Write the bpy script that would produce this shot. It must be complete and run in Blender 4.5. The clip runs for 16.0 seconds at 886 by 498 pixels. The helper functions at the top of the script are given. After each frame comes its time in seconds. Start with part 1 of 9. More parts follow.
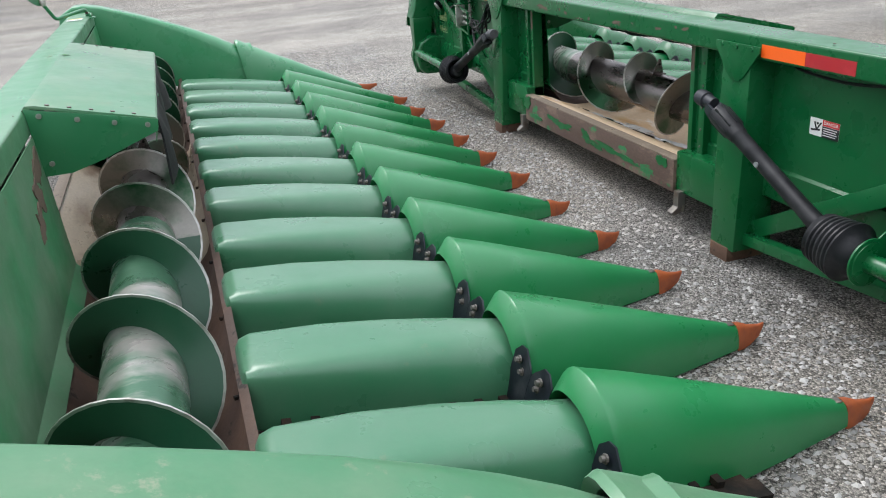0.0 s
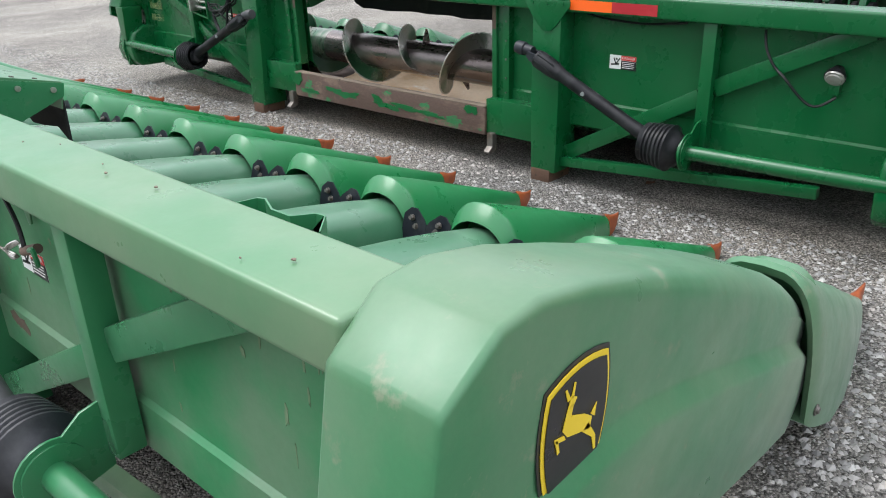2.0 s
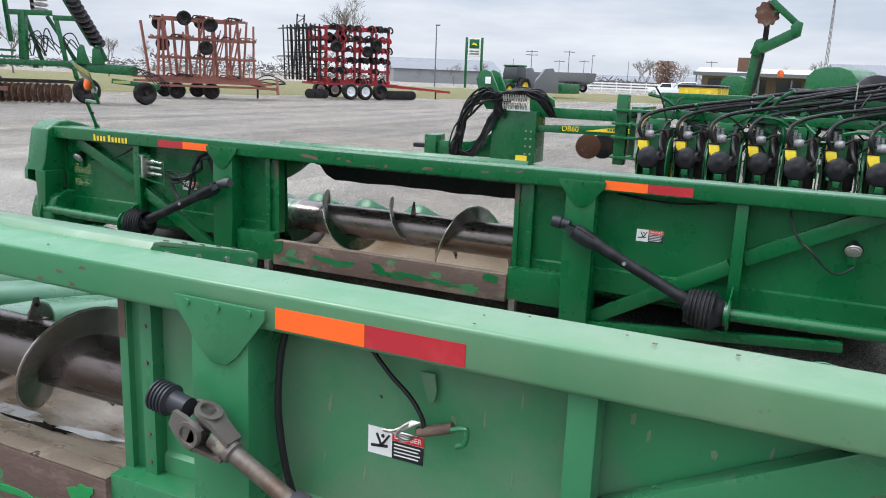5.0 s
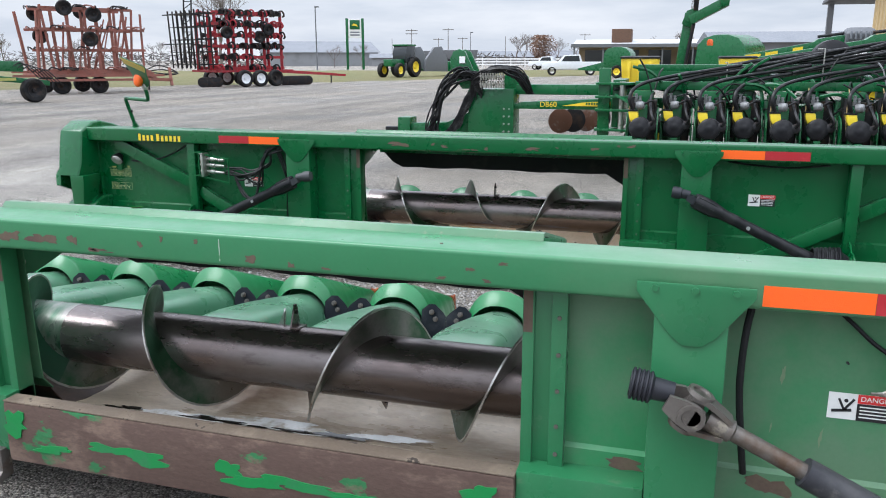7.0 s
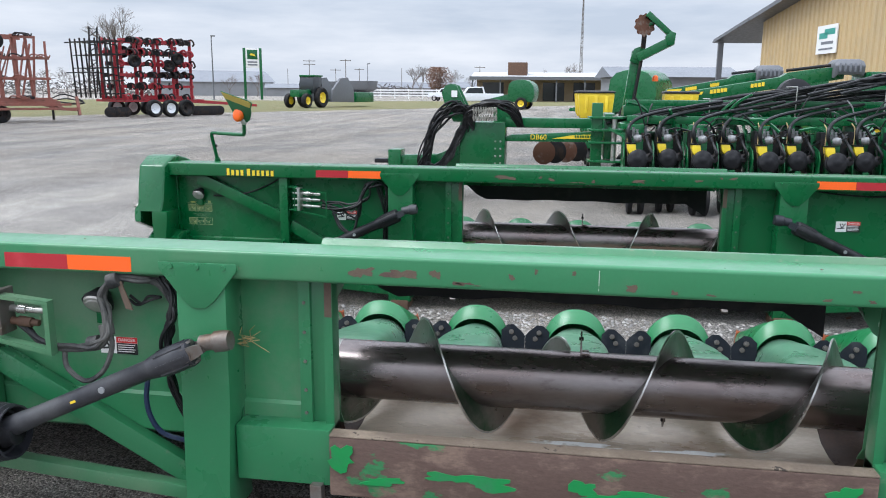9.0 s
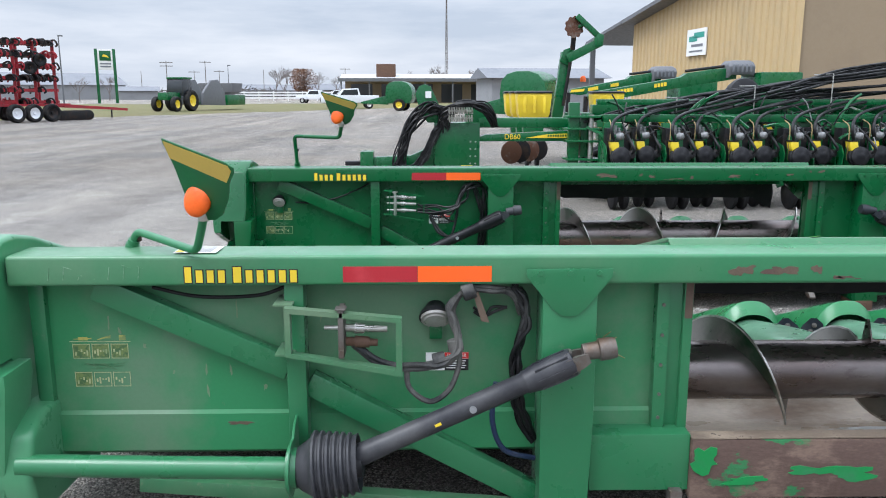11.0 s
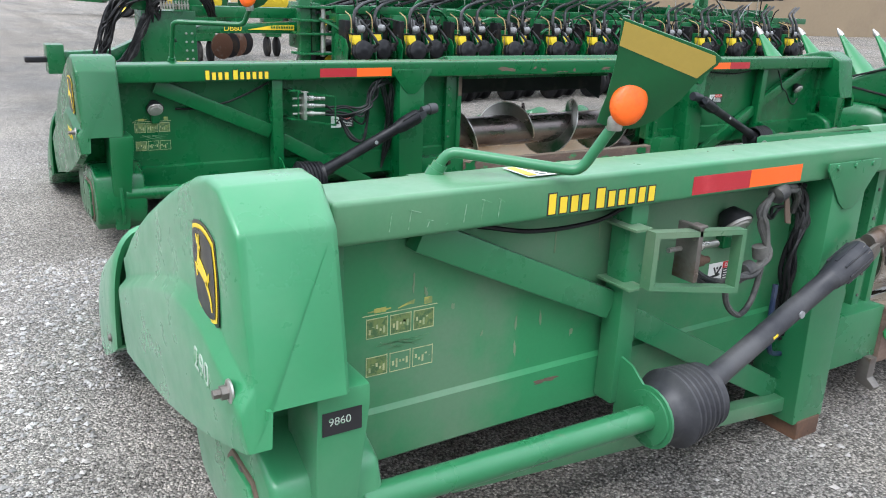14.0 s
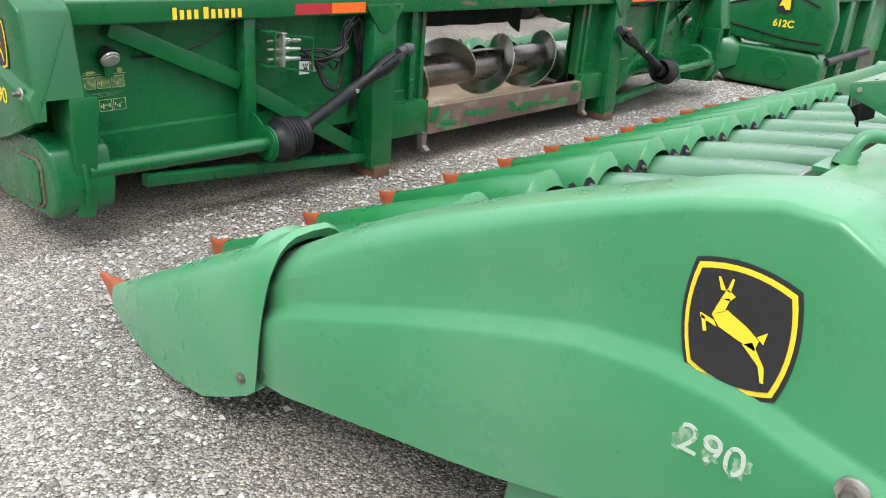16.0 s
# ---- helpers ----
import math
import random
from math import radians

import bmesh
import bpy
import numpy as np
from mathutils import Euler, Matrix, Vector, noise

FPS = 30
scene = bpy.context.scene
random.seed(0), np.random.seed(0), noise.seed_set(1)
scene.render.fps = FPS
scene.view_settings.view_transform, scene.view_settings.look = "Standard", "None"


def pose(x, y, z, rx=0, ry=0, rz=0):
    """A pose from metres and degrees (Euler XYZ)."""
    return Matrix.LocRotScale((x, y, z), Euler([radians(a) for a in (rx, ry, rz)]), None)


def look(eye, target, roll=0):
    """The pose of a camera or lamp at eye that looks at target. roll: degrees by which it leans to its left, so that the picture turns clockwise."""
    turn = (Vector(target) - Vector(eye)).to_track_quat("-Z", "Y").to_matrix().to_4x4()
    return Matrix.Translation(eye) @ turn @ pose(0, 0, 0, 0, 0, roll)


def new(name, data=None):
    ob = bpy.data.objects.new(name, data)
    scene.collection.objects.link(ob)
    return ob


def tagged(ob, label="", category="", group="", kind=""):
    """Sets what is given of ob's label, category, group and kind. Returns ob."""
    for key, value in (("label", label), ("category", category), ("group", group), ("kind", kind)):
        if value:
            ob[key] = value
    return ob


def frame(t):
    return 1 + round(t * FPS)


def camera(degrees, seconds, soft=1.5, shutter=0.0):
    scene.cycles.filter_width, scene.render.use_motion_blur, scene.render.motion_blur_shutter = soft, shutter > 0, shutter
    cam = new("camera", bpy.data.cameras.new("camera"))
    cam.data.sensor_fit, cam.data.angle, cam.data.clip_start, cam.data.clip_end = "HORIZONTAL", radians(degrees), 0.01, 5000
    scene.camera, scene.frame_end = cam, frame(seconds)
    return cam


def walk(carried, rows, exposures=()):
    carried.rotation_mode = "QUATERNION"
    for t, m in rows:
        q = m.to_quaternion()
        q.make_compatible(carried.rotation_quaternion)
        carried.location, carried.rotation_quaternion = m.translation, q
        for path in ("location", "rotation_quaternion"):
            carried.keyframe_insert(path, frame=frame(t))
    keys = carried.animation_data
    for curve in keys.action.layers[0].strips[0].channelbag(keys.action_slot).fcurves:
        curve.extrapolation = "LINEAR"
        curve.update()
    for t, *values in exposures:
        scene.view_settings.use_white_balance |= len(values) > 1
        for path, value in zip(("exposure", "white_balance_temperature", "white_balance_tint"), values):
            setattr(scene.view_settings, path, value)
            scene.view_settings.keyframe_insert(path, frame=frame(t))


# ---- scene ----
cam = camera(58.9, 16.0, soft=1.0)
PATH = [
    (0, (-0.041, -0.042, 1.525), (0.503, 1.709, 0.725), -4.8),
    (0.5, (-0.31, 0.065, 1.49), (0.437, 1.749, 0.711), -3.1),
    (1, (-0.637, 0.045, 1.422), (0.386, 1.586, 0.661), -0.5),
    (1.5, (-0.973, 0.138, 1.434), (0.22, 1.535, 0.643), -1.9),
    (2, (-1.262, 0.298, 1.436), (0.083, 1.524, 0.607), -1.8),
    (2.5, (-1.586, 0.347, 1.424), (-0.076, 1.411, 0.657), -1.2),
    (3, (-1.831, 0.469, 1.464), (-0.216, 1.426, 0.774), -0.9),
    (3.5, (-1.97, 0.734, 1.467), (-0.293, 1.665, 0.9), 0.8),
    (4, (-2.007, 0.966, 1.468), (-0.303, 1.919, 1.035), 2.1),
    (6.5, (-2.427, 2.362, 1.432), (-0.59, 2.976, 0.936), 0.4),
    (7, (-2.585, 2.695, 1.44), (-0.722, 3.254, 0.971), -0.1),
    (7.5, (-2.731, 2.989, 1.459), (-0.842, 3.483, 1.026), -0.5),
    (8, (-2.795, 3.351, 1.471), (-0.887, 3.8, 1.073), -0.2),
    (8.5, (-2.907, 3.675, 1.461), (-0.984, 4.069, 1.077), 0.3),
    (9, (-3.046, 4.0, 1.478), (-1.109, 4.301, 1.083), 0.4),
    (9.5, (-3.071, 4.393, 1.464), (-1.126, 4.652, 1.079), 0.1),
    (10, (-3.094, 4.786, 1.462), (-1.141, 4.993, 1.086), -0.0),
    (12.5, (-2.787, 6.629, 1.419), (-0.897, 6.179, 0.945), 1.4),
    (13, (-2.559, 6.92, 1.388), (-0.706, 6.37, 0.878), 2.2),
    (13.5, (-2.362, 7.238, 1.402), (-0.605, 6.455, 0.855), 2.3),
    (14, (-2.099, 7.435, 1.369), (-0.487, 6.425, 0.751), 2.3),
    (14.5, (-1.87, 7.596, 1.365), (-0.398, 6.419, 0.696), 4.1),
    (15, (-1.606, 7.846, 1.361), (-0.25, 6.547, 0.673), 4.7),
    (15.5, (-1.315, 7.994, 1.33), (-0.087, 6.588, 0.612), 5.1),
    (16, (-0.945, 8.109, 1.335), (0.235, 6.686, 0.574), 4.4),
]
walk(cam, [(t, look(eye, target, roll)) for t, eye, target, roll in PATH],
     exposures=((0.0, -0.22, 6220, 10), (1.4, -0.34, 6220, 10), (2.6, 0.05, 6320, 10), (4.0, -0.14, 6170, 10), (8.0, -0.18, 5920, 10), (10.0, -0.20, 5870, 10), (13.0, -0.04, 5870, 10), (14.5, 0.08, 6120, 10), (16.0, 0.10, 6470, 10)))

# ---- world and sun ----
SUN_AZ, SUN_EL = 122.0, 57.0          # degrees: azimuth from +x towards +y, height over the horizon
world = bpy.data.worlds.new("overcast_sky")
scene.world = world
world.use_nodes = True
wn, wl = world.node_tree.nodes, world.node_tree.links
wn.clear()
w_out = wn.new("ShaderNodeOutputWorld")
w_bg = wn.new("ShaderNodeBackground")
w_sky = wn.new("ShaderNodeTexSky")
w_sky.sky_type = "NISHITA"
w_sky.sun_disc = False
w_sky.sun_elevation = radians(SUN_EL)
w_sky.sun_rotation = radians(90 - SUN_AZ)
w_sky.dust_density = 3.0
w_co = wn.new("ShaderNodeTexCoord")
w_map = wn.new("ShaderNodeMapping")
w_map.inputs["Scale"].default_value = (1.6, 1.6, 9.0)
w_noise = wn.new("ShaderNodeTexNoise")
w_noise.inputs["Scale"].default_value = 1.7
w_noise.inputs["Detail"].default_value = 7.0
w_noise.inputs["Roughness"].default_value = 0.55
w_ramp = wn.new("ShaderNodeValToRGB")
w_ramp.color_ramp.elements[0].position, w_ramp.color_ramp.elements[0].color = 0.36, (6.5, 6.95, 7.6, 1)
w_ramp.color_ramp.elements[1].position, w_ramp.color_ramp.elements[1].color = 0.62, (9.8, 9.75, 9.8, 1)
w_mix = wn.new("ShaderNodeMix")
w_mix.data_type = "RGBA"
w_mix.inputs["Factor"].default_value = 0.88
wl.new(w_co.outputs["Generated"], w_map.inputs["Vector"])
wl.new(w_map.outputs["Vector"], w_noise.inputs["Vector"])
wl.new(w_noise.outputs["Fac"], w_ramp.inputs["Fac"])
wl.new(w_sky.outputs["Color"], w_mix.inputs["A"])
wl.new(w_ramp.outputs["Color"], w_mix.inputs["B"])
w_sep = wn.new("ShaderNodeSeparateXYZ")
wl.new(w_co.outputs["Generated"], w_sep.inputs["Vector"])
w_up = wn.new("ShaderNodeMapRange")
w_up.inputs["From Min"].default_value, w_up.inputs["From Max"].default_value = 0.10, 0.75
w_up.inputs["To Min"].default_value, w_up.inputs["To Max"].default_value = 1.16, 3.2
wl.new(w_sep.outputs["Z"], w_up.inputs["Value"])
w_cie = wn.new("ShaderNodeMix")
w_cie.data_type, w_cie.blend_type = "RGBA", "MULTIPLY"
w_cie.inputs["Factor"].default_value = 1.0
wl.new(w_mix.outputs["Result"], w_cie.inputs["A"])
wl.new(w_up.outputs["Result"], w_cie.inputs["B"])
wl.new(w_cie.outputs["Result"], w_bg.inputs["Color"])
w_bg.inputs["Strength"].default_value = 0.10
wl.new(w_bg.outputs["Background"], w_out.inputs["Surface"])

sun_data = bpy.data.lights.new("sun", "SUN")
sun_data.energy, sun_data.angle, sun_data.color = 2.4, radians(30), (1.0, 0.97, 0.93)
sun = new("sun", sun_data)
sun_from = Vector((math.cos(radians(SUN_AZ)) * math.cos(radians(SUN_EL)), math.sin(radians(SUN_AZ)) * math.cos(radians(SUN_EL)), math.sin(radians(SUN_EL))))
sun.matrix_world = look(sun_from * 60, (0, 0, 0))


# ---- materials ----
def material(name, base, rough=0.5, metal=0.0, second=None, second_at=(0.5, 0.65), second_scale=3.0, third=None, third_at=(0.6, 0.63),
             third_scale=14.0, grain=0.06, grain_scale=90.0, bump=0.1, bump_scale=60.0, spread=0.0, coat=0.0, rough_var=0.12, stretch=(1, 1, 1), random_value=0.0, spec=0.5, sheen=0.0):
    """Paint, metal or rubber: a base colour with broad patches of a second, small patches of a third, fine grain and relief."""
    mat = bpy.data.materials.new(name)
    mat.use_nodes = True
    nt = mat.node_tree
    nodes, links = nt.nodes, nt.links
    bsdf = nodes["Principled BSDF"]
    co = nodes.new("ShaderNodeTexCoord")
    mp = nodes.new("ShaderNodeMapping")
    mp.inputs["Scale"].default_value = stretch
    links.new(co.outputs["Object"], mp.inputs["Vector"])

    def noise_at(scale, detail=5.0, rough_=0.6):
        n = nodes.new("ShaderNodeTexNoise")
        n.inputs["Scale"].default_value = scale
        n.inputs["Detail"].default_value = detail
        n.inputs["Roughness"].default_value = rough_
        links.new(mp.outputs["Vector"], n.inputs["Vector"])
        return n.outputs["Fac"]

    def ramp(fac, lo, hi):
        r = nodes.new("ShaderNodeMapRange")
        r.inputs["From Min"].default_value, r.inputs["From Max"].default_value = lo, hi
        links.new(fac, r.inputs["Value"])
        return r.outputs["Result"]

    def mix(fac, a, b, mode="MIX"):
        m = nodes.new("ShaderNodeMix")
        m.data_type, m.blend_type = "RGBA", mode
        for sock, v in (("Factor", fac), ("A", a), ("B", b)):
            if hasattr(v, "is_linked"):
                links.new(v, m.inputs[sock])
            else:
                m.inputs[sock].default_value = v if sock == "Factor" else (*v, 1)
        return m.outputs["Result"]

    col = nodes.new("ShaderNodeRGB")
    col.outputs[0].default_value = (*base, 1)
    colour = col.outputs[0]
    roughness = ramp(noise_at(6.0), 0.3, 0.7)
    rr = nodes.new("ShaderNodeMapRange")
    rr.inputs["To Min"].default_value, rr.inputs["To Max"].default_value = max(0.02, rough - rough_var), min(1.0, rough + rough_var)
    links.new(roughness, rr.inputs["Value"])
    rough_out = rr.outputs["Result"]
    if second:
        f2 = ramp(noise_at(second_scale, 8.0), *second_at)
        colour = mix(f2, colour, second)
    if third:
        f3 = ramp(noise_at(third_scale, 9.0, 0.7), *third_at)
        colour = mix(f3, colour, third)
        add = nodes.new("ShaderNodeMath")
        add.operation, add.use_clamp = "MULTIPLY_ADD", True
        links.new(f3, add.inputs[0])
        add.inputs[1].default_value = 0.3
        links.new(rough_out, add.inputs[2])
        rough_out = add.outputs[0]
    if grain:
        g = nodes.new("ShaderNodeMapRange")
        g.inputs["To Min"].default_value, g.inputs["To Max"].default_value = 1 - grain * 2, 1 + grain * 2
        links.new(noise_at(grain_scale, 3.0), g.inputs["Value"])
        colour = mix(1.0, colour, g.outputs["Result"], "MULTIPLY")
    if random_value:
        info = nodes.new("ShaderNodeObjectInfo")
        rv = nodes.new("ShaderNodeMapRange")
        rv.inputs["To Min"].default_value, rv.inputs["To Max"].default_value = 1 - random_value, 1 + random_value
        links.new(info.outputs["Random"], rv.inputs["Value"])
        colour = mix(1.0, colour, rv.outputs["Result"], "MULTIPLY")
    if spread:
        geo = nodes.new("ShaderNodeNewGeometry")
        iv = nodes.new("ShaderNodeMapRange")
        iv.inputs["To Min"].default_value, iv.inputs["To Max"].default_value = 1 - spread, 1 + spread
        links.new(geo.outputs["Random Per Island"], iv.inputs["Value"])
        colour = mix(1.0, colour, iv.outputs["Result"], "MULTIPLY")
    links.new(colour, bsdf.inputs["Base Color"])
    links.new(rough_out, bsdf.inputs["Roughness"])
    bsdf.inputs["Metallic"].default_value = metal
    bsdf.inputs["Specular IOR Level"].default_value = spec
    bsdf.inputs["Coat Weight"].default_value = coat
    bsdf.inputs["Sheen Weight"].default_value = sheen
    bsdf.inputs["Sheen Roughness"].default_value = 0.4
    bsdf.inputs["Coat Roughness"].default_value = 0.15
    if bump:
        b = nodes.new("ShaderNodeBump")
        b.inputs["Strength"].default_value = bump
        b.inputs["Distance"].default_value = 0.004
        links.new(noise_at(bump_scale, 4.0), b.inputs["Height"])
        links.new(b.outputs["Normal"], bsdf.inputs["Normal"])
    return mat


DUST = (0.20, 0.23, 0.15)
GREEN_OLD = material("sun_faded_green_paint", (0.022, 0.165, 0.062), 0.34, second=(0.042, 0.185, 0.080), second_at=(0.42, 0.72), second_scale=2.2,
                     third=(0.18, 0.22, 0.15), third_at=(0.62, 0.82), third_scale=9.0, grain=0.03, bump=0.05, bump_scale=25, coat=0.25, sheen=0.05)
GREEN_PANEL = material("dusty_green_panel_paint", (0.032, 0.212, 0.080), 0.45, second=(0.11, 0.215, 0.122), second_at=(0.45, 0.62), second_scale=1.8,
                       third=(0.19, 0.19, 0.13), third_at=(0.66, 0.80), third_scale=12.0, grain=0.04, bump=0.06, bump_scale=18)
GREEN_NEW = material("green_machine_paint", (0.003, 0.094, 0.025), 0.30, second=(0.007, 0.108, 0.032), second_at=(0.4, 0.7), second_scale=2.0,
                     third=(0.05, 0.13, 0.065), third_at=(0.67, 0.88), third_scale=11.0, grain=0.03, bump=0.04, bump_scale=25, coat=0.1)
# Dusty paint; on the auger hood its paleness stands for sky reflection.
GREEN_DUSTY_PALED = material("dust_coated_green_paint", (0.040, 0.170, 0.072), 0.38, second=(0.130, 0.210, 0.122), second_at=(0.41, 0.67), second_scale=1.6,
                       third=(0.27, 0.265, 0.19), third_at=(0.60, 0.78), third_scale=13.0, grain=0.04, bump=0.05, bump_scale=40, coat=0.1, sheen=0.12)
GREEN_DARK = material("deep_green_paint", (0.004, 0.105, 0.028), 0.38, second=(0.01, 0.13, 0.04), second_scale=2.5, grain=0.04, bump=0.03, coat=0.2)
GREEN_FLAKE = material("bright_green_flake_paint", (0.012, 0.23, 0.055), 0.45, second=(0.03, 0.20, 0.07), second_scale=7, third=(0.10, 0.085, 0.06), third_at=(0.62, 0.7), third_scale=14, grain=0.05, bump=0.1)
GREEN_BEAM = material("faded_green_beam_paint", (0.034, 0.190, 0.076), 0.38, second=(0.105, 0.218, 0.118), second_at=(0.46, 0.74), second_scale=1.3, third=(0.24, 0.245, 0.17), third_at=(0.66, 0.84), third_scale=11.0, grain=0.04, bump=0.06, bump_scale=40, coat=0.2, sheen=0.05)


def add_end_dust(mat, colour, y_from, y_full, amount):
    """Pale road dust that thickens in blotches towards one end of a long part."""
    nodes, links = mat.node_tree.nodes, mat.node_tree.links
    bsdf = nodes["Principled BSDF"]
    old = bsdf.inputs["Base Color"].links[0].from_socket
    tc, sep, rng, noise = nodes.new("ShaderNodeTexCoord"), nodes.new("ShaderNodeSeparateXYZ"), nodes.new("ShaderNodeMapRange"), nodes.new("ShaderNodeTexNoise")
    links.new(tc.outputs["Object"], sep.inputs[0])
    links.new(sep.outputs["Y"], rng.inputs["Value"])
    rng.inputs["From Min"].default_value, rng.inputs["From Max"].default_value = y_from, y_full
    rng.inputs["To Min"].default_value, rng.inputs["To Max"].default_value = 0.0, amount
    noise.inputs["Scale"].default_value, noise.inputs["Detail"].default_value = 2.6, 8.0
    links.new(tc.outputs["Object"], noise.inputs["Vector"])
    mul = nodes.new("ShaderNodeMath")
    mul.operation = "MULTIPLY"
    links.new(rng.outputs["Result"], mul.inputs[0])
    links.new(noise.outputs["Fac"], mul.inputs[1])
    blend = nodes.new("ShaderNodeMix")
    blend.data_type = "RGBA"
    links.new(mul.outputs[0], blend.inputs[0])
    links.new(old, blend.inputs[6])
    blend.inputs[7].default_value = (*colour, 1.0)
    links.new(blend.outputs[2], bsdf.inputs["Base Color"])


add_end_dust(GREEN_BEAM, (0.30, 0.285, 0.20), -0.9, -2.6, 0.55)
GREEN_PLASTIC = material("moulded_green_plastic", (0.030, 0.145, 0.066), 0.33, second=(0.078, 0.178, 0.104), second_at=(0.40, 0.72), second_scale=1.7,
                         third=(0.16, 0.165, 0.105), third_at=(0.64, 0.80), third_scale=6.0, grain=0.03, bump=0.04, bump_scale=120, coat=0.3, sheen=0.12)
GREEN_HOOD = material("bright_green_hood_plastic", (0.034, 0.218, 0.086), 0.33, second=(0.085, 0.250, 0.126), second_at=(0.40, 0.72), second_scale=1.7,
                      third=(0.22, 0.27, 0.18), third_at=(0.68, 0.86), third_scale=10.0, grain=0.02, bump=0.03, bump_scale=160, coat=0.25, sheen=0.10)
MUD = material("dried_mud", (0.15, 0.115, 0.085), 0.7, second=(0.24, 0.19, 0.14), second_scale=6, third=(0.05, 0.04, 0.033), third_scale=12, grain=0.12, bump=0.4)
BRUSH = material("grey_winter_brush", (0.060, 0.052, 0.046), 0.9, grain=0.1, bump=0.0)
GREEN_SNOUT = material("smooth_green_snout_plastic", (0.014, 0.170, 0.050), 0.34, second=(0.030, 0.19, 0.070), second_at=(0.4, 0.7), second_scale=2.4,
                       third=(0.13, 0.16, 0.10), third_at=(0.68, 0.82), third_scale=7.0, grain=0.02, bump=0.02, coat=0.15, random_value=0.06)
RUST_GREEN = material("rusted_sill_with_green_flakes", (0.098, 0.061, 0.048), 0.70, second=(0.030, 0.17, 0.058), second_at=(0.565, 0.585), second_scale=6.0,
                      third=(0.175, 0.120, 0.092), third_at=(0.50, 0.60), third_scale=7.0, grain=0.16, bump=0.6, bump_scale=30, stretch=(1, 0.55, 1.25))
RUST = material("brown_rust", (0.10, 0.055, 0.035), 0.8, second=(0.17, 0.09, 0.05), second_scale=6, third=(0.05, 0.035, 0.03), third_scale=20, grain=0.12, bump=0.5)
RUST_PATCH = material("scraped_primer_and_rust", (0.12, 0.085, 0.06), 0.8, second=(0.10, 0.06, 0.05), second_scale=9, grain=0.1, bump=0.4)
STEEL = material("worn_dark_auger_steel", (0.15, 0.122, 0.115), 0.27, metal=0.85, second=(0.27, 0.25, 0.245), second_at=(0.4, 0.65), second_scale=3.0,
                 third=(0.07, 0.055, 0.05), third_at=(0.58, 0.75), third_scale=16, grain=0.08, bump=0.12, bump_scale=45, stretch=(1, 0.35, 1), rough_var=0.16)
FLIGHT = material("polished_flighting_steel", (0.21, 0.20, 0.18), 0.34, metal=0.85, second=(0.030, 0.095, 0.045), second_at=(0.44, 0.58), second_scale=2.6,
                  third=(0.08, 0.06, 0.05), third_at=(0.62, 0.76), third_scale=15, grain=0.06, bump=0.1)
FLIGHT_GREEN = material("green_flighting_paint", (0.006, 0.048, 0.022), 0.36, second=(0.018, 0.066, 0.034), second_at=(0.4, 0.7), second_scale=3, third=(0.10, 0.10, 0.085), third_at=(0.68, 0.78), third_scale=8, grain=0.06, bump=0.06)
TUBE_GREEN = material("green_tube_paint_worn_to_steel", (0.05, 0.13, 0.075), 0.30, metal=0.45, second=(0.33, 0.31, 0.29), second_at=(0.46, 0.60), second_scale=2.2, grain=0.05, bump=0.06, stretch=(1, 2.2, 1))
# Rust brown taken darker to carry the shade beside the auger.
RUST_IN_SHADE = material("dark_rusty_trough", (0.05, 0.028, 0.020), 0.6, second=(0.10, 0.055, 0.035), second_at=(0.45, 0.7), second_scale=5, third=(0.02, 0.015, 0.013), third_scale=9, grain=0.12, bump=0.3)
TROUGH = material("muddy_trough_steel", (0.46, 0.385, 0.295), 0.38, metal=0.1, second=(0.24, 0.165, 0.11), second_at=(0.48, 0.64), second_scale=4.0, stretch=(1.0, 0.4, 1.0),
                  third=(0.13, 0.095, 0.07), third_at=(0.60, 0.72), third_scale=7, grain=0.12, bump=0.35, bump_scale=35, rough_var=0.25)
TROUGH_TAN = material("tan_dirt_on_trough", (0.62, 0.47, 0.31), 0.6, second=(0.50, 0.30, 0.13), second_at=(0.50, 0.66), second_scale=5.0, stretch=(1.0, 0.35, 1.0), third=(0.72, 0.68, 0.62), third_at=(0.56, 0.68), third_scale=9.0, grain=0.08, bump=0.2)
# Whitish colour that stands for the sky mirrored in the trough puddles.
PUDDLE_GLARE = material("thin_grey_ice", (0.66, 0.66, 0.65), 0.14, second=(0.40, 0.36, 0.30), second_at=(0.5, 0.62), second_scale=14, grain=0.06, bump=0.2, bump_scale=60)
SCUFF = material("pale_scuffed_paint", (0.17, 0.24, 0.14), 0.7, grain=0.08, bump=0.0)
WATER = material("puddle_water", (0.02, 0.018, 0.015), 0.04, grain=0.0, bump=0.02, rough_var=0.02)
BLACK = material("black_plastic", (0.010, 0.010, 0.012), 0.42, second=(0.045, 0.045, 0.047), second_at=(0.5, 0.75), second_scale=5, third=(0.12, 0.115, 0.10), third_at=(0.66, 0.8), third_scale=13, grain=0.08, bump=0.08, spec=0.25)
BLACK_DUSTY = material("dusty_black_plastic", (0.024, 0.025, 0.031), 0.45, second=(0.075, 0.075, 0.078), second_at=(0.42, 0.66), second_scale=4, third=(0.14, 0.135, 0.125), third_at=(0.62, 0.78), third_scale=11, grain=0.08, bump=0.08, spec=0.3)
RUBBER = material("black_rubber", (0.014, 0.014, 0.015), 0.7, second=(0.05, 0.046, 0.04), second_at=(0.55, 0.8), second_scale=6, grain=0.1, bump=0.2, spec=0.25)
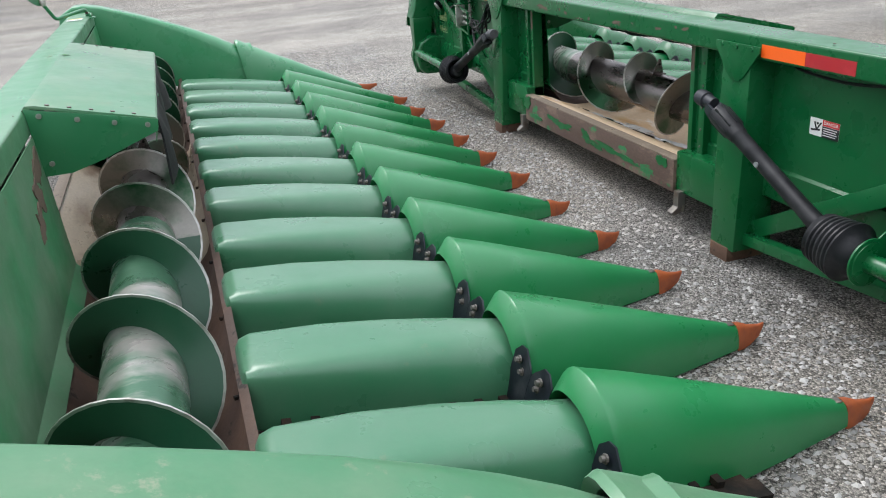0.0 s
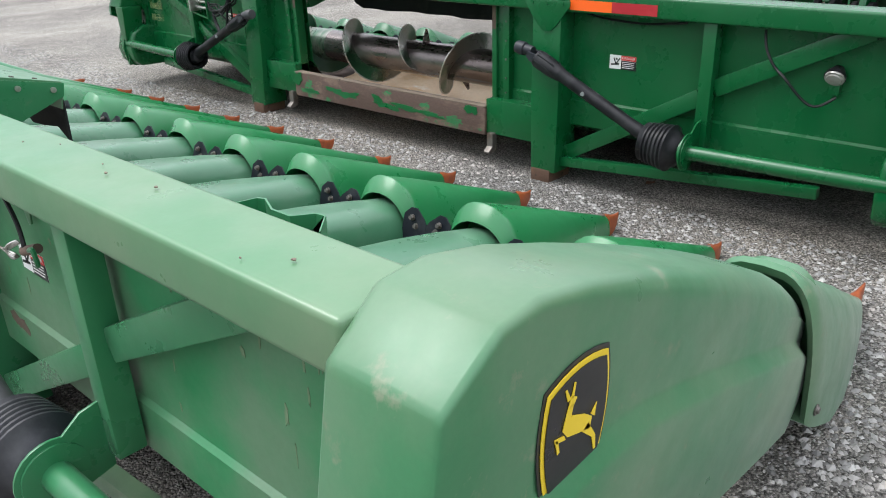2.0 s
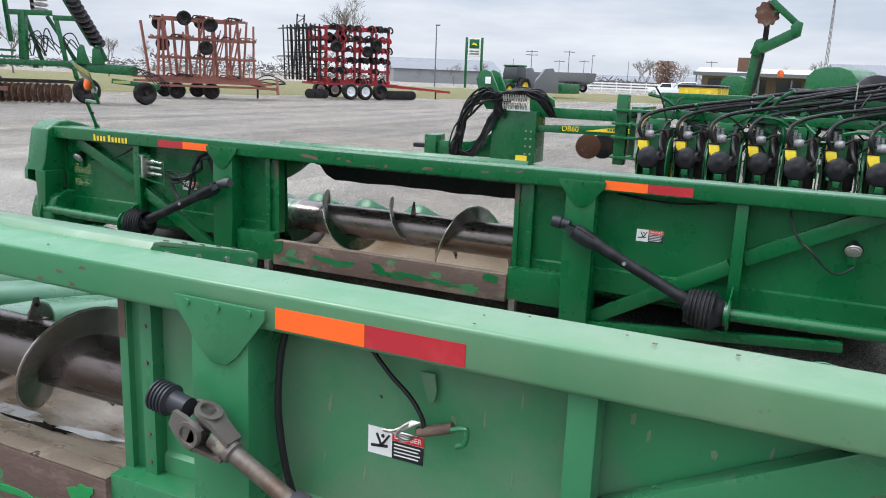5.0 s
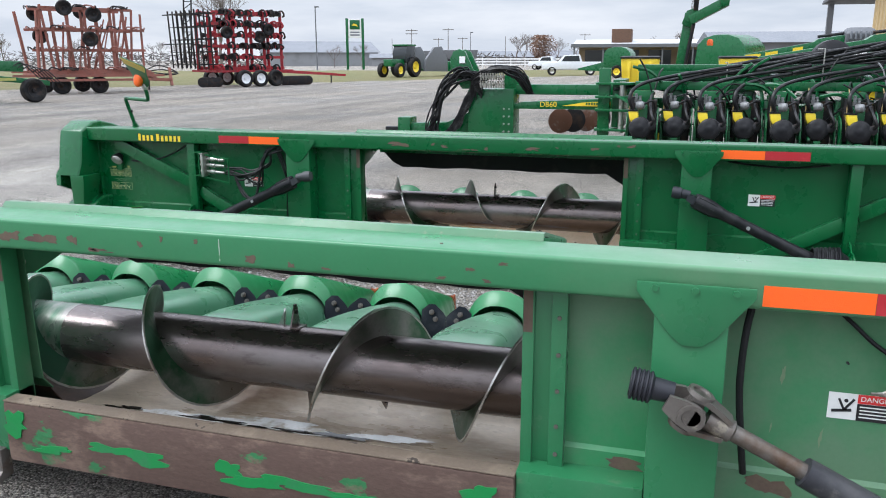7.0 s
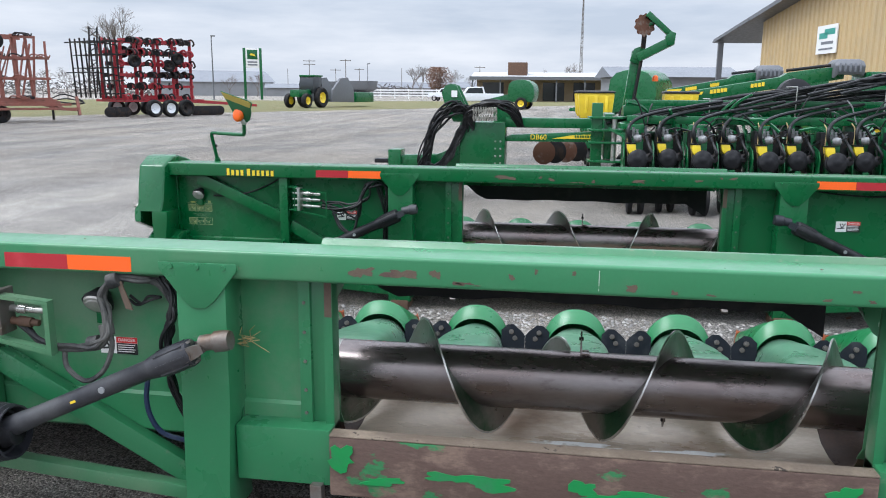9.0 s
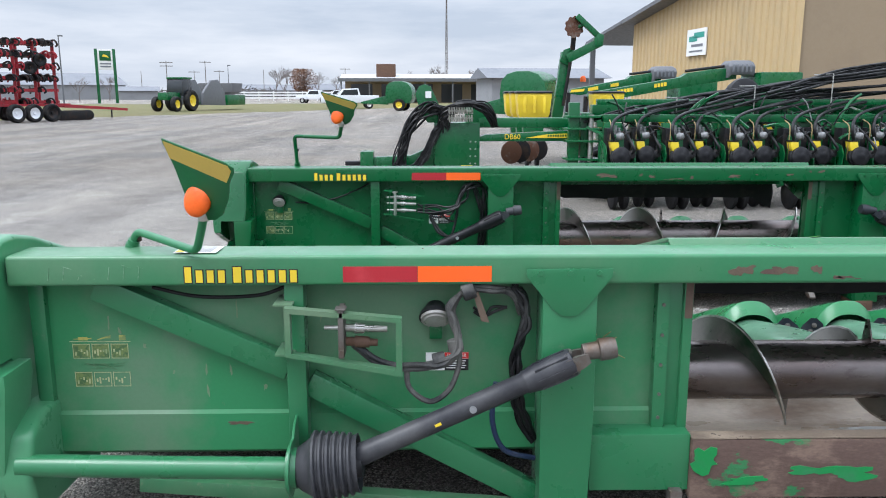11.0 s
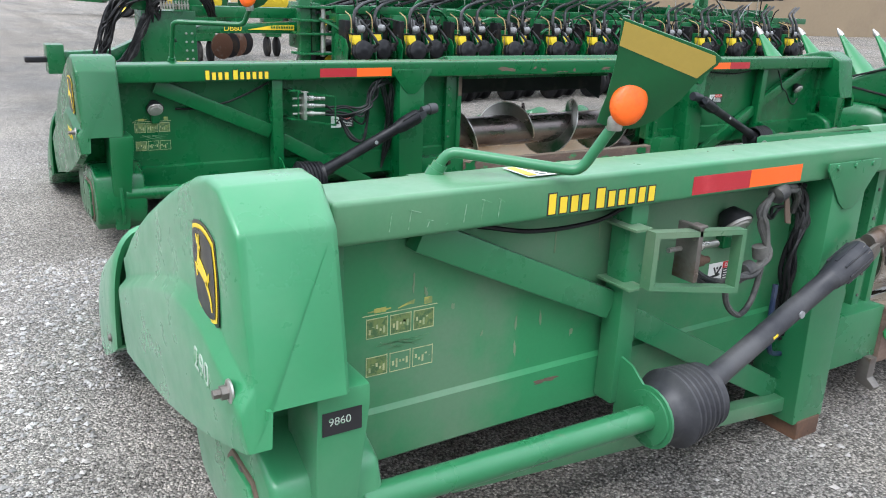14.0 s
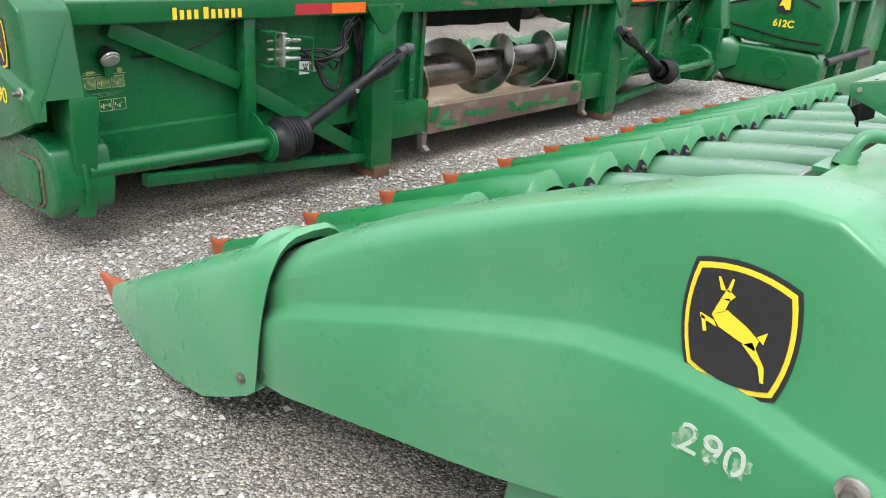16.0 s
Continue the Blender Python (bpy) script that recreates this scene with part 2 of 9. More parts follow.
HOSE = material("black_hose", (0.008, 0.008, 0.009), 0.38, second=(0.04, 0.04, 0.04), second_scale=9, grain=0.05, bump=0.1, bump_scale=200, spec=0.25)
HOSE_DUSTY = material("dusty_grey_hose", (0.026, 0.027, 0.029), 0.6, second=(0.11, 0.108, 0.10), second_at=(0.42, 0.62), second_scale=9, grain=0.08, bump=0.15, bump_scale=200, spec=0.25)
HOSE_BLUE = material("blue_hose", (0.018, 0.030, 0.070), 0.5, second=(0.06, 0.07, 0.10), second_scale=8, grain=0.05, bump=0.1, spec=0.25)
PALE_PRINT = material("pale_yellow_print", (0.46, 0.47, 0.26), 0.5, second=(0.25, 0.33, 0.17), second_at=(0.5, 0.65), second_scale=35, grain=0.05, bump=0.0)
FAINT_PRINT = material("rubbed_faint_print", (0.11, 0.22, 0.11), 0.5, second=(0.05, 0.18, 0.075), second_at=(0.45, 0.6), second_scale=30, grain=0.05, bump=0.0)
DARK_PLATE = material("dark_blue_grey_plate", (0.012, 0.015, 0.021), 0.45, second=(0.05, 0.055, 0.06), second_at=(0.5, 0.75), second_scale=9, grain=0.06, bump=0.1, metal=0.3, spec=0.25)
DECK = material("dirty_dark_deck_steel", (0.012, 0.010, 0.009), 0.65, second=(0.055, 0.036, 0.026), second_scale=5, grain=0.12, bump=0.3, metal=0.3, spec=0.2)
ORANGE_TIP = material("worn_orange_tip", (0.33, 0.080, 0.024), 0.55, second=(0.24, 0.06, 0.025), second_at=(0.45, 0.65), second_scale=18, grain=0.06, bump=0.15)
ORANGE_LENS = material("amber_lens", (0.90, 0.135, 0.006), 0.42, second=(0.78, 0.10, 0.005), second_scale=25, grain=0.04, bump=0.4, bump_scale=140, coat=0.1)
ORANGE_TAPE = material("orange_reflective_tape", (0.95, 0.13, 0.012), 0.35, grain=0.02, bump=0.15, bump_scale=300)
RED_TAPE = material("red_reflective_tape", (0.42, 0.020, 0.030), 0.35, second=(0.5, 0.04, 0.05), second_scale=8, grain=0.02, bump=0.15, bump_scale=300)
YELLOW = material("yellow_decal", (0.80, 0.58, 0.03), 0.4, grain=0.02, bump=0.0)
YELLOW_FADED = material("faded_yellow_decal", (0.42, 0.40, 0.10), 0.5, second=(0.2, 0.26, 0.09), second_at=(0.5, 0.6), second_scale=30, grain=0.05, bump=0.0)
DECAL_FIELD = material("faded_decal_field", (0.16, 0.22, 0.07), 0.55, second=(0.06, 0.13, 0.05), second_at=(0.45, 0.6), second_scale=60, grain=0.1, grain_scale=220, bump=0.0)
GOLD = material("ochre_warning_band", (0.52, 0.37, 0.075), 0.45, grain=0.03, bump=0.02)
YELLOW_TANK = material("yellow_tank_plastic", (0.80, 0.60, 0.03), 0.4, second=(0.7, 0.5, 0.03), second_scale=2, grain=0.02, bump=0.03)
BLACK_DECAL = material("black_decal", (0.018, 0.018, 0.02), 0.35, grain=0.03, bump=0.0)
WHITE = material("white_print", (0.78, 0.78, 0.76), 0.5, grain=0.03, bump=0.0)
CHALK = material("rubbed_chalk", (0.22, 0.36, 0.24), 0.7, second=(0.09, 0.25, 0.12), second_at=(0.45, 0.55), second_scale=50, grain=0.05, bump=0.0)
WHITE_WORN = material("worn_white_print", (0.42, 0.50, 0.42), 0.6, second=(0.10, 0.25, 0.12), second_at=(0.55, 0.6), second_scale=40, grain=0.05, bump=0.0)
RED_PRINT = material("red_print", (0.60, 0.03, 0.03), 0.45, grain=0.02, bump=0.0)
CASTING = material("grey_cast_aluminium", (0.30, 0.31, 0.315), 0.45, metal=0.35, second=(0.17, 0.17, 0.17), second_at=(0.45, 0.6), second_scale=9, grain=0.08, bump=0.15)
CAST = material("dirty_cast_steel", (0.17, 0.155, 0.14), 0.5, metal=0.6, second=(0.12, 0.08, 0.055), second_scale=8, third=(0.3, 0.27, 0.22), third_scale=15, grain=0.1, bump=0.3)
BARE = material("zinc_plated_steel", (0.50, 0.49, 0.46), 0.35, metal=0.8, second=(0.25, 0.22, 0.19), second_scale=14, grain=0.06, bump=0.1)
LENS = material("hazy_lamp_lens", (0.34, 0.325, 0.30), 0.25, second=(0.24, 0.22, 0.20), second_scale=20, grain=0.05, bump=0.25, bump_scale=120, coat=0.5)
TYRE = material("tyre_rubber", (0.010, 0.010, 0.011), 0.75, second=(0.06, 0.052, 0.042), second_at=(0.5, 0.75), second_scale=4, grain=0.1, bump=0.3, spec=0.25)
RED_PAINT = material("dark_red_implement_paint", (0.33, 0.014, 0.024), 0.45, second=(0.2, 0.025, 0.03), second_scale=3, grain=0.06, bump=0.1)
RED_RUST = material("weathered_red_paint", (0.24, 0.085, 0.062), 0.65, second=(0.17, 0.08, 0.06), second_scale=2, third=(0.09, 0.045, 0.03), third_scale=9, grain=0.1, bump=0.2)
IRON = material("blackened_tillage_steel", (0.022, 0.022, 0.024), 0.5, metal=0.4, second=(0.06, 0.04, 0.03), second_scale=6, grain=0.1, bump=0.1, spec=0.25)
DISC = material("rusty_disc_blade", (0.14, 0.065, 0.04), 0.6, metal=0.4, second=(0.26, 0.22, 0.19), second_scale=6, grain=0.1, bump=0.15)
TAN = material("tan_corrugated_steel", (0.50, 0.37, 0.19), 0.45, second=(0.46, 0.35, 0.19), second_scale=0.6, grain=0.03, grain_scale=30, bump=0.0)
# Shop brown, also the darker copy of TAN for the building's shaded side.
BROWN_AND_SHADED_WALL = material("brown_rendered_wall", (0.27, 0.205, 0.13), 0.7, second=(0.245, 0.185, 0.12), second_scale=0.5, grain=0.03, grain_scale=30, bump=0.05)
TRIM = material("dark_roof_trim", (0.12, 0.125, 0.135), 0.5, grain=0.04, bump=0.0)
GREY_ROOF = material("grey_metal_roof", (0.17, 0.18, 0.20), 0.6, second=(0.14, 0.15, 0.17), second_scale=0.4, grain=0.03, bump=0.0)
SHED_ROOF = material("pale_sheet_roof", (0.50, 0.51, 0.52), 0.5, second=(0.44, 0.45, 0.46), second_scale=0.5, grain=0.03, bump=0.0)
GREY_WALL = material("pale_grey_siding", (0.26, 0.265, 0.275), 0.6, second=(0.22, 0.225, 0.23), second_scale=0.5, grain=0.03, bump=0.0)
WINDOW = material("dark_window_glass", (0.03, 0.035, 0.04), 0.08, grain=0.0, bump=0.0)
CAR_PAINT = material("white_car_paint", (0.72, 0.74, 0.77), 0.25, grain=0.01, bump=0.0, coat=0.6)
POLE = material("weathered_pole", (0.13, 0.115, 0.10), 0.8, second=(0.2, 0.18, 0.16), second_scale=3, grain=0.1, bump=0.1)
BARK = material("bare_grey_bark", (0.17, 0.145, 0.13), 0.85, second=(0.22, 0.19, 0.175), second_scale=2, grain=0.1, bump=0.3)
BROWN_LEAF = material("dry_brown_leaves", (0.13, 0.065, 0.035), 0.8, spread=0.4, grain=0.1, bump=0.0)
LEAF_DRY = material("fallen_leaf_brown", (0.16, 0.07, 0.035), 0.7, second=(0.1, 0.05, 0.03), second_scale=30, grain=0.1, bump=0.2)
LEAF_GREEN = material("fresh_leaf", (0.05, 0.24, 0.02), 0.5, grain=0.1, bump=0.0)
STRAW = material("dry_straw", (0.36, 0.27, 0.12), 0.8, spread=0.3, grain=0.1, bump=0.0)


# ---- shape helpers ----
class Shape:
    """Gathers vertices and faces for one mesh."""

    def __init__(self):
        self.v, self.f = [], []

    def add(self, verts, faces, m=None):
        k = len(self.v)
        self.v += [tuple(m @ Vector(p)) if m else tuple(p) for p in verts]
        self.f += [tuple(i + k for i in f) for f in faces]
        return self

    def box(self, x0, x1, y0, y1, z0, z1, m=None):
        vs = [(x, y, z) for z in (z0, z1) for y in (y0, y1) for x in (x0, x1)]
        return self.add(vs, [(0, 2, 3, 1), (4, 5, 7, 6), (0, 1, 5, 4), (2, 6, 7, 3), (0, 4, 6, 2), (1, 3, 7, 5)], m)

    def loft(self, rings, closed=True, cap0=True, cap1=True, m=None):
        n = len(rings[0])
        vs = [p for r in rings for p in r]
        fs = []
        for i in range(len(rings) - 1):
            for j in range(n if closed else n - 1):
                a, b = i * n + j, i * n + (j + 1) % n
                fs.append((a, b, b + n, a + n))
        if cap0:
            fs.append(tuple(reversed(range(n))))
        if cap1:
            fs.append(tuple(range((len(rings) - 1) * n, len(rings) * n)))
        return self.add(vs, fs, m)

    def tube(self, pts, r, n=10, cap=True, m=None):
        pts = [Vector(p) for p in pts]
        rad = list(r) if isinstance(r, (list, tuple)) else [r] * len(pts)
        rings, side = [], None
        for i, p in enumerate(pts):
            d = (pts[min(i + 1, len(pts) - 1)] - pts[max(i - 1, 0)]).normalized()
            if side is None:
                side = d.orthogonal().normalized()
            side = (side - d * side.dot(d)).normalized()
            up = d.cross(side)
            rings.append([p + rad[i] * (math.cos(2 * math.pi * k / n) * side + math.sin(2 * math.pi * k / n) * up) for k in range(n)])
        return self.loft(rings, True, cap, cap, m)

    def lathe(self, profile, base, axis, n=24, cap=True, m=None):
        """profile: (along the axis, radius)."""
        base, axis = Vector(base), Vector(axis).normalized()
        return self.tube_profile(profile, base, axis, n, cap, m)

    def tube_profile(self, profile, base, axis, n, cap, m):
        s = axis.orthogonal().normalized()
        u = axis.cross(s)
        rings = [[base + axis * a + max(r, 1e-4) * (math.cos(2 * math.pi * k / n) * s + math.sin(2 * math.pi * k / n) * u) for k in range(n)] for a, r in profile]
        return self.loft(rings, True, cap, cap, m)

    def prism(self, poly, axis, lo, hi, m=None):
        """A flat outline drawn in the plane across the axis, given thickness from lo to hi along it."""
        def put(p, h):
            return {"x": (h, p[0], p[1]), "y": (p[0], h, p[1]), "z": (p[0], p[1], h)}[axis]
        n = len(poly)
        vs = [put(p, lo) for p in poly] + [put(p, hi) for p in poly]
        fs = [tuple(reversed(range(n))), tuple(range(n, 2 * n))] + [(i, (i + 1) % n, (i + 1) % n + n, i + n) for i in range(n)]
        return self.add(vs, fs, m)

    def beam(self, a, b, w, h, up=(0, 0, 1), m=None):
        """A square bar from a to b."""
        a, b = Vector(a), Vector(b)
        d = (b - a).normalized()
        s = d.cross(Vector(up))
        s = s.normalized() if s.length > 1e-4 else d.orthogonal().normalized()
        u = s.cross(d)
        rings = [[p + s * (i * w / 2) + u * (j * h / 2) for i, j in ((-1, -1), (1, -1), (1, 1), (-1, 1))] for p in (a, b)]
        return self.loft(rings, True, True, True, m)


def part(name, shape, mat, parent=None, label="", bevel=0.0, segs=2, smooth=40, kind=""):
    """Links a shape as one mesh, under a thing or a part."""
    me = bpy.data.meshes.new(name)
    me.from_pydata(shape.v, [], shape.f)
    bm = bmesh.new()
    bm.from_mesh(me)
    bmesh.ops.recalc_face_normals(bm, faces=bm.faces)
    if bevel:
        edges = [e for e in bm.edges if len(e.link_faces) == 2 and e.calc_face_angle(0) > radians(35)]
        bmesh.ops.bevel(bm, geom=edges, offset=bevel, segments=segs, affect="EDGES", profile=0.6, clamp_overlap=True)
    bm.to_mesh(me)
    bm.free()
    if smooth:
        me.polygons.foreach_set("use_smooth", [True] * len(me.polygons))
        me.set_sharp_from_angle(angle=radians(smooth))
    me.materials.append(mat)
    ob = new(name, me)
    if parent:
        ob.parent = parent
    if label or kind:
        tagged(ob, label, kind=kind)
    return ob


def thing(name, label, category, group="", m=None, kind=""):
    ob = new(name)
    ob.empty_display_size = 0.2
    if m:
        ob.matrix_world = m
    return tagged(ob, label, category, group, kind)


def letters(name, words, size, mat, m, parent=None, depth=0.0006, bold=0.0):
    """Raised lettering in the built-in font, turned into a mesh."""
    cu = bpy.data.curves.new(name, "FONT")
    cu.body, cu.size, cu.extrude, cu.offset = words, size, depth, bold
    cu.align_x, cu.align_y = "CENTER", "CENTER"
    tmp = bpy.data.objects.new(name, cu)
    scene.collection.objects.link(tmp)
    me = bpy.data.meshes.new_from_object(tmp.evaluated_get(bpy.context.evaluated_depsgraph_get()))
    bpy.data.objects.remove(tmp)
    bpy.data.curves.remove(cu)
    me.materials.clear()
    me.materials.append(mat)
    ob = new(name, me)
    ob.matrix_world = m
    if parent:
        ob.parent = parent
    return ob


def lerp(a, b, t):
    return a + (b - a) * t


def curve_at(table, x):
    """Straight-line reading of a short table of (x, value)."""
    if x <= table[0][0]:
        return table[0][1]
    for (x0, y0), (x1, y1) in zip(table, table[1:]):
        if x <= x1:
            return lerp(y0, y1, (x - x0) / (x1 - x0))
    return table[-1][1]


def smooth_path(pts, steps=6):
    """A Catmull-Rom curve through a few points."""
    P = [Vector(p) for p in pts]
    P = [P[0] * 2 - P[1]] + P + [P[-1] * 2 - P[-2]]
    out = []
    for i in range(1, len(P) - 2):
        for k in range(steps):
            t = k / steps
            a, b, c, d = P[i - 1], P[i], P[i + 1], P[i + 2]
            out.append(0.5 * (2 * b + (c - a) * t + (2 * a - 5 * b + 4 * c - d) * t * t + (3 * b - a - 3 * c + d) * t ** 3))
    out.append(P[-2])
    return out


# ---- ground ----
def ground_material():
    mat = bpy.data.materials.new("gravel_lot_and_grass")
    mat.use_nodes = True
    nodes, links = mat.node_tree.nodes, mat.node_tree.links
    bsdf = nodes["Principled BSDF"]
    co = nodes.new("ShaderNodeTexCoord")

    def noise_at(scale, detail=6.0, r=0.6):
        n = nodes.new("ShaderNodeTexNoise")
        n.inputs["Scale"].default_value, n.inputs["Detail"].default_value, n.inputs["Roughness"].default_value = scale, detail, r
        links.new(co.outputs["Object"], n.inputs["Vector"])
        return n.outputs["Fac"]

    def rng(f, a, b, lo=0.0, hi=1.0):
        r = nodes.new("ShaderNodeMapRange")
        for k, v in (("From Min", a), ("From Max", b), ("To Min", lo), ("To Max", hi)):
            r.inputs[k].default_value = v
        links.new(f, r.inputs["Value"])
        return r.outputs["Result"]

    def mix(f, a, b, mode="MIX"):
        m = nodes.new("ShaderNodeMix")
        m.data_type, m.blend_type = "RGBA", mode
        for sock, v in (("Factor", f), ("A", a), ("B", b)):
            if hasattr(v, "is_linked"):
                links.new(v, m.inputs[sock])
            else:
                m.inputs[sock].default_value = v if sock == "Factor" else (*v, 1)
        return m.outputs["Result"]

    stone = nodes.new("ShaderNodeTexVoronoi")
    stone.inputs["Scale"].default_value = 118.0
    links.new(co.outputs["Object"], stone.inputs["Vector"])
    chips = nodes.new("ShaderNodeTexVoronoi")
    chips.inputs["Scale"].default_value = 230.0
    links.new(co.outputs["Object"], chips.inputs["Vector"])
    hsv = nodes.new("ShaderNodeSeparateColor")
    links.new(stone.outputs["Color"], hsv.inputs["Color"])
    shade = rng(hsv.outputs["Red"], 0.0, 1.0, 0.42, 1.68)
    grit = mix(rng(noise_at(0.55, 7.0), 0.40, 0.64), (0.250, 0.236, 0.218), (0.346, 0.312, 0.268))
    grit = mix(rng(noise_at(0.16, 5.0), 0.46, 0.66), grit, (0.322, 0.286, 0.242))
    pale = nodes.new("ShaderNodeAttribute")
    pale.attribute_name = "dust"
    pf = nodes.new("ShaderNodeMath")
    pf.operation = "MULTIPLY"
    links.new(pale.outputs["Fac"], pf.inputs[0])
    links.new(rng(noise_at(1.1, 7.0), 0.30, 0.62, 0.45, 0.95), pf.inputs[1])
    grit = mix(pf.outputs[0], grit, (0.445, 0.415, 0.372))
    grit = mix(1.0, grit, shade, "MULTIPLY")
    hs2 = nodes.new("ShaderNodeSeparateColor")
    links.new(chips.outputs["Color"], hs2.inputs["Color"])
    grit = mix(1.0, grit, rng(hs2.outputs["Green"], 0.0, 1.0, 0.75, 1.25), "MULTIPLY")
    # dark gaps between the stones
    grit = mix(1.0, grit, rng(stone.outputs["Distance"], 0.35, 0.80, 1.12, 0.52), "MULTIPLY")
    grit = mix(1.0, grit, rng(chips.outputs["Distance"], 0.40, 0.85, 1.05, 0.70), "MULTIPLY")
    # wheel tracks: long faint bands
    lanes = nodes.new("ShaderNodeMapping")
    lanes.inputs["Rotation"].default_value = (0, 0, radians(28))
    lanes.inputs["Scale"].default_value = (0.05, 0.9, 1.0)
    links.new(co.outputs["Object"], lanes.inputs["Vector"])
    band = nodes.new("ShaderNodeTexNoise")
    band.inputs["Scale"].default_value, band.inputs["Detail"].default_value, band.inputs["Distortion"].default_value = 1.0, 5.0, 0.4
    links.new(lanes.outputs["Vector"], band.inputs["Vector"])
    grit = mix(1.0, grit, rng(band.outputs["Fac"], 0.36, 0.64, 0.82, 1.14), "MULTIPLY")
    grit = mix(1.0, grit, rng(noise_at(2.3, 8.0), 0.3, 0.7, 0.86, 1.12), "MULTIPLY")
    grass = mix(rng(noise_at(0.35, 6.0), 0.35, 0.65), (0.13, 0.14, 0.055), (0.20, 0.17, 0.085))
    grass = mix(1.0, grass, rng(noise_at(9.0, 5.0), 0.3, 0.7, 0.75, 1.25), "MULTIPLY")
    attr = nodes.new("ShaderNodeAttribute")
    attr.attribute_name = "grass"
    edge = nodes.new("ShaderNodeMath")
    edge.operation = "ADD"
    links.new(attr.outputs["Fac"], edge.inputs[0])
    links.new(rng(noise_at(0.5, 6.0), 0.3, 0.7, -0.3, 0.3), edge.inputs[1])
    links.new(mix(rng(edge.outputs[0], 0.4, 0.6), grit, grass), bsdf.inputs["Base Color"])
    bsdf.inputs["Roughness"].default_value = 0.85
    bsdf.inputs["Specular IOR Level"].default_value = 0.25
    h1 = nodes.new("ShaderNodeMath")
    h1.operation = "MULTIPLY_ADD"
    links.new(stone.outputs["Distance"], h1.inputs[0])
    h1.inputs[1].default_value = -1.0
    links.new(rng(chips.outputs["Distance"], 0.0, 1.0, 0.4, 0.0), h1.inputs[2])
    bump = nodes.new("ShaderNodeBump")
    bump.inputs["Strength"].default_value = 1.0
    bump.inputs["Distance"].default_value = 0.014
    links.new(h1.outputs[0], bump.inputs["Height"])
    links.new(bump.outputs["Normal"], bsdf.inputs["Normal"])
    return mat


GRAVEL = ground_material()


def grass_amount(x, y):
    """1 on the verge beyond the lot, 0 on the gravel."""
    along = (x * 0.5 + y * 0.87)
    return max(0.0, min(1.0, (along - 44.0) / 3.0)) * (1.0 if x < 118 - 0.3 * y else 0.0)


def build_ground():
    xs = [-2500, -900, -300, -120, -60, -30, -15] + [-10 + 0.5 * i for i in range(0, 50)] + [15 + 2.5 * i for i in range(50)] + [150, 200, 300, 500, 900, 2500]
    ys = [-2500, -900, -300, -120, -60, -30, -20] + [-12 + 0.5 * i for i in range(0, 52)] + [14 + 2.0 * i for i in range(50)] + [125, 160, 220, 300, 500, 900, 2500]
    verts = [(x, y, 0.0 if abs(x) + abs(y) > 40 else 0.012 * (noise.noise((x * 0.35, y * 0.35, 0)))) for y in ys for x in xs]
    n = len(xs)
    faces = [(j * n + i, j * n + i + 1, (j + 1) * n + i + 1, (j + 1) * n + i) for j in range(len(ys) - 1) for i in range(n - 1)]
    me = bpy.data.meshes.new("ground")
    me.from_pydata(verts, [], faces)
    att = me.attributes.new("grass", "FLOAT", "POINT")
    att.data.foreach_set("value", [grass_amount(v[0], v[1]) for v in verts])
    att = me.attributes.new("dust", "FLOAT", "POINT")
    att.data.foreach_set("value", [max(0.0, min(1.0, (v[1] - 6.4) / 1.4)) * max(0.0, min(1.0, 1.6 - math.hypot(v[0], v[1] - 9.0) / 8.0)) for v in verts])
    me.materials.append(GRAVEL)
    me.polygons.foreach_set("use_smooth", [True] * len(me.polygons))
    return tagged(new("ground", me), "grey gravel lot with dry grass verge", "ground", kind="structure")


build_ground()


# ---- corn heads ----
def bolts(spots, profile, axis, mat, parent, n=8):
    """One bolt a spot, all on one mesh."""
    s = Shape()
    s.lathe(profile, (0, 0, 0), axis, n)
    first = part("bolt", s, mat, parent)
    first.location = spots[0]
    for p in spots[1:]:
        ob = new("bolt", first.data)
        ob.parent = parent
        ob.location = p


def ragged(rnd, cy, cz, w, h, n=22):
    """Uneven outline of a flaked patch."""
    k0, k1 = rnd.uniform(0, 6), rnd.uniform(0, 6)
    out = []
    for i in range(n):
        a = 2 * math.pi * i / n
        r = 0.78 + 0.22 * math.sin(2 * a + k0) + 0.14 * math.sin(5 * a + k1) + rnd.uniform(-0.16, 0.16)
        sq = max(abs(math.cos(a)), abs(math.sin(a))) ** -0.7
        out.append((cy + 0.5 * w * r * sq * math.cos(a), cz + 0.5 * h * r * sq * math.sin(a)))
    return out


YC, ROW = 3.91, 0.493                # middle of both heads across, row spacing
HEAD_A, HEAD_B = -0.749, 2.081       # rear face of each head's top beam
SET_A, SET_B = -0.020, -0.072        # each head's own shift across
N_ROWS = 12


def arch(x, y, hw, zb, zt, n=16, square=0.62):
    """An arch-shaped cross-section: half width hw, from zb up to zt."""
    ring = []
    for k in range(n + 1):
        a = math.pi * k / n
        c, s = math.cos(a), math.sin(a)
        ring.append((x, y + hw * math.copysign(abs(c) ** square, c), zb + (zt - zb) * abs(s) ** square))
    return ring


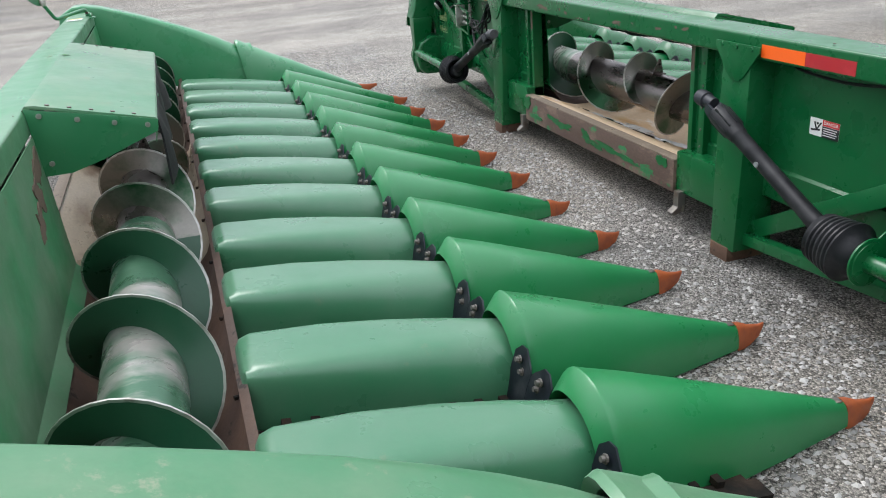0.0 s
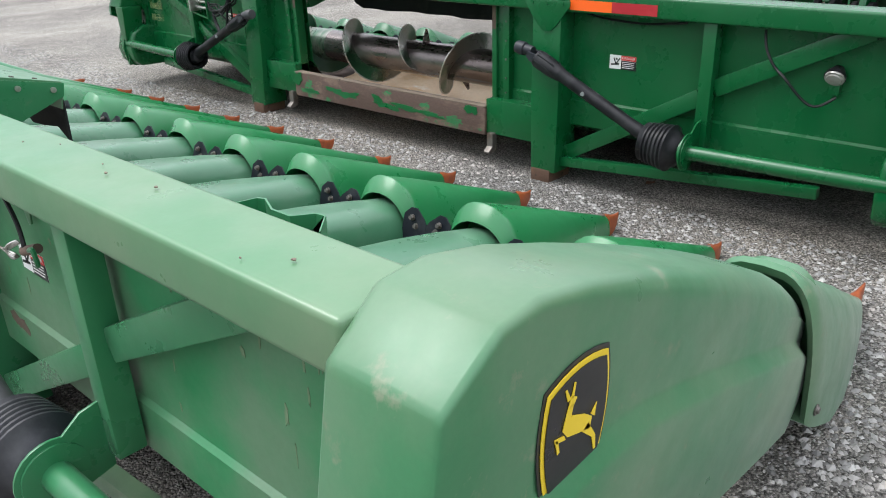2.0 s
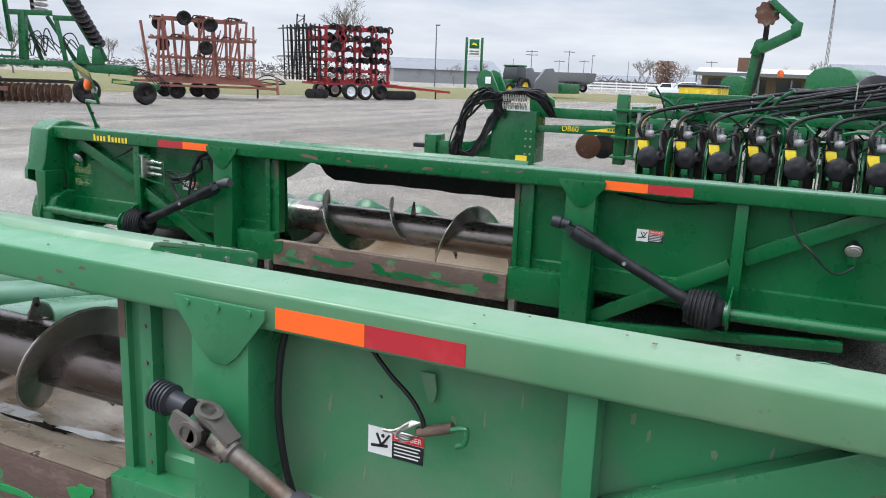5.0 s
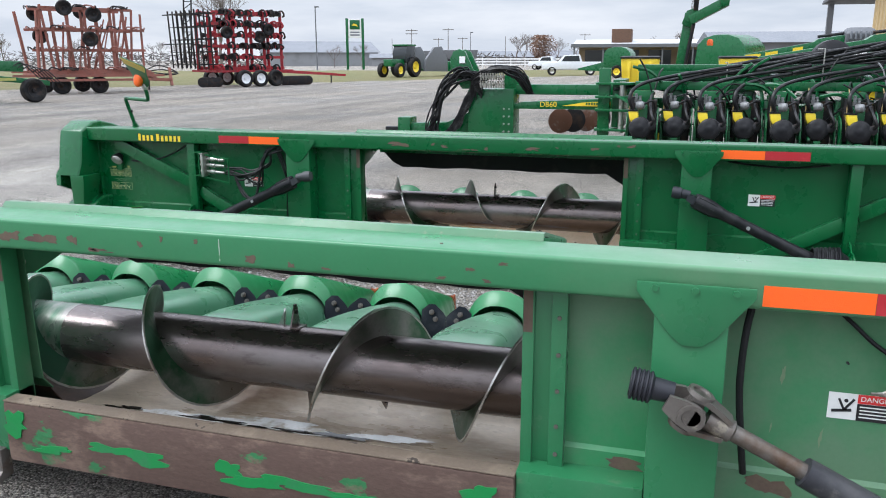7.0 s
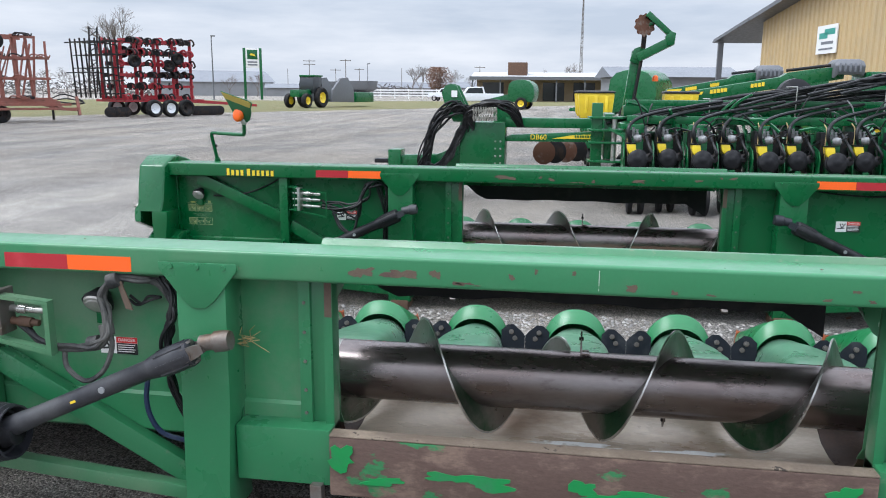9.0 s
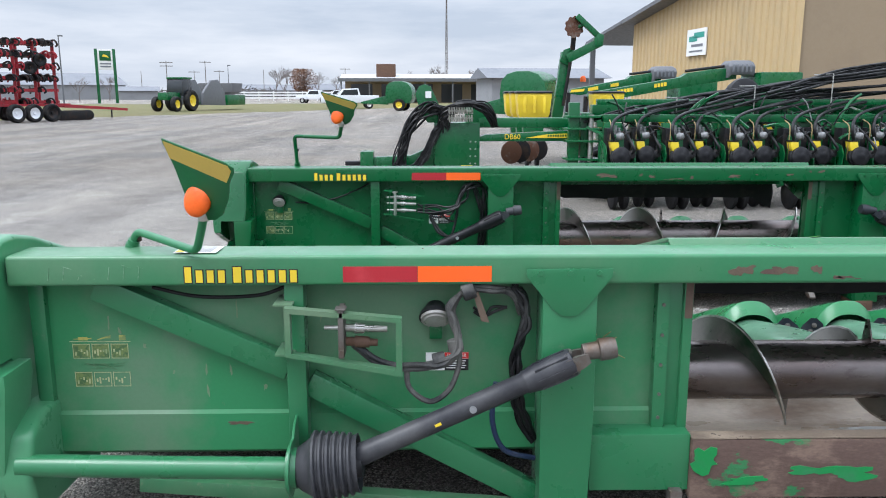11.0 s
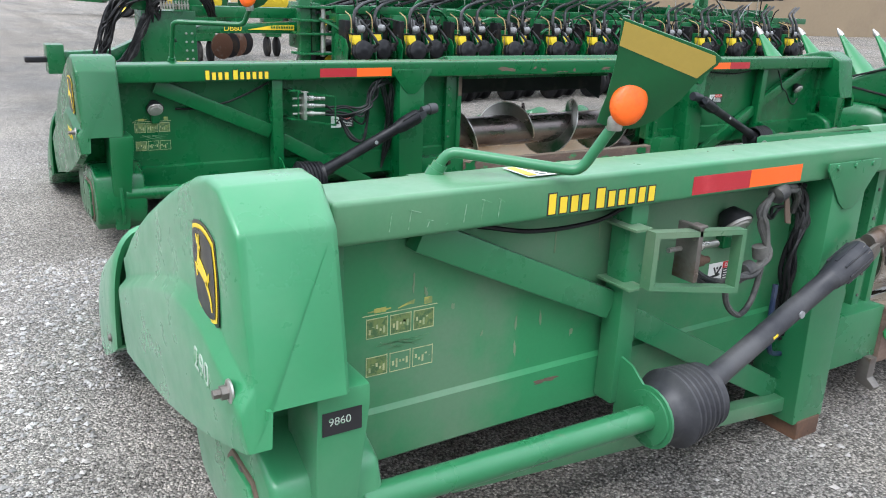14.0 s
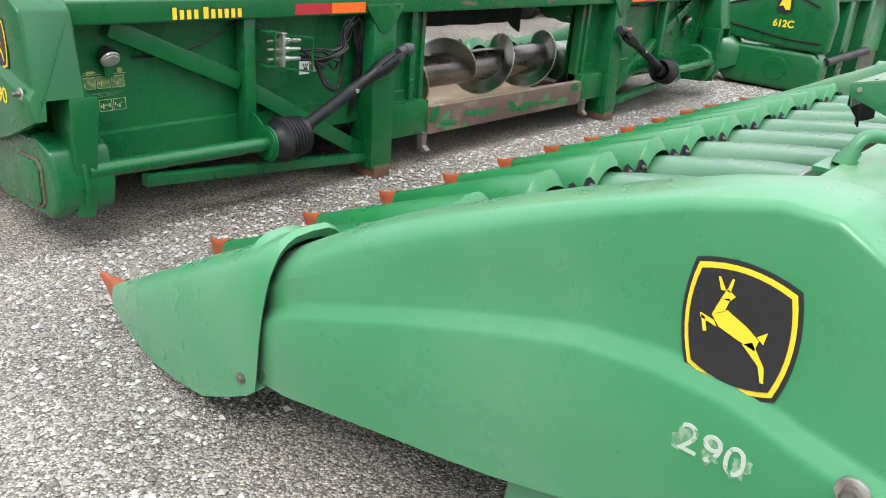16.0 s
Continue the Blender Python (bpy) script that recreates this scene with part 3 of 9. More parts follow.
def divider(head, v, green, snout_green, lift):
    """One row divider: rear hood, hinged snout with its point, and the black shields between."""
    s = Shape()
    rings = []
    for x, hw, zb, zt, sq in ((0.698, 0.090, 0.290, 0.385, 0.40), (0.702, 0.114, 0.268, 0.410, 0.34), (0.716, 0.128, 0.256, 0.428, 0.30), (0.750, 0.136, 0.246, 0.437, 0.29),
                              (0.95, 0.148, 0.210, 0.424, 0.36), (1.15, 0.154, 0.165, 0.401, 0.48), (1.34, 0.155, 0.125, 0.374, 0.66), (1.44, 0.152, 0.105, 0.356, 0.80), (1.52, 0.148, 0.100, 0.342, 0.88)):
        rings.append(arch(x, v, hw, zb, zt * (1.0 - 0.075 * (x - 0.70)), 28, sq))
    s.loft(rings, closed=True, cap0=True, cap1=True)
    hood = part("divider_hood", s, green, head)
    b = Shape()
    b.lathe([(0, 0.013), (0.014, 0.013), (0.014, 0.007), (0.03, 0.007)], (0.702, v - 0.088, 0.350), (-1, -0.3, 0.1), 8)
    b.lathe([(0, 0.022), (0.004, 0.022)], (0.705, v - 0.087, 0.350), (-1, -0.3, 0.1), 10)
    part("bolt", b, DECK, hood)

    s = Shape()
    # snout: rear band, then the long tapering shell
    prof = ((1.502, 0.172, 0.105, 0.438), (1.508, 0.1745, 0.104, 0.4405), (1.53, 0.174, 0.10, 0.431), (1.64, 0.164, 0.085, 0.392), (1.78, 0.143, 0.06, 0.338),
            (1.95, 0.115, 0.035, 0.272), (2.12, 0.082, 0.02, 0.205), (2.26, 0.056, 0.015, 0.150), (2.36, 0.040, 0.015, 0.110), (2.42, 0.030, 0.018, 0.088))
    rings = [arch(1.515 + 0.96 * (x - 1.5), v, hw * 1.03, zb * 0.9, 0.95 * zt + lift * (x - 1.45), 18, 0.84) for x, hw, zb, zt in prof]
    # broad rear rim leaning over the rear hood
    inner = [arch(1.477, v, 0.161, 0.10, 0.358, 18, 0.84), arch(1.59, v, 0.161, 0.10, 0.358, 18, 0.84)]
    s.loft(list(reversed(inner)) + rings, closed=True, cap0=True, cap1=True)
    snout = part("snout", s, snout_green, head)
    t = Shape()
    z = 0.045 + lift
    t.loft([arch(2.374, v, 0.036, z - 0.042, z + 0.052, 10, 0.7), arch(2.398, v, 0.034, z - 0.042, z + 0.048, 10, 0.7), arch(2.436, v, 0.024, z - 0.036, z + 0.030, 10, 0.7),
            arch(2.478, v, 0.012, z - 0.02, z + 0.022, 10, 0.7), arch(2.501, v, 0.003, z + 0.012, z + 0.024, 10, 0.7)])
    part("snout_point", t, ORANGE_TIP, snout, "worn orange point")
    w = Shape()
    w.box(2.298, 2.365, v - 0.014, v + 0.014, z + 0.052, z + 0.058)
    part("wear_plate", w, CAST, snout, bevel=0.003)

    for side in (-1, 1):
        p = Shape()
        y0, y1 = v + side * 0.128, v + side * 0.2455
        poly = [(y0, 0.05), (y1 - side * 0.008, 0.03), (y1, 0.05), (y1, 0.285), (y1 - side * 0.015, 0.305), (y0 + side * 0.06, 0.340), (y0 + side * 0.03, 0.338), (y0, 0.31)]
        p.prism(poly, "x", -0.003, 0.003, pose(1.455, 0, 0, 0, 0, 0) @ Matrix.Translation((0, 0, 0.2)) @ Matrix.Rotation(radians(18), 4, "Y") @ Matrix.Translation((0, 0, -0.2)))
        shield = part("stalk_shield", p, DARK_PLATE, head)
        bolts([(1.478, v + side * (0.150 + dy), dz) for dy, dz in ((0.028, 0.300), (0.046, 0.268))], [(0, 0.013), (0.006, 0.013), (0.006, 0.008), (0.016, 0.008)], (-1, 0, 0.25), CAST, shield)


def hood_ring(x, out_v, in_v, zb, zt, crease, r, sign):
    """Section of an end hood: outer side with a pressed crease, rounded top, inner side."""
    up = out_v - 0.024
    pts = [(out_v - 0.040, zb), (out_v - 0.006, zb), (out_v, lerp(zb, crease, 0.35)), (out_v + 0.003, crease - 0.026), (out_v - 0.001, crease - 0.012), (up + 0.003, crease + 0.010), (up, crease + 0.022), (up + 0.003, lerp(crease, zt, 0.5)), (up, zt - r)]
    for k in range(1, 6):
        a = k / 6 * math.pi / 2
        pts.append((up - r * (1 - math.cos(a)), zt - r * (1 - math.sin(a))))
    ri = curve_at([(0.3, 0.018), (0.8, 0.05), (1.34, 0.11)], x)
    for k in range(0, 5):
        a = math.pi / 2 * (1 - k / 4)
        pts.append((in_v + ri * (1 - math.cos(a)), zt - ri * (1 - math.sin(a))))
    pts += [(in_v, lerp(zb, zt, 0.4)), (in_v + 0.006, zb), (out_v - 0.044, zb)]
    return [(x, sign * y, z) for y, z in pts]


HOOD_TOP = [(-0.098, 0.940), (-0.088, 0.950), (0.060, 1.003), (0.075, 1.006), (0.16, 1.010), (0.226, 0.998), (0.28, 0.983), (0.41, 0.942), (0.57, 0.886), (0.77, 0.808), (0.92, 0.745), (1.07, 0.675), (1.19, 0.608), (1.40, 0.490)]
HOOD_LOW = [(-0.10, 0.562), (0.0, 0.520), (0.20, 0.445), (0.35, 0.397), (0.60, 0.328), (0.85, 0.282), (1.10, 0.227), (1.40, 0.160)]
HOOD_CREASE = [(-0.07, 0.66), (0.05, 0.688), (0.13, 0.715), (0.23, 0.728), (0.43, 0.705), (0.63, 0.648), (0.83, 0.580), (1.03, 0.508), (1.40, 0.372)]


def end_hood(head, sign, green, worn_number):
    s = Shape()
    rings = []
    for x in (-0.098, -0.095, -0.088, 0.058, 0.068, 0.076, 0.16, 0.28, 0.42, 0.56, 0.70, 0.84, 0.98, 1.10, 1.20, 1.30, 1.38):
        zt = curve_at(HOOD_TOP, x)
        zb = curve_at(HOOD_LOW, x)
        r = curve_at([(-0.1, 0.012), (0.1, 0.016), (0.3, 0.028), (0.7, 0.062), (1.38, 0.11)], x)
        out_v = curve_at([(-0.098, 3.142), (-0.095, 3.149), (-0.088, 3.152), (0.9, 3.152), (1.20, 3.143), (1.38, 3.112)], x)
        in_v = curve_at([(-0.098, 2.950), (-0.088, 2.940), (0.0, 2.925), (0.5, 2.925), (1.20, 2.885), (1.38, 2.90)], x)
        c = max(min(curve_at(HOOD_CREASE, x), zt - r - 0.06), zb + 0.05)
        ring = hood_ring(x, out_v, in_v, zb, zt, c, r, sign)
        lean = 0.20 * max(0.0, min(1.0, (0.10 - x) / 0.198))          # the rear face leans forward to the top
        ring = [(px + lean * max(0.0, pz - 0.565), py, pz) for px, py, pz in ring]
        rings.append(ring)
    # the inner side of the rear stops above the leg bracket
    for i, ring in enumerate(rings[:6]):
        rings[i] = [(px, py, max(pz, 0.635) if k > 8 else pz) for k, (px, py, pz) in enumerate(ring)]
    s.loft(rings, closed=True)
    hood = part("end_hood", s, green, head, "moulded green end hood with pressed crease")

    s = Shape()
    outer = []
    for x, hw, zb, zt, vc in ((1.215, 0.146, 0.19, 0.615, 3.005), (1.235, 0.155, 0.17, 0.622, 3.005), (1.29, 0.157, 0.14, 0.592, 3.005), (1.37, 0.157, 0.10, 0.545, 3.005), (1.50, 0.152, 0.062, 0.472, 3.008),
                              (1.66, 0.138, 0.035, 0.392, 3.012), (1.84, 0.112, 0.0, 0.292, 3.01), (2.02, 0.082, 0.0, 0.200, 3.008), (2.16, 0.054, 0.0, 0.128, 3.004), (2.25, 0.034, 0.0, 0.085, 3.0)):
        ring = arch(x, vc, hw, zb, zt, 18, 0.60)
        outer.append([(px + 0.04 + (0.12 * (zt - pz) if x < 1.45 else 0.0), sign * py, pz - 0.015 * max(0.0, (1.9 - x)) / 0.68) for px, py, pz in ring])
    inner = []
    for x in (1.235, 1.34):
        ring = arch(x, 3.005, 0.128, 0.19, 0.585, 18, 0.60)
        inner.append([(px + 0.04 + 0.12 * (0.6 - pz), sign * py, pz - 0.015) for px, py, pz in ring])
    s.loft(list(reversed(inner)) + outer, closed=True)
    snout = part("end_snout", s, green, head, "hinged green end snout")
    t = Shape()
    tip = [arch(2.22, 3.001, 0.036, 0.0, 0.100, 10, 0.7), arch(2.25, 3.0, 0.032, 0.005, 0.092, 10, 0.7), arch(2.30, 2.998, 0.018, 0.025, 0.084, 10, 0.7), arch(2.395, 2.996, 0.004, 0.058, 0.080, 10, 0.7)]
    t.loft([[(px + 0.04, sign * py, pz) for px, py, pz in r] for r in tip])
    part("snout_point", t, ORANGE_TIP, snout, "worn orange point")
    b = Shape()
    b.lathe([(0, 0.016), (0.003, 0.016), (0.003, 0.010), (0.009, 0.009)], (1.350, sign * 3.162, 0.200), (0, sign, 0), 12)
    part("bolt", b, CAST, snout)
    b = Shape()
    b.lathe([(0, 0.023), (0.004, 0.023), (0.006, 0.019)], (-0.025, sign * 3.151, 0.655), (0, sign, 0), 20)
    part("washer", b, BARE, hood, "pale plated washer")
    b = Shape()
    b.lathe([(0, 0.014), (0.016, 0.014), (0.016, 0.009), (0.030, 0.009)], (-0.025, sign * 3.154, 0.655), (0, sign, 0), 6)
    part("end_bolt", b, CAST, hood, "rusty bolt on a plated washer")

    # shield badge: black outline, yellow border, black field, plain yellow leaping shape
    bx, bz = (0.176, 0.814) if sign > 0 else (0.228, 0.798)

    def badge(scale, y, mat, name, parent):
        # four corners joined by bowed sides
        corners = [(-0.080, 0.086), (0.082, 0.086), (0.074, -0.090), (-0.074, -0.090)]
        bows = [(0.0, 0.015), (0.014, 0.0), (0.0, -0.016), (-0.014, 0.0)]
        pts = []
        for k in range(4):
            (u0, w0), (u1, w1) = corners[k], corners[(k + 1) % 4]
            for i in range(8):
                f = i / 8
                lift = 4 * f * (1 - f)
                u, w = lerp(u0, u1, f) + bows[k][0] * lift, lerp(w0, w1, f) + bows[k][1] * lift
                pts.append((bx + (0.05 * w - 0.93 * u) * scale, bz + (0.98 * w - 0.02 * u) * scale))
        q = Shape()
        q.prism(pts, "y", sign * y, sign * (y + 0.0012))
        return part(name, q, mat, parent, smooth=0)
    edge = badge(1.0, 3.1310, BLACK_DECAL, "badge", hood)
    edge["label"] = "black and yellow shield badge"
    badge(0.93, 3.1330, YELLOW, "badge_border", edge)
    badge(0.85, 3.1350, BLACK_DECAL, "badge_field", edge)
    q = Shape()
    for pts in ([(0.045, 0.012), (0.02, 0.028), (-0.018, 0.010), (-0.040, -0.006), (-0.036, -0.026), (0.0, -0.016), (0.030, -0.006)],
                [(0.045, 0.012), (0.034, 0.045), (0.018, 0.050), (0.024, 0.024)], [(0.034, 0.045), (0.026, 0.066), (0.010, 0.056), (0.018, 0.046)],
                [(0.036, 0.060), (0.044, 0.082), (0.040, 0.083), (0.028, 0.062)], [(0.026, 0.062), (0.020, 0.086), (0.016, 0.085), (0.020, 0.060)],
                [(0.040, 0.002), (0.066, 0.008), (0.064, 0.0), (0.034, -0.008)], [(0.064, 0.006), (0.056, -0.024), (0.050, -0.022), (0.056, 0.002)],
                [(-0.030, -0.012), (-0.056, -0.050), (-0.060, -0.078), (-0.054, -0.078), (-0.046, -0.050), (-0.014, -0.022)], [(-0.036, 0.0), (-0.052, 0.014), (-0.048, -0.010)]):
        q.prism([(bx + 0.84 * (sign * u + 0.05 * w), bz + 0.84 * w) for u, w in pts], "y", sign * 3.1370, sign * 3.1382)
    part("badge_figure", q, YELLOW, edge, smooth=0)
    if worn_number:
        spots = random.Random(29)
        for k, digit_w in enumerate((0.030, 0.028, 0.024)):
            q = Shape()
            q.prism(ragged(spots, 0.165 + sign * 0.046 * (1 - k), 0.619 - 0.003 * k, digit_w * 1.25, 0.050, 22), "y", min(sign * 3.1532, sign * 3.1540), max(sign * 3.1532, sign * 3.1540))
            part("peeled_patch", q, CHALK, hood, "pale peeled patch round a worn digit", smooth=0)
        letters("worn_number", "290", 0.072, WHITE_WORN, Matrix.Translation((0.165, sign * 3.1545, 0.618)) @ Matrix.Rotation(radians(180 if sign > 0 else 0), 4, "Z") @ Matrix.Rotation(radians(90), 4, "X") @ Matrix.Rotation(radians(-3), 4, "Z"), hood)
    else:
        letters("model_number", "1290", 0.085, YELLOW, Matrix.Translation((0.180, sign * 3.1545, 0.620)) @ Matrix.Rotation(radians(180 if sign > 0 else 0), 4, "Z") @ Matrix.Rotation(radians(90), 4, "X"), hood)

    # gearbox under the hood, with its round cover
    s = Shape()
    poly = [(-0.10, 0.21), (-0.05, 0.165), (0.36, 0.150), (0.47, 0.18), (0.51, 0.26), (0.50, 0.38), (0.38, 0.47), (0.02, 0.49), (-0.08, 0.44), (-0.12, 0.31)]
    s.prism(poly, "y", min(sign * 2.86, sign * 3.10), max(sign * 2.86, sign * 3.10))
    box = part("gear_housing", s, green, head, bevel=0.022, segs=3)
    s = Shape()
    cov = [(-0.015, 0.225), (0.02, 0.195), (0.16, 0.195), (0.195, 0.225), (0.195, 0.365), (0.16, 0.40), (0.02, 0.40), (-0.015, 0.365)]
    s.prism(cov, "y", sign * 3.098, sign * 3.106)
    cover = part("cover_gasket", s, RUST_PATCH, box, bevel=0.002)
    s = Shape()
    s.prism([(lerp(0.09, a, 0.88), lerp(0.2975, b, 0.88)) for a, b in cov], "y", sign * 3.104, sign * 3.116)
    part("inspection_cover", s, green, box, bevel=0.004)
    bolts([(a, sign * 3.104, c) for a, c in ((0.09, 0.208), (0.09, 0.386), (0.002, 0.297), (0.18, 0.297))], [(0, 0.011), (0.006, 0.011)], (0, sign, 0), CAST, box)
    # rim of the housing's rear flange
    s = Shape()
    s.prism([(lerp(0.2, a, 1.05), lerp(0.31, b, 1.05)) for a, b in poly], "y", sign * 2.975, sign * 2.992)
    part("housing_flange", s, green, box, bevel=0.003)

    # tapering leg bracket behind the end
    s = Shape()
    a0, a1 = sign * 2.905, sign * 3.018
    s.loft([[(x, y, 0.645) for x, y in ((-0.12, a0), (-0.12, a1), (0.05, a1), (0.05, a0))],
            [(x, y, 0.60) for x, y in ((-0.12, a0), (-0.12, a1), (0.05, a1), (0.05, a0))],
            [(x, y, 0.17) for x, y in ((-0.115, sign * 2.955), (-0.10, sign * 3.02), (0.02, sign * 3.02), (0.02, sign * 2.965))]])
    leg = part("end_bracket", s, green, head, bevel=0.008)
    return hood, leg


def drive_shaft(head, sign, c, exposed, green, shield):
    """Folded telescoping shaft from the joint by the post to the long tube of the end gearbox."""
    worn = shield is BLACK_DUSTY and sign > 0
    y0 = sign * 1.205
    c = c + sign * (0.010 if worn else -0.012)
    y1 = c + sign * 1.93
    a, b = Vector((-0.085, y0, 0.688)), Vector((-0.095, y1, 0.355))
    d = (b - a).normalized()
    L = (b - a).length
    s = Shape()
    s.lathe([(-0.05, 0.030), (-0.03, 0.034), (0.0, 0.034), (0.004, 0.027), (0.05, 0.025)], a - d * 0.015 + Vector((0, -sign * 0.02, 0.01)), Vector((0, sign, -0.15)), 18)
    cast = CAST if exposed or worn else BLACK_DUSTY
    if exposed:
        for k in range(5):
            s.lathe([(-0.048 + 0.010 * k, 0.034), (-0.046 + 0.010 * k, 0.038), (-0.042 + 0.010 * k, 0.038), (-0.040 + 0.010 * k, 0.034)], a - d * 0.015 + Vector((0, -sign * 0.02, 0.01)), Vector((0, sign, -0.15)), 18)
    joint = part("joint_collar", s, BLACK_DUSTY if exposed else cast, head)
    s = Shape()
    side = Vector((1, 0, 0))
    f = 1.35 if exposed else 1.0
    for k in (-1, 1):
        s.loft([[a + d * t + side * (k * (w + 0.006 * j)) + (d.cross(side)) * h * i for i, j in ((-1, -1), (1, -1), (1, 1), (-1, 1))] for t, w, h in ((0.0, 0.026 * f, 0.014 * f), (0.03, 0.030 * f, 0.021 * f), (0.06, 0.030 * f, 0.023 * f), (0.085, 0.026 * f, 0.017 * f))])
        up = d.cross(side)
        s.loft([[a + d * (t + 0.065) + up * (k * (w + 0.006 * j)) + side * h * i for i, j in ((-1, -1), (1, -1), (1, 1), (-1, 1))] for t, w, h in ((-0.02, 0.027 * f, 0.020 * f), (0.015, 0.030 * f, 0.021 * f), (0.05, 0.024 * f, 0.018 * f), (0.085, 0.017 * f, 0.017 * f))])
    s.lathe([(-0.034 * f, 0.015 * f), (0.034 * f, 0.015 * f)], a + d * 0.062, side, 12)
    s.lathe([(-0.034 * f, 0.015 * f), (0.034 * f, 0.015 * f)], a + d * 0.062, d.cross(side), 12)
    for q in (-1, 1):
        for axis in (side, d.cross(side)):
            s.lathe([(0.030 * f, 0.024 * f), (0.038 * f, 0.023 * f), (0.038 * f, 0.016 * f), (0.034 * f, 0.015 * f), (0.034 * f, 0.0)], a + d * 0.062, axis * q, 14)
    part("universal_joint", s, cast, head, "dirty cast yoke", smooth=50)
    s = Shape()
    if exposed:
        s.lathe([(0.10, 0.026), (0.16, 0.027), (0.165, 0.020), (0.40, 0.020)], a, d, 14)
        part("splined_shaft", s, CAST, head)
        s = Shape()
        s.lathe([(0.335, 0.026), (0.335, 0.034), (0.36, 0.035), (L - 0.06, 0.033), (L - 0.06, 0.03)], a, d, 20)
        part("shaft_shield", s, shield, head, "black plastic shaft shield")
    else:
        s.lathe([(0.045, 0.036), (0.05, 0.043), (0.10, 0.045), (0.16, 0.043), (0.20, 0.036), (0.205, 0.036), (0.21, 0.032), (0.40, 0.0315), (L - 0.16, 0.0315), (L - 0.10, 0.034), (L - 0.03, 0.036)], a, d, 20)
        part("shaft_shield", s, shield, head, "black plastic shaft shield")
        s = Shape()
        for k in range(8):
            ang = 2 * math.pi * k / 8
            o = (side * math.cos(ang) + d.cross(side) * math.sin(ang)) * 0.043
            s.beam(a + d * 0.06 + o, a + d * 0.165 + o * 0.97, 0.008, 0.006)
        part("shield_ribs", s, shield, head)
        face = Vector((-1, 0, 0)) * 0.030 + d.cross(side) * 0.0
        s = Shape()
        s.lathe([(0, 0.011), (0.006, 0.011), (0.006, 0.006)], a + d * (L * 0.47) + face, (-1, 0, 0), 12)
        part("shield_lock", s, CASTING, head)
        if worn:
            s = Shape()
            s.beam(a + d * (L * 0.60) + face, a + d * (L * 0.625) + face, 0.005, 0.008)
            part("shield_tag", s, YELLOW, head, "small yellow tag on the shield")
    # ribbed boot
    e = Vector((-0.095, c + sign * 2.075, 0.335))
    ax = (Vector((-0.095, c + sign * 2.0, 0.338)) - e).normalized()
    prof = [(0.0, 0.056), (0.012, 0.068), (0.03, 0.078), (0.045, 0.088)]
    for k in range(6):
        x = 0.052 + 0.021 * k
        prof += [(x, 0.101 - 0.003 * k), (x + 0.006, 0.109 - 0.003 * k), (x + 0.012, 0.109 - 0.003 * k), (x + 0.017, 0.098 - 0.003 * k)]
    prof += [(0.186, 0.088), (0.190, 0.090), (0.190, 0.084), (0.172, 0.080), (0.150, 0.076), (0.150, 0.066), (0.120, 0.058), (0.118, 0.034)]
    s = Shape()
    s.lathe(prof, e, ax + d * -0.12, 36)
    boot = part("ribbed_boot", s, shield, head, "ribbed black boot with hollow end", smooth=30)
    s = Shape()
    s.lathe([(0.11, 0.034), (0.112, 0.050), (0.165, 0.052), (0.172, 0.046), (0.200, 0.042), (0.204, 0.035)], e, ax + d * -0.12, 22)
    part("boot_collar", s, BLACK, boot)
    # flange plate and long tube
    s = Shape()
    s.lathe([(0.0, 0.062), (0.018, 0.062), (0.018, 0.074), (0.03, 0.074)], (-0.095, c + sign * 2.072, 0.335), (0, sign, 0), 24)
    rim = [(-0.095 + 0.086 * math.cos(radians(a)), 0.335 + 0.086 * math.sin(radians(a))) for a in range(70, 311, 15)]
    s.prism(rim + [(0.03, 0.285), (0.03, 0.46), (-0.02, 0.45)], "y", c + sign * 2.088, c + sign * 2.096)
    part("flange", s, green, head, bevel=0.002)
    s = Shape()
    s.tube([(-0.095, c + sign * 2.09, 0.335), (-0.09, c + sign * 2.5, 0.34), (-0.085, sign * 2.93, 0.348)], 0.034, 18)
    part("shaft_tube", s, green, head)


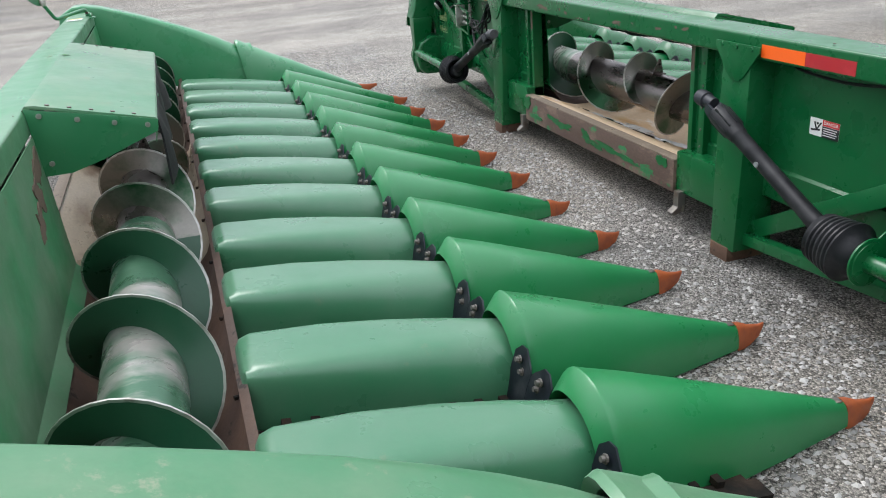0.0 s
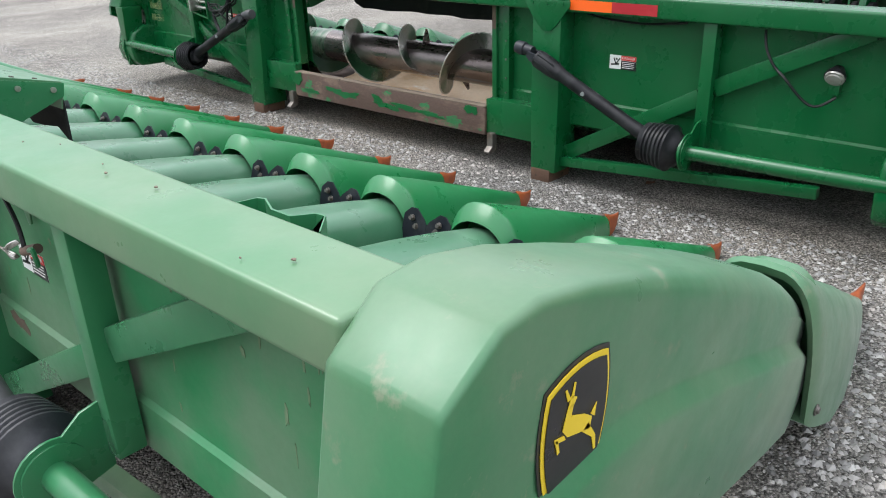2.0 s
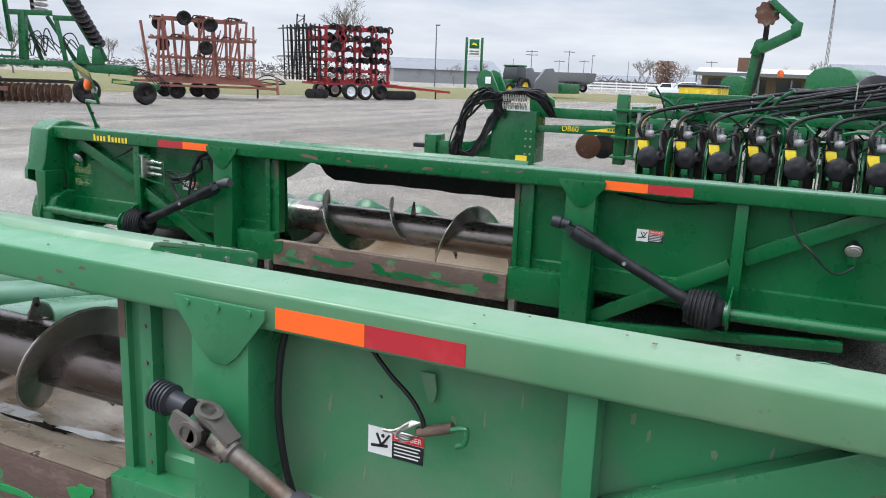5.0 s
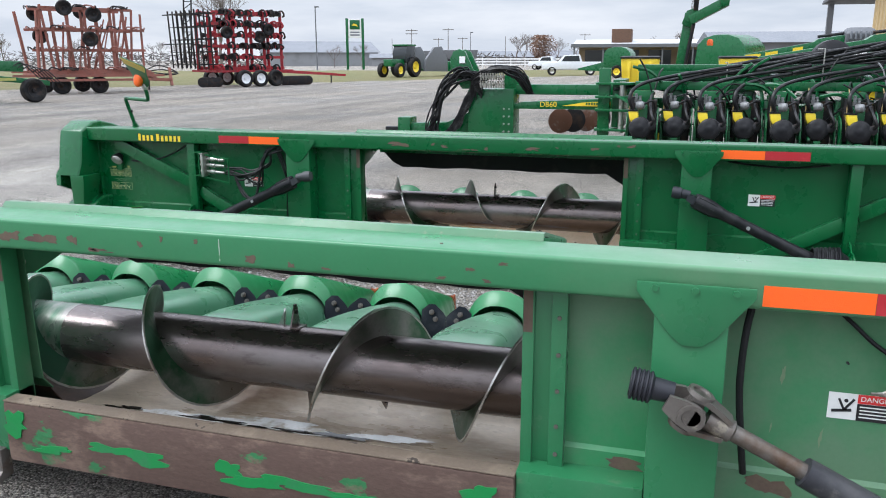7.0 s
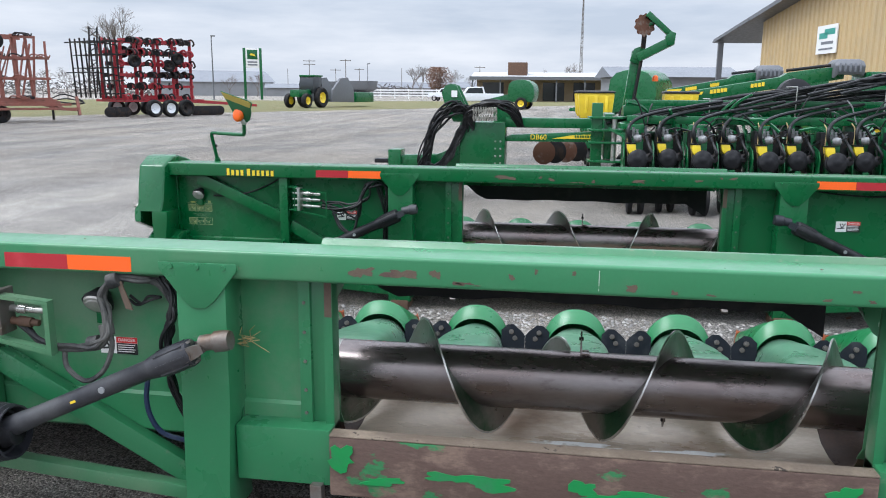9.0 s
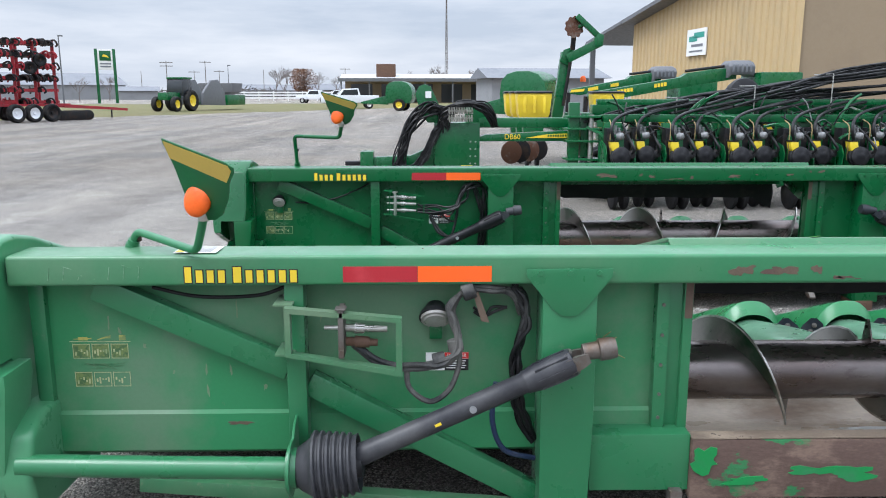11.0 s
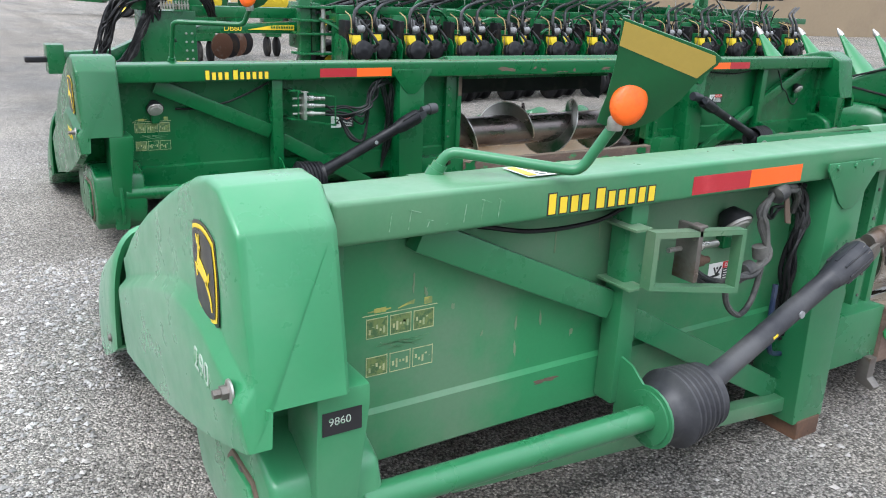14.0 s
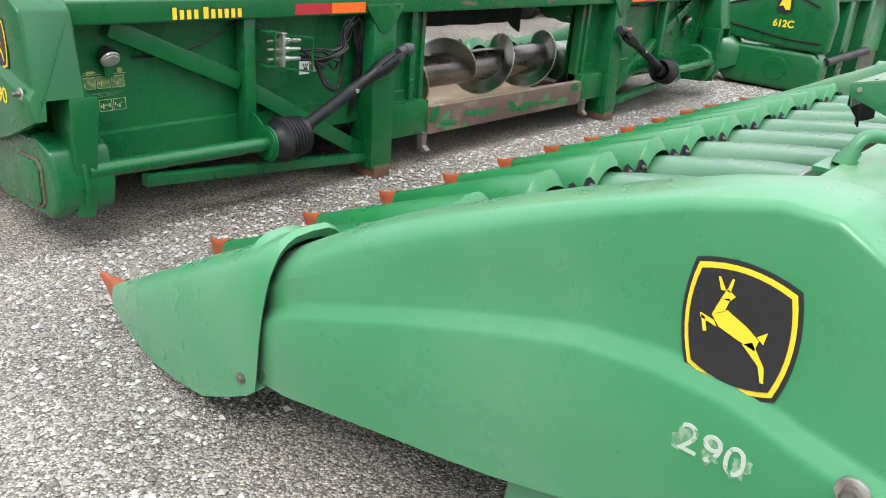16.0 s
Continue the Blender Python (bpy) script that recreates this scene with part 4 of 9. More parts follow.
def danger_sign(head, y_left, y_right, z0, z1):
    """Safety decal: pictogram, red heading with its word, and lines of small print. y_left is its left edge seen from behind."""
    x = 0.1088
    s = Shape()
    s.box(x, x + 0.001, y_right, y_left, z0, z1)
    d = part("safety_decal", s, WHITE, head, "white, red and black safety decal", smooth=0)
    w = y_left - y_right
    h = z1 - z0
    ym = y_left - 0.44 * w
    q = Shape()
    q.box(x - 0.0012, x, y_right, ym, z1 - 0.34 * h, z1)
    part("decal_heading", q, RED_PRINT, d, smooth=0)
    q = Shape()
    q.box(x - 0.0012, x, y_right, ym, z0, z1 - 0.36 * h)
    part("decal_field", q, BLACK_DECAL, d, smooth=0)
    q = Shape()
    for k in range(4):
        zz = z1 - h * (0.44 + 0.13 * k)
        q.box(x - 0.002, x - 0.0013, y_right + 0.06 * w + 0.03 * w * (k % 2), ym - 0.04 * w, zz - 0.045 * h, zz)
    part("decal_lines", q, WHITE, d, smooth=0)
    q = Shape()
    q.beam((x - 0.001, y_left - 0.06 * w, z0 + 0.30 * h), (x - 0.001, ym + 0.08 * w, z0 + 0.38 * h), 0.002, 0.10 * h)
    q.beam((x - 0.001, ym + 0.20 * w, z0 + 0.35 * h), (x - 0.001, ym + 0.05 * w, z0 + 0.80 * h), 0.002, 0.08 * h)
    q.beam((x - 0.001, ym + 0.20 * w, z0 + 0.40 * h), (x - 0.001, ym + 0.28 * w, z0 + 0.78 * h), 0.002, 0.08 * h)
    q.lathe([(0, 0.07 * h), (0.001, 0.07 * h)], (x - 0.001, ym + 0.17 * w, z0 + 0.72 * h), (1, 0, 0), 10)
    part("decal_pictogram", q, BLACK_DECAL, d, smooth=0)
    letters("decal_word", "DANGER", 0.26 * h, WHITE, Matrix.Translation((x - 0.0018, (y_right + ym) / 2, z1 - 0.17 * h)) @ Matrix.Rotation(radians(-90), 4, "Z") @ Matrix.Rotation(radians(90), 4, "X"), d, 0.0003)


def auger(head, c, runs):
    """Cross auger: tube, two opposed runs of flighting and the middle paddles."""
    ax, az, r, R = 0.46, 0.44, 0.110, 0.205
    for lo, hi, mat in ((-2.9, c - 0.95, TUBE_GREEN), (c - 0.95, c + 0.92, STEEL), (c + 0.92, 2.9, TUBE_GREEN)):
        s = Shape()
        s.lathe([(lo, r), (lerp(lo, hi, 0.5), r), (hi, r)], (ax, 0, az), (0, 1, 0), 40)
        part("auger_tube", s, mat, head, "worn dark steel auger tube" if mat is STEEL else "green auger tube with bare steel band")
    pitch, n = 0.53, 32
    for hand, lo, hi, top in runs:
        mid = lo if hand < 0 else hi
        cut = c + 0.92 if hand < 0 else c - 0.95
        for a0, a1, mat in ((lo, cut, FLIGHT if hand < 0 else FLIGHT_GREEN), (cut, hi, FLIGHT_GREEN if hand < 0 else FLIGHT)):
            steps = int((a1 - a0) / pitch * n)
            rings, edge = [], []
            for k in range(steps + 1):
                y = a0 + (a1 - a0) * k / steps
                a = hand * 2 * math.pi * (y - top) / pitch + math.pi / 2
                ca, sa = math.cos(a), math.sin(a)
                grow = min(1.0, abs(y - mid) / 0.10)
                RR = lerp(r + 0.01, R, grow ** 0.6)
                rings.append([(ax + ca * rr, y + dy, az + sa * rr) for rr, dy in ((r - 0.004, -0.003), (RR, -0.002), (RR, 0.002), (r - 0.004, 0.003))])
                edge.append([(ax + ca * rr, y + dy, az + sa * rr) for rr, dy in ((RR - 0.006, -0.0032), (RR + 0.0015, -0.0032), (RR + 0.0015, 0.0032), (RR - 0.006, 0.0032))])
            s = Shape()
            s.loft(rings, closed=True)
            fl = part("auger_flight", s, mat, head, "polished steel auger flighting" if mat is FLIGHT else "dark green auger flighting with bare rim")
            s = Shape()
            s.loft(edge, closed=True)
            part("worn_rim", s, BARE, fl)
    for y, a, k in ((0.030, 1.45, 1), (-0.28, -1.2, -1)):
        s = Shape()
        m = Matrix.Translation((ax, y, az)) @ Matrix.Rotation(-a + math.pi / 2, 4, "Y")
        s.prism([(-0.034, r - 0.006), (0.034, r - 0.006), (0.030, r + 0.012), (0.008, r + 0.078), (-0.008, r + 0.078), (-0.030, r + 0.012)], "y", -0.003, 0.003, m)
        s.box(-0.034, 0.034, -0.03 if k > 0 else 0.0, 0.0 if k > 0 else 0.03, r - 0.004, r + 0.003, m)
        pad = part("auger_paddle", s, STEEL, head, bevel=0.001)
        q = Shape()
        q.lathe([(-0.008, 0.007), (0.008, 0.007)], m @ Vector((0, 0, r + 0.05)), (0, 1, 0), 8)
        part("bolt", q, DECK, pad)


def warning_lamp(head, path, top_a, top_b, middle, green):
    """Bent tube arm on the beam with a leaning warning panel and an amber lamp; all points are in the world."""
    to_head = head.matrix_world.inverted()
    P = [to_head @ Vector(p) for p in path]
    A, B, C = to_head @ Vector(top_a), to_head @ Vector(top_b), to_head @ Vector(middle)
    # tube with rounded elbows
    pts = [P[0]]
    for a, b, d in zip(P, P[1:], P[2:]):
        u, w = (a - b).normalized(), (d - b).normalized()
        q = min(0.028, (a - b).length * 0.45, (d - b).length * 0.45)
        for k in range(5):
            f = k / 4
            pts.append((b + u * q) * (1 - f) ** 2 + b * 2 * f * (1 - f) + (b + w * q) * f * f)
    pts.append(P[-1])
    s = Shape()
    s.tube(pts, 0.0125, 12)
    arm = part("lamp_arm", s, green, head, "bent green tube arm")
    s = Shape()
    s.lathe([(-0.004, 0.022), (0.016, 0.022), (0.016, 0.018), (0.032, 0.018)], P[0], P[1] - P[0], 16)
    s.box(P[0].x - 0.05, P[0].x + 0.04, P[0].y - 0.05, P[0].y + 0.05, P[0].z - 0.010, P[0].z - 0.002)
    part("arm_base", s, green, arm)
    s = Shape()
    q = P[0].lerp(P[1], 0.55)
    s.lathe([(-0.022, 0.006), (0.0, 0.006), (0.0, 0.010), (0.008, 0.010)], q + Vector((0, -0.012, 0)), (0, -1, 0.25), 8)
    part("clamp_bolt", s, IRON, arm)
    side, down = B - A, C - A
    out = side.cross(down).normalized()
    if out.x > 0:
        out = -out

    def plate(outline, lo, hi):
        q = Shape()
        n = len(outline)
        vs = [A + side * a + down * b + out * h for h in (lo, hi) for a, b in outline]
        q.add(vs, [tuple(reversed(range(n))), tuple(range(n, 2 * n))] + [(i, (i + 1) % n, (i + 1) % n + n, i + n) for i in range(n)])
        return q
    edge = [(0.0, 0.0), (0.92, -0.02), (1.0, 0.02), (0.96, 0.12), (0.757, 0.39), (0.587, 0.70), (0.30, 1.10), (0.086, 1.30), (-0.15, 1.42), (-0.348, 1.41), (-0.30, 1.25), (-0.224, 1.03), (-0.084, 0.48), (-0.02, 0.06)]
    panel = part("warning_panel", plate(edge, -0.004, 0.0), GREEN_DARK, arm, "green warning panel with ochre band", bevel=0.001)
    part("warning_band", plate([(0.01, 0.03), (0.93, 0.02), (0.94, 0.10), (0.74, 0.37), (-0.055, 0.33)], 0.0005, 0.0015), GOLD, panel, smooth=0)
    # oval lens, domed towards the rear
    face = Vector((-0.93, 0.30, 0.12)).normalized()
    ax = face.cross(Vector((0, 0, 1))).normalized()
    ay = ax.cross(face)
    ax, ay = ax * 0.94 + ay * 0.34, ay * 0.94 - ax * 0.34
    rings = []
    for d, k in ((-0.006, 0.92), (0.006, 1.0), (0.013, 0.97), (0.021, 0.82), (0.026, 0.5), (0.028, 0.06)):
        rings.append([C + face * d + ax * (0.041 * k * math.cos(2 * math.pi * i / 28)) + ay * (0.050 * k * math.sin(2 * math.pi * i / 28)) for i in range(28)])
    s = Shape()
    s.loft(rings)
    part("amber_lens", s, ORANGE_LENS, arm, "orange amber lens")
    s = Shape()
    s.lathe([(0.0, 0.017), (0.03, 0.024), (0.045, 0.018)], P[-1] - Vector((0, 0, 0.012)), (0, 0, 1), 14)
    part("lamp_socket", s, BARE, arm)


def lamp(head, y, z, mat_body, m=1.0, lift=0.75):
    s = Shape()
    s.lathe([(0.05, 0.022 * m), (0.03, 0.032 * m), (0.012, 0.042 * m), (0.0, 0.044 * m)], (0.062, y, z), (1, 0, lift), 22)
    body = part("work_lamp", s, mat_body, head, "round work lamp with hazy lens")
    s = Shape()
    s.lathe([(0.0, 0.040 * m), (-0.008, 0.038 * m), (-0.009, 0.031 * m), (-0.013, 0.028 * m), (-0.016, 0.008)], (0.062, y, z), (1, 0, lift), 22)
    part("lamp_lens", s, LENS, body)
    s = Shape()
    s.box(0.08, 0.112, y - 0.02, y + 0.02, z - 0.075, z - 0.02)
    part("lamp_mount", s, GREEN_NEW, body, bevel=0.003)


def corn_head(x0, old):
    """A twelve-row corn head standing on the ground; old: faded and dusty, else fresher paint."""
    if old:
        head = thing("corn_head", "faded green twelve-row corn head resting on gravel", "corn head", "corn heads", pose(x0, YC + SET_A, 0))
    else:
        head = thing("corn_head", "bright green twelve-row corn head behind the faded one", "corn head", "corn heads", pose(x0, YC + SET_B, 0))
    green = GREEN_OLD if old else GREEN_NEW
    plastic = GREEN_PLASTIC if old else GREEN_NEW
    sheet = GREEN_PANEL if old else GREEN_NEW
    c = 0.0                                          # middle of the feeder opening
    south = -0.838                                   # its south edge from there

    s = Shape()
    s.box(0.0, 0.165, -2.955, 2.955, 0.885, 0.978)
    beam = part("top_beam", s, GREEN_BEAM if old else green, head, bevel=0.012, segs=3)
    # worn bare patches on the beam above the opening
    rnd = random.Random(5 if old else 9)
    spots = [(0.72, 0.926, 0.075, 0.040), (0.60, 0.925, 0.11, 0.036), (0.49, 0.930, 0.035, 0.032), (0.40, 0.905, 0.05, 0.010)] if old else [(0.55, 0.925, 0.16, 0.030), (0.25, 0.918, 0.05, 0.02), (-0.30, 0.92, 0.10, 0.02)]
    spots += [(c + rnd.uniform(-1.0, 0.45), rnd.choice((0.897, 0.902, 0.912, 0.93, 0.95)), rnd.uniform(0.015, 0.055), rnd.uniform(0.006, 0.022)) for k in range(13)]
    for y, z, w, h in spots:
        q = Shape()
        q.prism([(yy, max(0.8985, min(0.969, zz))) for yy, zz in ragged(rnd, y, z, w, h)], "x", -0.0008, 0.0)
        part("worn_paint", q, RUST_PATCH, beam, smooth=0)
    if old:
        q = Shape()
        q.box(-0.0009, 0.0, -0.0015, 0.001, 0.900, 0.962)
        part("chalk_line", q, WHITE_WORN, beam, "thin white line", smooth=0)
        for k, (w, h) in enumerate(((0.006, 0.040), (0.030, 0.042), (0.014, 0.016), (0.005, 0.004), (0.010, 0.040), (0.026, 0.046), (0.016, 0.044))):
            y = 2.83 - 0.045 * k
            q = Shape()
            q.beam((-0.0006, y, 0.905), (-0.0006, y - 0.006, 0.905 + h), 0.0012, 0.0018, up=(0, 1, 0))
            if w > 0.01:
                q.beam((-0.0006, y, 0.905 + h), (-0.0006, y - w, 0.905 + h * 0.8), 0.0012, 0.0018)
            part("chalk_mark", q, CHALK, beam, "faint scratched white mark", smooth=0)

    for sign in (-1, 1):
        e0, e1 = (0.842, 2.95) if sign > 0 else (-2.97, -0.840)
        s = Shape()
        prof = [(0.112, 0.885), (0.112, 0.436), (0.100, 0.428), (0.100, 0.312), (0.115, 0.300), (0.26, 0.235), (0.26, 0.228), (0.11, 0.292), (0.094, 0.306), (0.094, 0.432), (0.106, 0.442), (0.106, 0.885)]
        s.prism([(x + 0.004, z) for x, z in prof], "y", e0, e1)
        part("rear_panel", s, sheet, head, "dusty green rear panel" if old else "", smooth=30)
        # post, gusset and foot
        p0, p1 = (c + sign * 1.165, c + sign * 1.333)
        s = Shape()
        s.loft([[(-0.012, p0, 0.90), (-0.012, p1, 0.90), (0.11, p1, 0.90), (0.11, p0, 0.90)], [(-0.018, p0, 0.45), (-0.018, p1, 0.45), (0.13, p1, 0.45), (0.13, p0, 0.45)],
                [(-0.030, p0 + sign * 0.015, 0.06), (-0.030, p1, 0.06), (0.17, p1, 0.06), (0.17, p0 + sign * 0.015, 0.06)]])
        post = part("post", s, green, head, bevel=0.006)
        s = Shape()
        s.box(-0.035, 0.16, min(p0, p1) + 0.03, max(p0, p1) - 0.02, 0.0, 0.07)
        part("foot", s, RUST, post, bevel=0.006)
        s = Shape()
        g0, g1 = c + sign * 1.122, c + sign * 1.385
        s.prism([(g0, 0.938), (g1, 0.938), (g1, 0.915), (lerp(g0, g1, 0.70), 0.815), (lerp(g0, g1, 0.58), 0.79), (lerp(g0, g1, 0.42), 0.79), (lerp(g0, g1, 0.30), 0.815), (g0, 0.915)], "x", -0.020, -0.013)
        gus = part("gusset", s, green, post, bevel=0.0015)
        bolts([(-0.019, lerp(g0, g1, t), 0.925) for t in (0.16, 0.5, 0.84)], [(0, 0.009), (0.006, 0.008)], (-1, 0, 0), green, gus)
        # channel at the opening's edge
        o = c + (0.840 if sign > 0 else south)
        s = Shape()
        lo, hi = sorted((o, o + sign * 0.115))
        s.prism([(0.070, o), (0.070, o + sign * 0.03), (0.090, o + sign * 0.03), (0.090, o + sign * 0.075), (0.070, o + sign * 0.075), (0.070, o + sign * 0.115), (0.135, o + sign * 0.115), (0.135, o)], "z", 0.32, 0.884)
        chan = part("opening_channel", s, green, head, bevel=0.002)
        bolts([(0.070, o + sign * 0.095, z) for z in (0.42, 0.50, 0.60, 0.70, 0.80)], [(0, 0.006), (0.004, 0.006)], (-1, 0, 0), CAST, chan)
        s = Shape()
        s.box(0.0685, 0.070, min(o + sign * 0.002, o + sign * 0.026), max(o + sign * 0.002, o + sign * 0.026), 0.755, 0.875)
        part("worn_edge", s, RUST_PATCH, chan, smooth=0)
        s = Shape()
        lo, hi = sorted((o, p0))
        s.box(0.015, 0.138, lo, hi, 0.19, 0.385)
        part("lower_rail", s, green, head, bevel=0.006)
        s = Shape()
        s.prism([(-0.012, 0.20), (0.03, 0.20), (0.03, 0.10), (-0.035, 0.085), (-0.045, 0.10), (-0.012, 0.125)], "y", o + sign * 0.045 - 0.02, o + sign * 0.045 + 0.02)
        part("hook", s, CAST, head, bevel=0.003)
        # strut, brace and lower tie
        st = sign * (2.097 if old else 2.08)
        s = Shape()
        s.box(0.022, 0.09, st - 0.03, st + 0.03, 0.32, 0.886)
        part("strut", s, green, head, bevel=0.005)
        for a, b in (((c + sign * 2.72, 0.868 if sign > 0 else 0.902), (st + sign * 0.03, 0.598)), ((st - sign * 0.03, 0.550), (p1, 0.150))):
            s = Shape()
            s.beam((0.078, a[0], a[1]), (0.078, b[0], b[1]), 0.05, 0.078, up=(0, 0, 1))
            part("brace", s, green, head, bevel=0.006)
        s = Shape()
        s.beam((0.04, p1 - sign * 0.01, 0.115), (0.06, c + sign * 2.62, 0.215), 0.05, 0.05)
        part("lower_tie", s, GREEN_DUSTY_PALED if old else green, head, bevel=0.006)
        s = Shape()
        s.box(0.085, 0.16, min(sign * 2.89, sign * 2.935), max(sign * 2.89, sign * 2.935), 0.30, 0.884)
        part("end_plate", s, green, head, bevel=0.004)
        had = set(head.children)
        hood, leg = end_hood(head, sign, (GREEN_DUSTY_PALED if sign < 0 else GREEN_HOOD) if old else plastic, old)
        dx, dy, dz, low = {(True, 1): (-0.060, 0.040, 0.020, 0.022), (True, -1): (-0.010, -0.017, 0.0, -0.010), (False, 1): (-0.02, -0.028, 0.010, -0.030), (False, -1): (-0.03, -0.005, 0.010, -0.005)}[(old, sign)]
        for ob in set(head.children) - had:
            shell = ob.name.startswith(("end_hood", "end_snout"))
            ob.location.y += dy if shell else low
            ob.location.x += dx if shell else 0.0
            ob.location.z += dz if shell else 0.0
        if old and sign > 0:
            s = Shape()
            s.box(-0.1215, -0.1190, 2.925, 3.008, 0.552, 0.602)
            plate = part("tag_plate", s, BLACK_DECAL, leg, "black tag with handwritten number", smooth=0)
            letters("tag_number", "9860", 0.024, WHITE_WORN, Matrix.Translation((-0.1222, 2.972, 0.580)) @ Matrix.Rotation(radians(-90), 4, "Z") @ Matrix.Rotation(radians(90), 4, "X"), plate, 0.0003)
        drive_shaft(head, sign, c, old and sign < 0, green, BLACK_DUSTY if old else BLACK)

    # crumbs of dirt and chaff on the beam
    rnd = random.Random(61 if old else 62)
    for k in range(12 if old else 6):
        s = Shape()
        y, x, r = rnd.uniform(-2.85, 2.0) if k % 2 else rnd.uniform(-2.8, -1.6), rnd.uniform(0.02, 0.15), rnd.uniform(0.0012, 0.004)
        s.prism([(x + r * rnd.uniform(0.5, 1.3) * math.cos(a), y + 1.6 * r * rnd.uniform(0.5, 1.3) * math.sin(a)) for a in [2 * math.pi * i / 7 for i in range(7)]], "z", 0.9818, 0.9832 + 0.2 * r)
        part("dirt_crumb", s, MUD, beam, smooth=0)
    # reflective tape on the beam's rear face
    ny, sy, tz = (1.942, -1.400, 0.895) if old else (1.837, -1.373, 0.897)
    for y0, y1, mat in ((ny, ny - 0.226, RED_TAPE), (ny - 0.227, ny - 0.452, ORANGE_TAPE), (sy, sy - 0.230, ORANGE_TAPE), (sy - 0.231, sy - 0.462, RED_TAPE)):
        s = Shape()
        s.box(-0.0012, 0.0, min(y0, y1), max(y0, y1), tz, tz + 0.049)
        part("reflective_tape", s, mat, beam, smooth=0)
    # maker's name as plain yellow bars with dark edges
    y = 2.419 if old else 2.475
    for k in range(10):
        h = 0.048 if k in (0, 4) else 0.038
        w = 0.020 if k != 4 else 0.024
        if k == 4:
            y -= 0.012
        s = Shape()
        s.box(-0.0010, 0.0, y - w - 0.0035, y + 0.0035, 0.891 + 0.002, 0.891 + h + 0.008)
        bar = part("name_bar", s, BLACK_DECAL, beam, smooth=0)
        s = Shape()
        s.box(-0.0020, -0.0009, y - w, y, 0.896, 0.896 + h)
        part("name_bar_face", s, YELLOW, bar, smooth=0)
        y -= w + 0.0135
    if old:
        s = Shape()
        s.box(0.03, 0.13, 2.33, 2.46, 0.9815, 0.9828)
        lab = part("instruction_label", s, WHITE, beam, "white printed label on the beam", smooth=0)
        s = Shape()
        for k in range(6):
            s.box(0.04 + 0.015 * k, 0.046 + 0.015 * k, 2.345, 2.42, 0.9829, 0.9834)
        part("label_lines", s, BLACK_DECAL, lab, smooth=0)
        s = Shape()
        s.box(0.035, 0.125, 2.43, 2.455, 0.9829, 0.9834)
        part("label_band", s, YELLOW, lab, smooth=0)

    # opening: sill, trough, auger
    s = Shape()
    top = 0.3705 if old else 0.3365
    s.box(0.0, 0.055, c + south, c + 0.840, 0.165 if old else 0.178, top)
    sill = part("sill", s, RUST_GREEN, head, "rusted sill with flakes of green paint", bevel=0.008)
    rnd = random.Random(71 if old else 72)
    for k, (y, z, w, h) in enumerate(((0.42, 0.262, 0.11, 0.020), (0.30, 0.250, 0.10, 0.026), (0.02, 0.262, 0.05, 0.030), (-0.06, 0.232, 0.12, 0.020), (-0.22, 0.245, 0.16, 0.018), (-0.42, 0.236, 0.12, 0.016), (-0.74, 0.310, 0.05, 0.030), (0.80, 0.300, 0.06, 0.040), (0.66, 0.230, 0.08, 0.014))):
        s = Shape()
        s.prism(ragged(rnd, c + y, z, 1.9 * w, 2.2 * h, 20), "x", -0.0010 - 0.0004 * k, 0.0)
        part("paint_flake", s, GREEN_DARK if not old else GREEN_FLAKE, sill, "flake of bright green paint", smooth=0)
    s = Shape()
    s.box(0.002, 0.060, c + south, c + 0.840, top + 0.0005, top + 0.0055)
    part("sill_lip", s, MUD, head, "mud-caked sill edge", bevel=0.002)
    s = Shape()
    prof = [(0.056, top - 0.0015), *(((0.12, 0.328), (0.20, 0.272), (0.28, 0.238)) if old else ((0.12, 0.322), (0.20, 0.295), (0.28, 0.250))), (0.37, 0.221), (0.46, 0.216), (0.55, 0.226), (0.62, 0.262), (0.67, 0.318), (0.695, 0.375)]
    low = [(x + 0.004, z - 0.012) for x, z in reversed(prof)]
    s.prism(prof + low, "y", c + south - 0.01, c + 0.850)
    part("trough", s, TROUGH if old else TROUGH_TAN, head, "muddy steel auger trough" if old else "auger trough covered with pale tan dirt", smooth=50)
    # The trough's ends are rusty and shaded; both are in the colour.
    for lo, hi in ((-2.92, c + south - 0.012), (c + 0.852, 2.90)):
        side = [(0.215, 0.330)] + [q for q in prof if q[0] > 0.24]
        s = Shape()
        s.prism(side + [(x + 0.004, z - 0.012) for x, z in reversed(side)], "y", lo, hi)
        part("trough", s, RUST_IN_SHADE, head, "rusty auger trough darkened as in shade", smooth=50)
        s = Shape()
        s.prism([(0.168, 0.885), (0.186, 0.375), (0.225, 0.325), (0.228, 0.328), (0.190, 0.378), (0.172, 0.885)], "y", lo, hi)
        part("back_sheet", s, sheet, head, smooth=30)
        rnd = random.Random(int(lo * 10) + 50)
        for k in range(3 if old else 0):
            y = lerp(lo, hi, 0.93 - 0.05 * k if lo < 0 else 0.07 + 0.05 * k)
            z = 0.80 - 0.07 * k
            x = lerp(0.172, 0.190, (0.885 - z) / 0.507)
            q = Shape()
            q.prism(ragged(rnd, y, z, 0.16 - 0.03 * k, 0.13), "x", x - 0.002, x + 0.0035)
            part("flaked_paint", q, RUST_PATCH, head, "patch of flaked paint down to rust", smooth=0)
    s = Shape()
    s.prism([(0.688, 0.30), (0.715, 0.30), (0.715, 0.40), (0.688, 0.385)], "y", -2.9, 2.9)
    part("trough_lip", s, RUST_IN_SHADE, head, "rusty front lip darkened like the gap behind it")
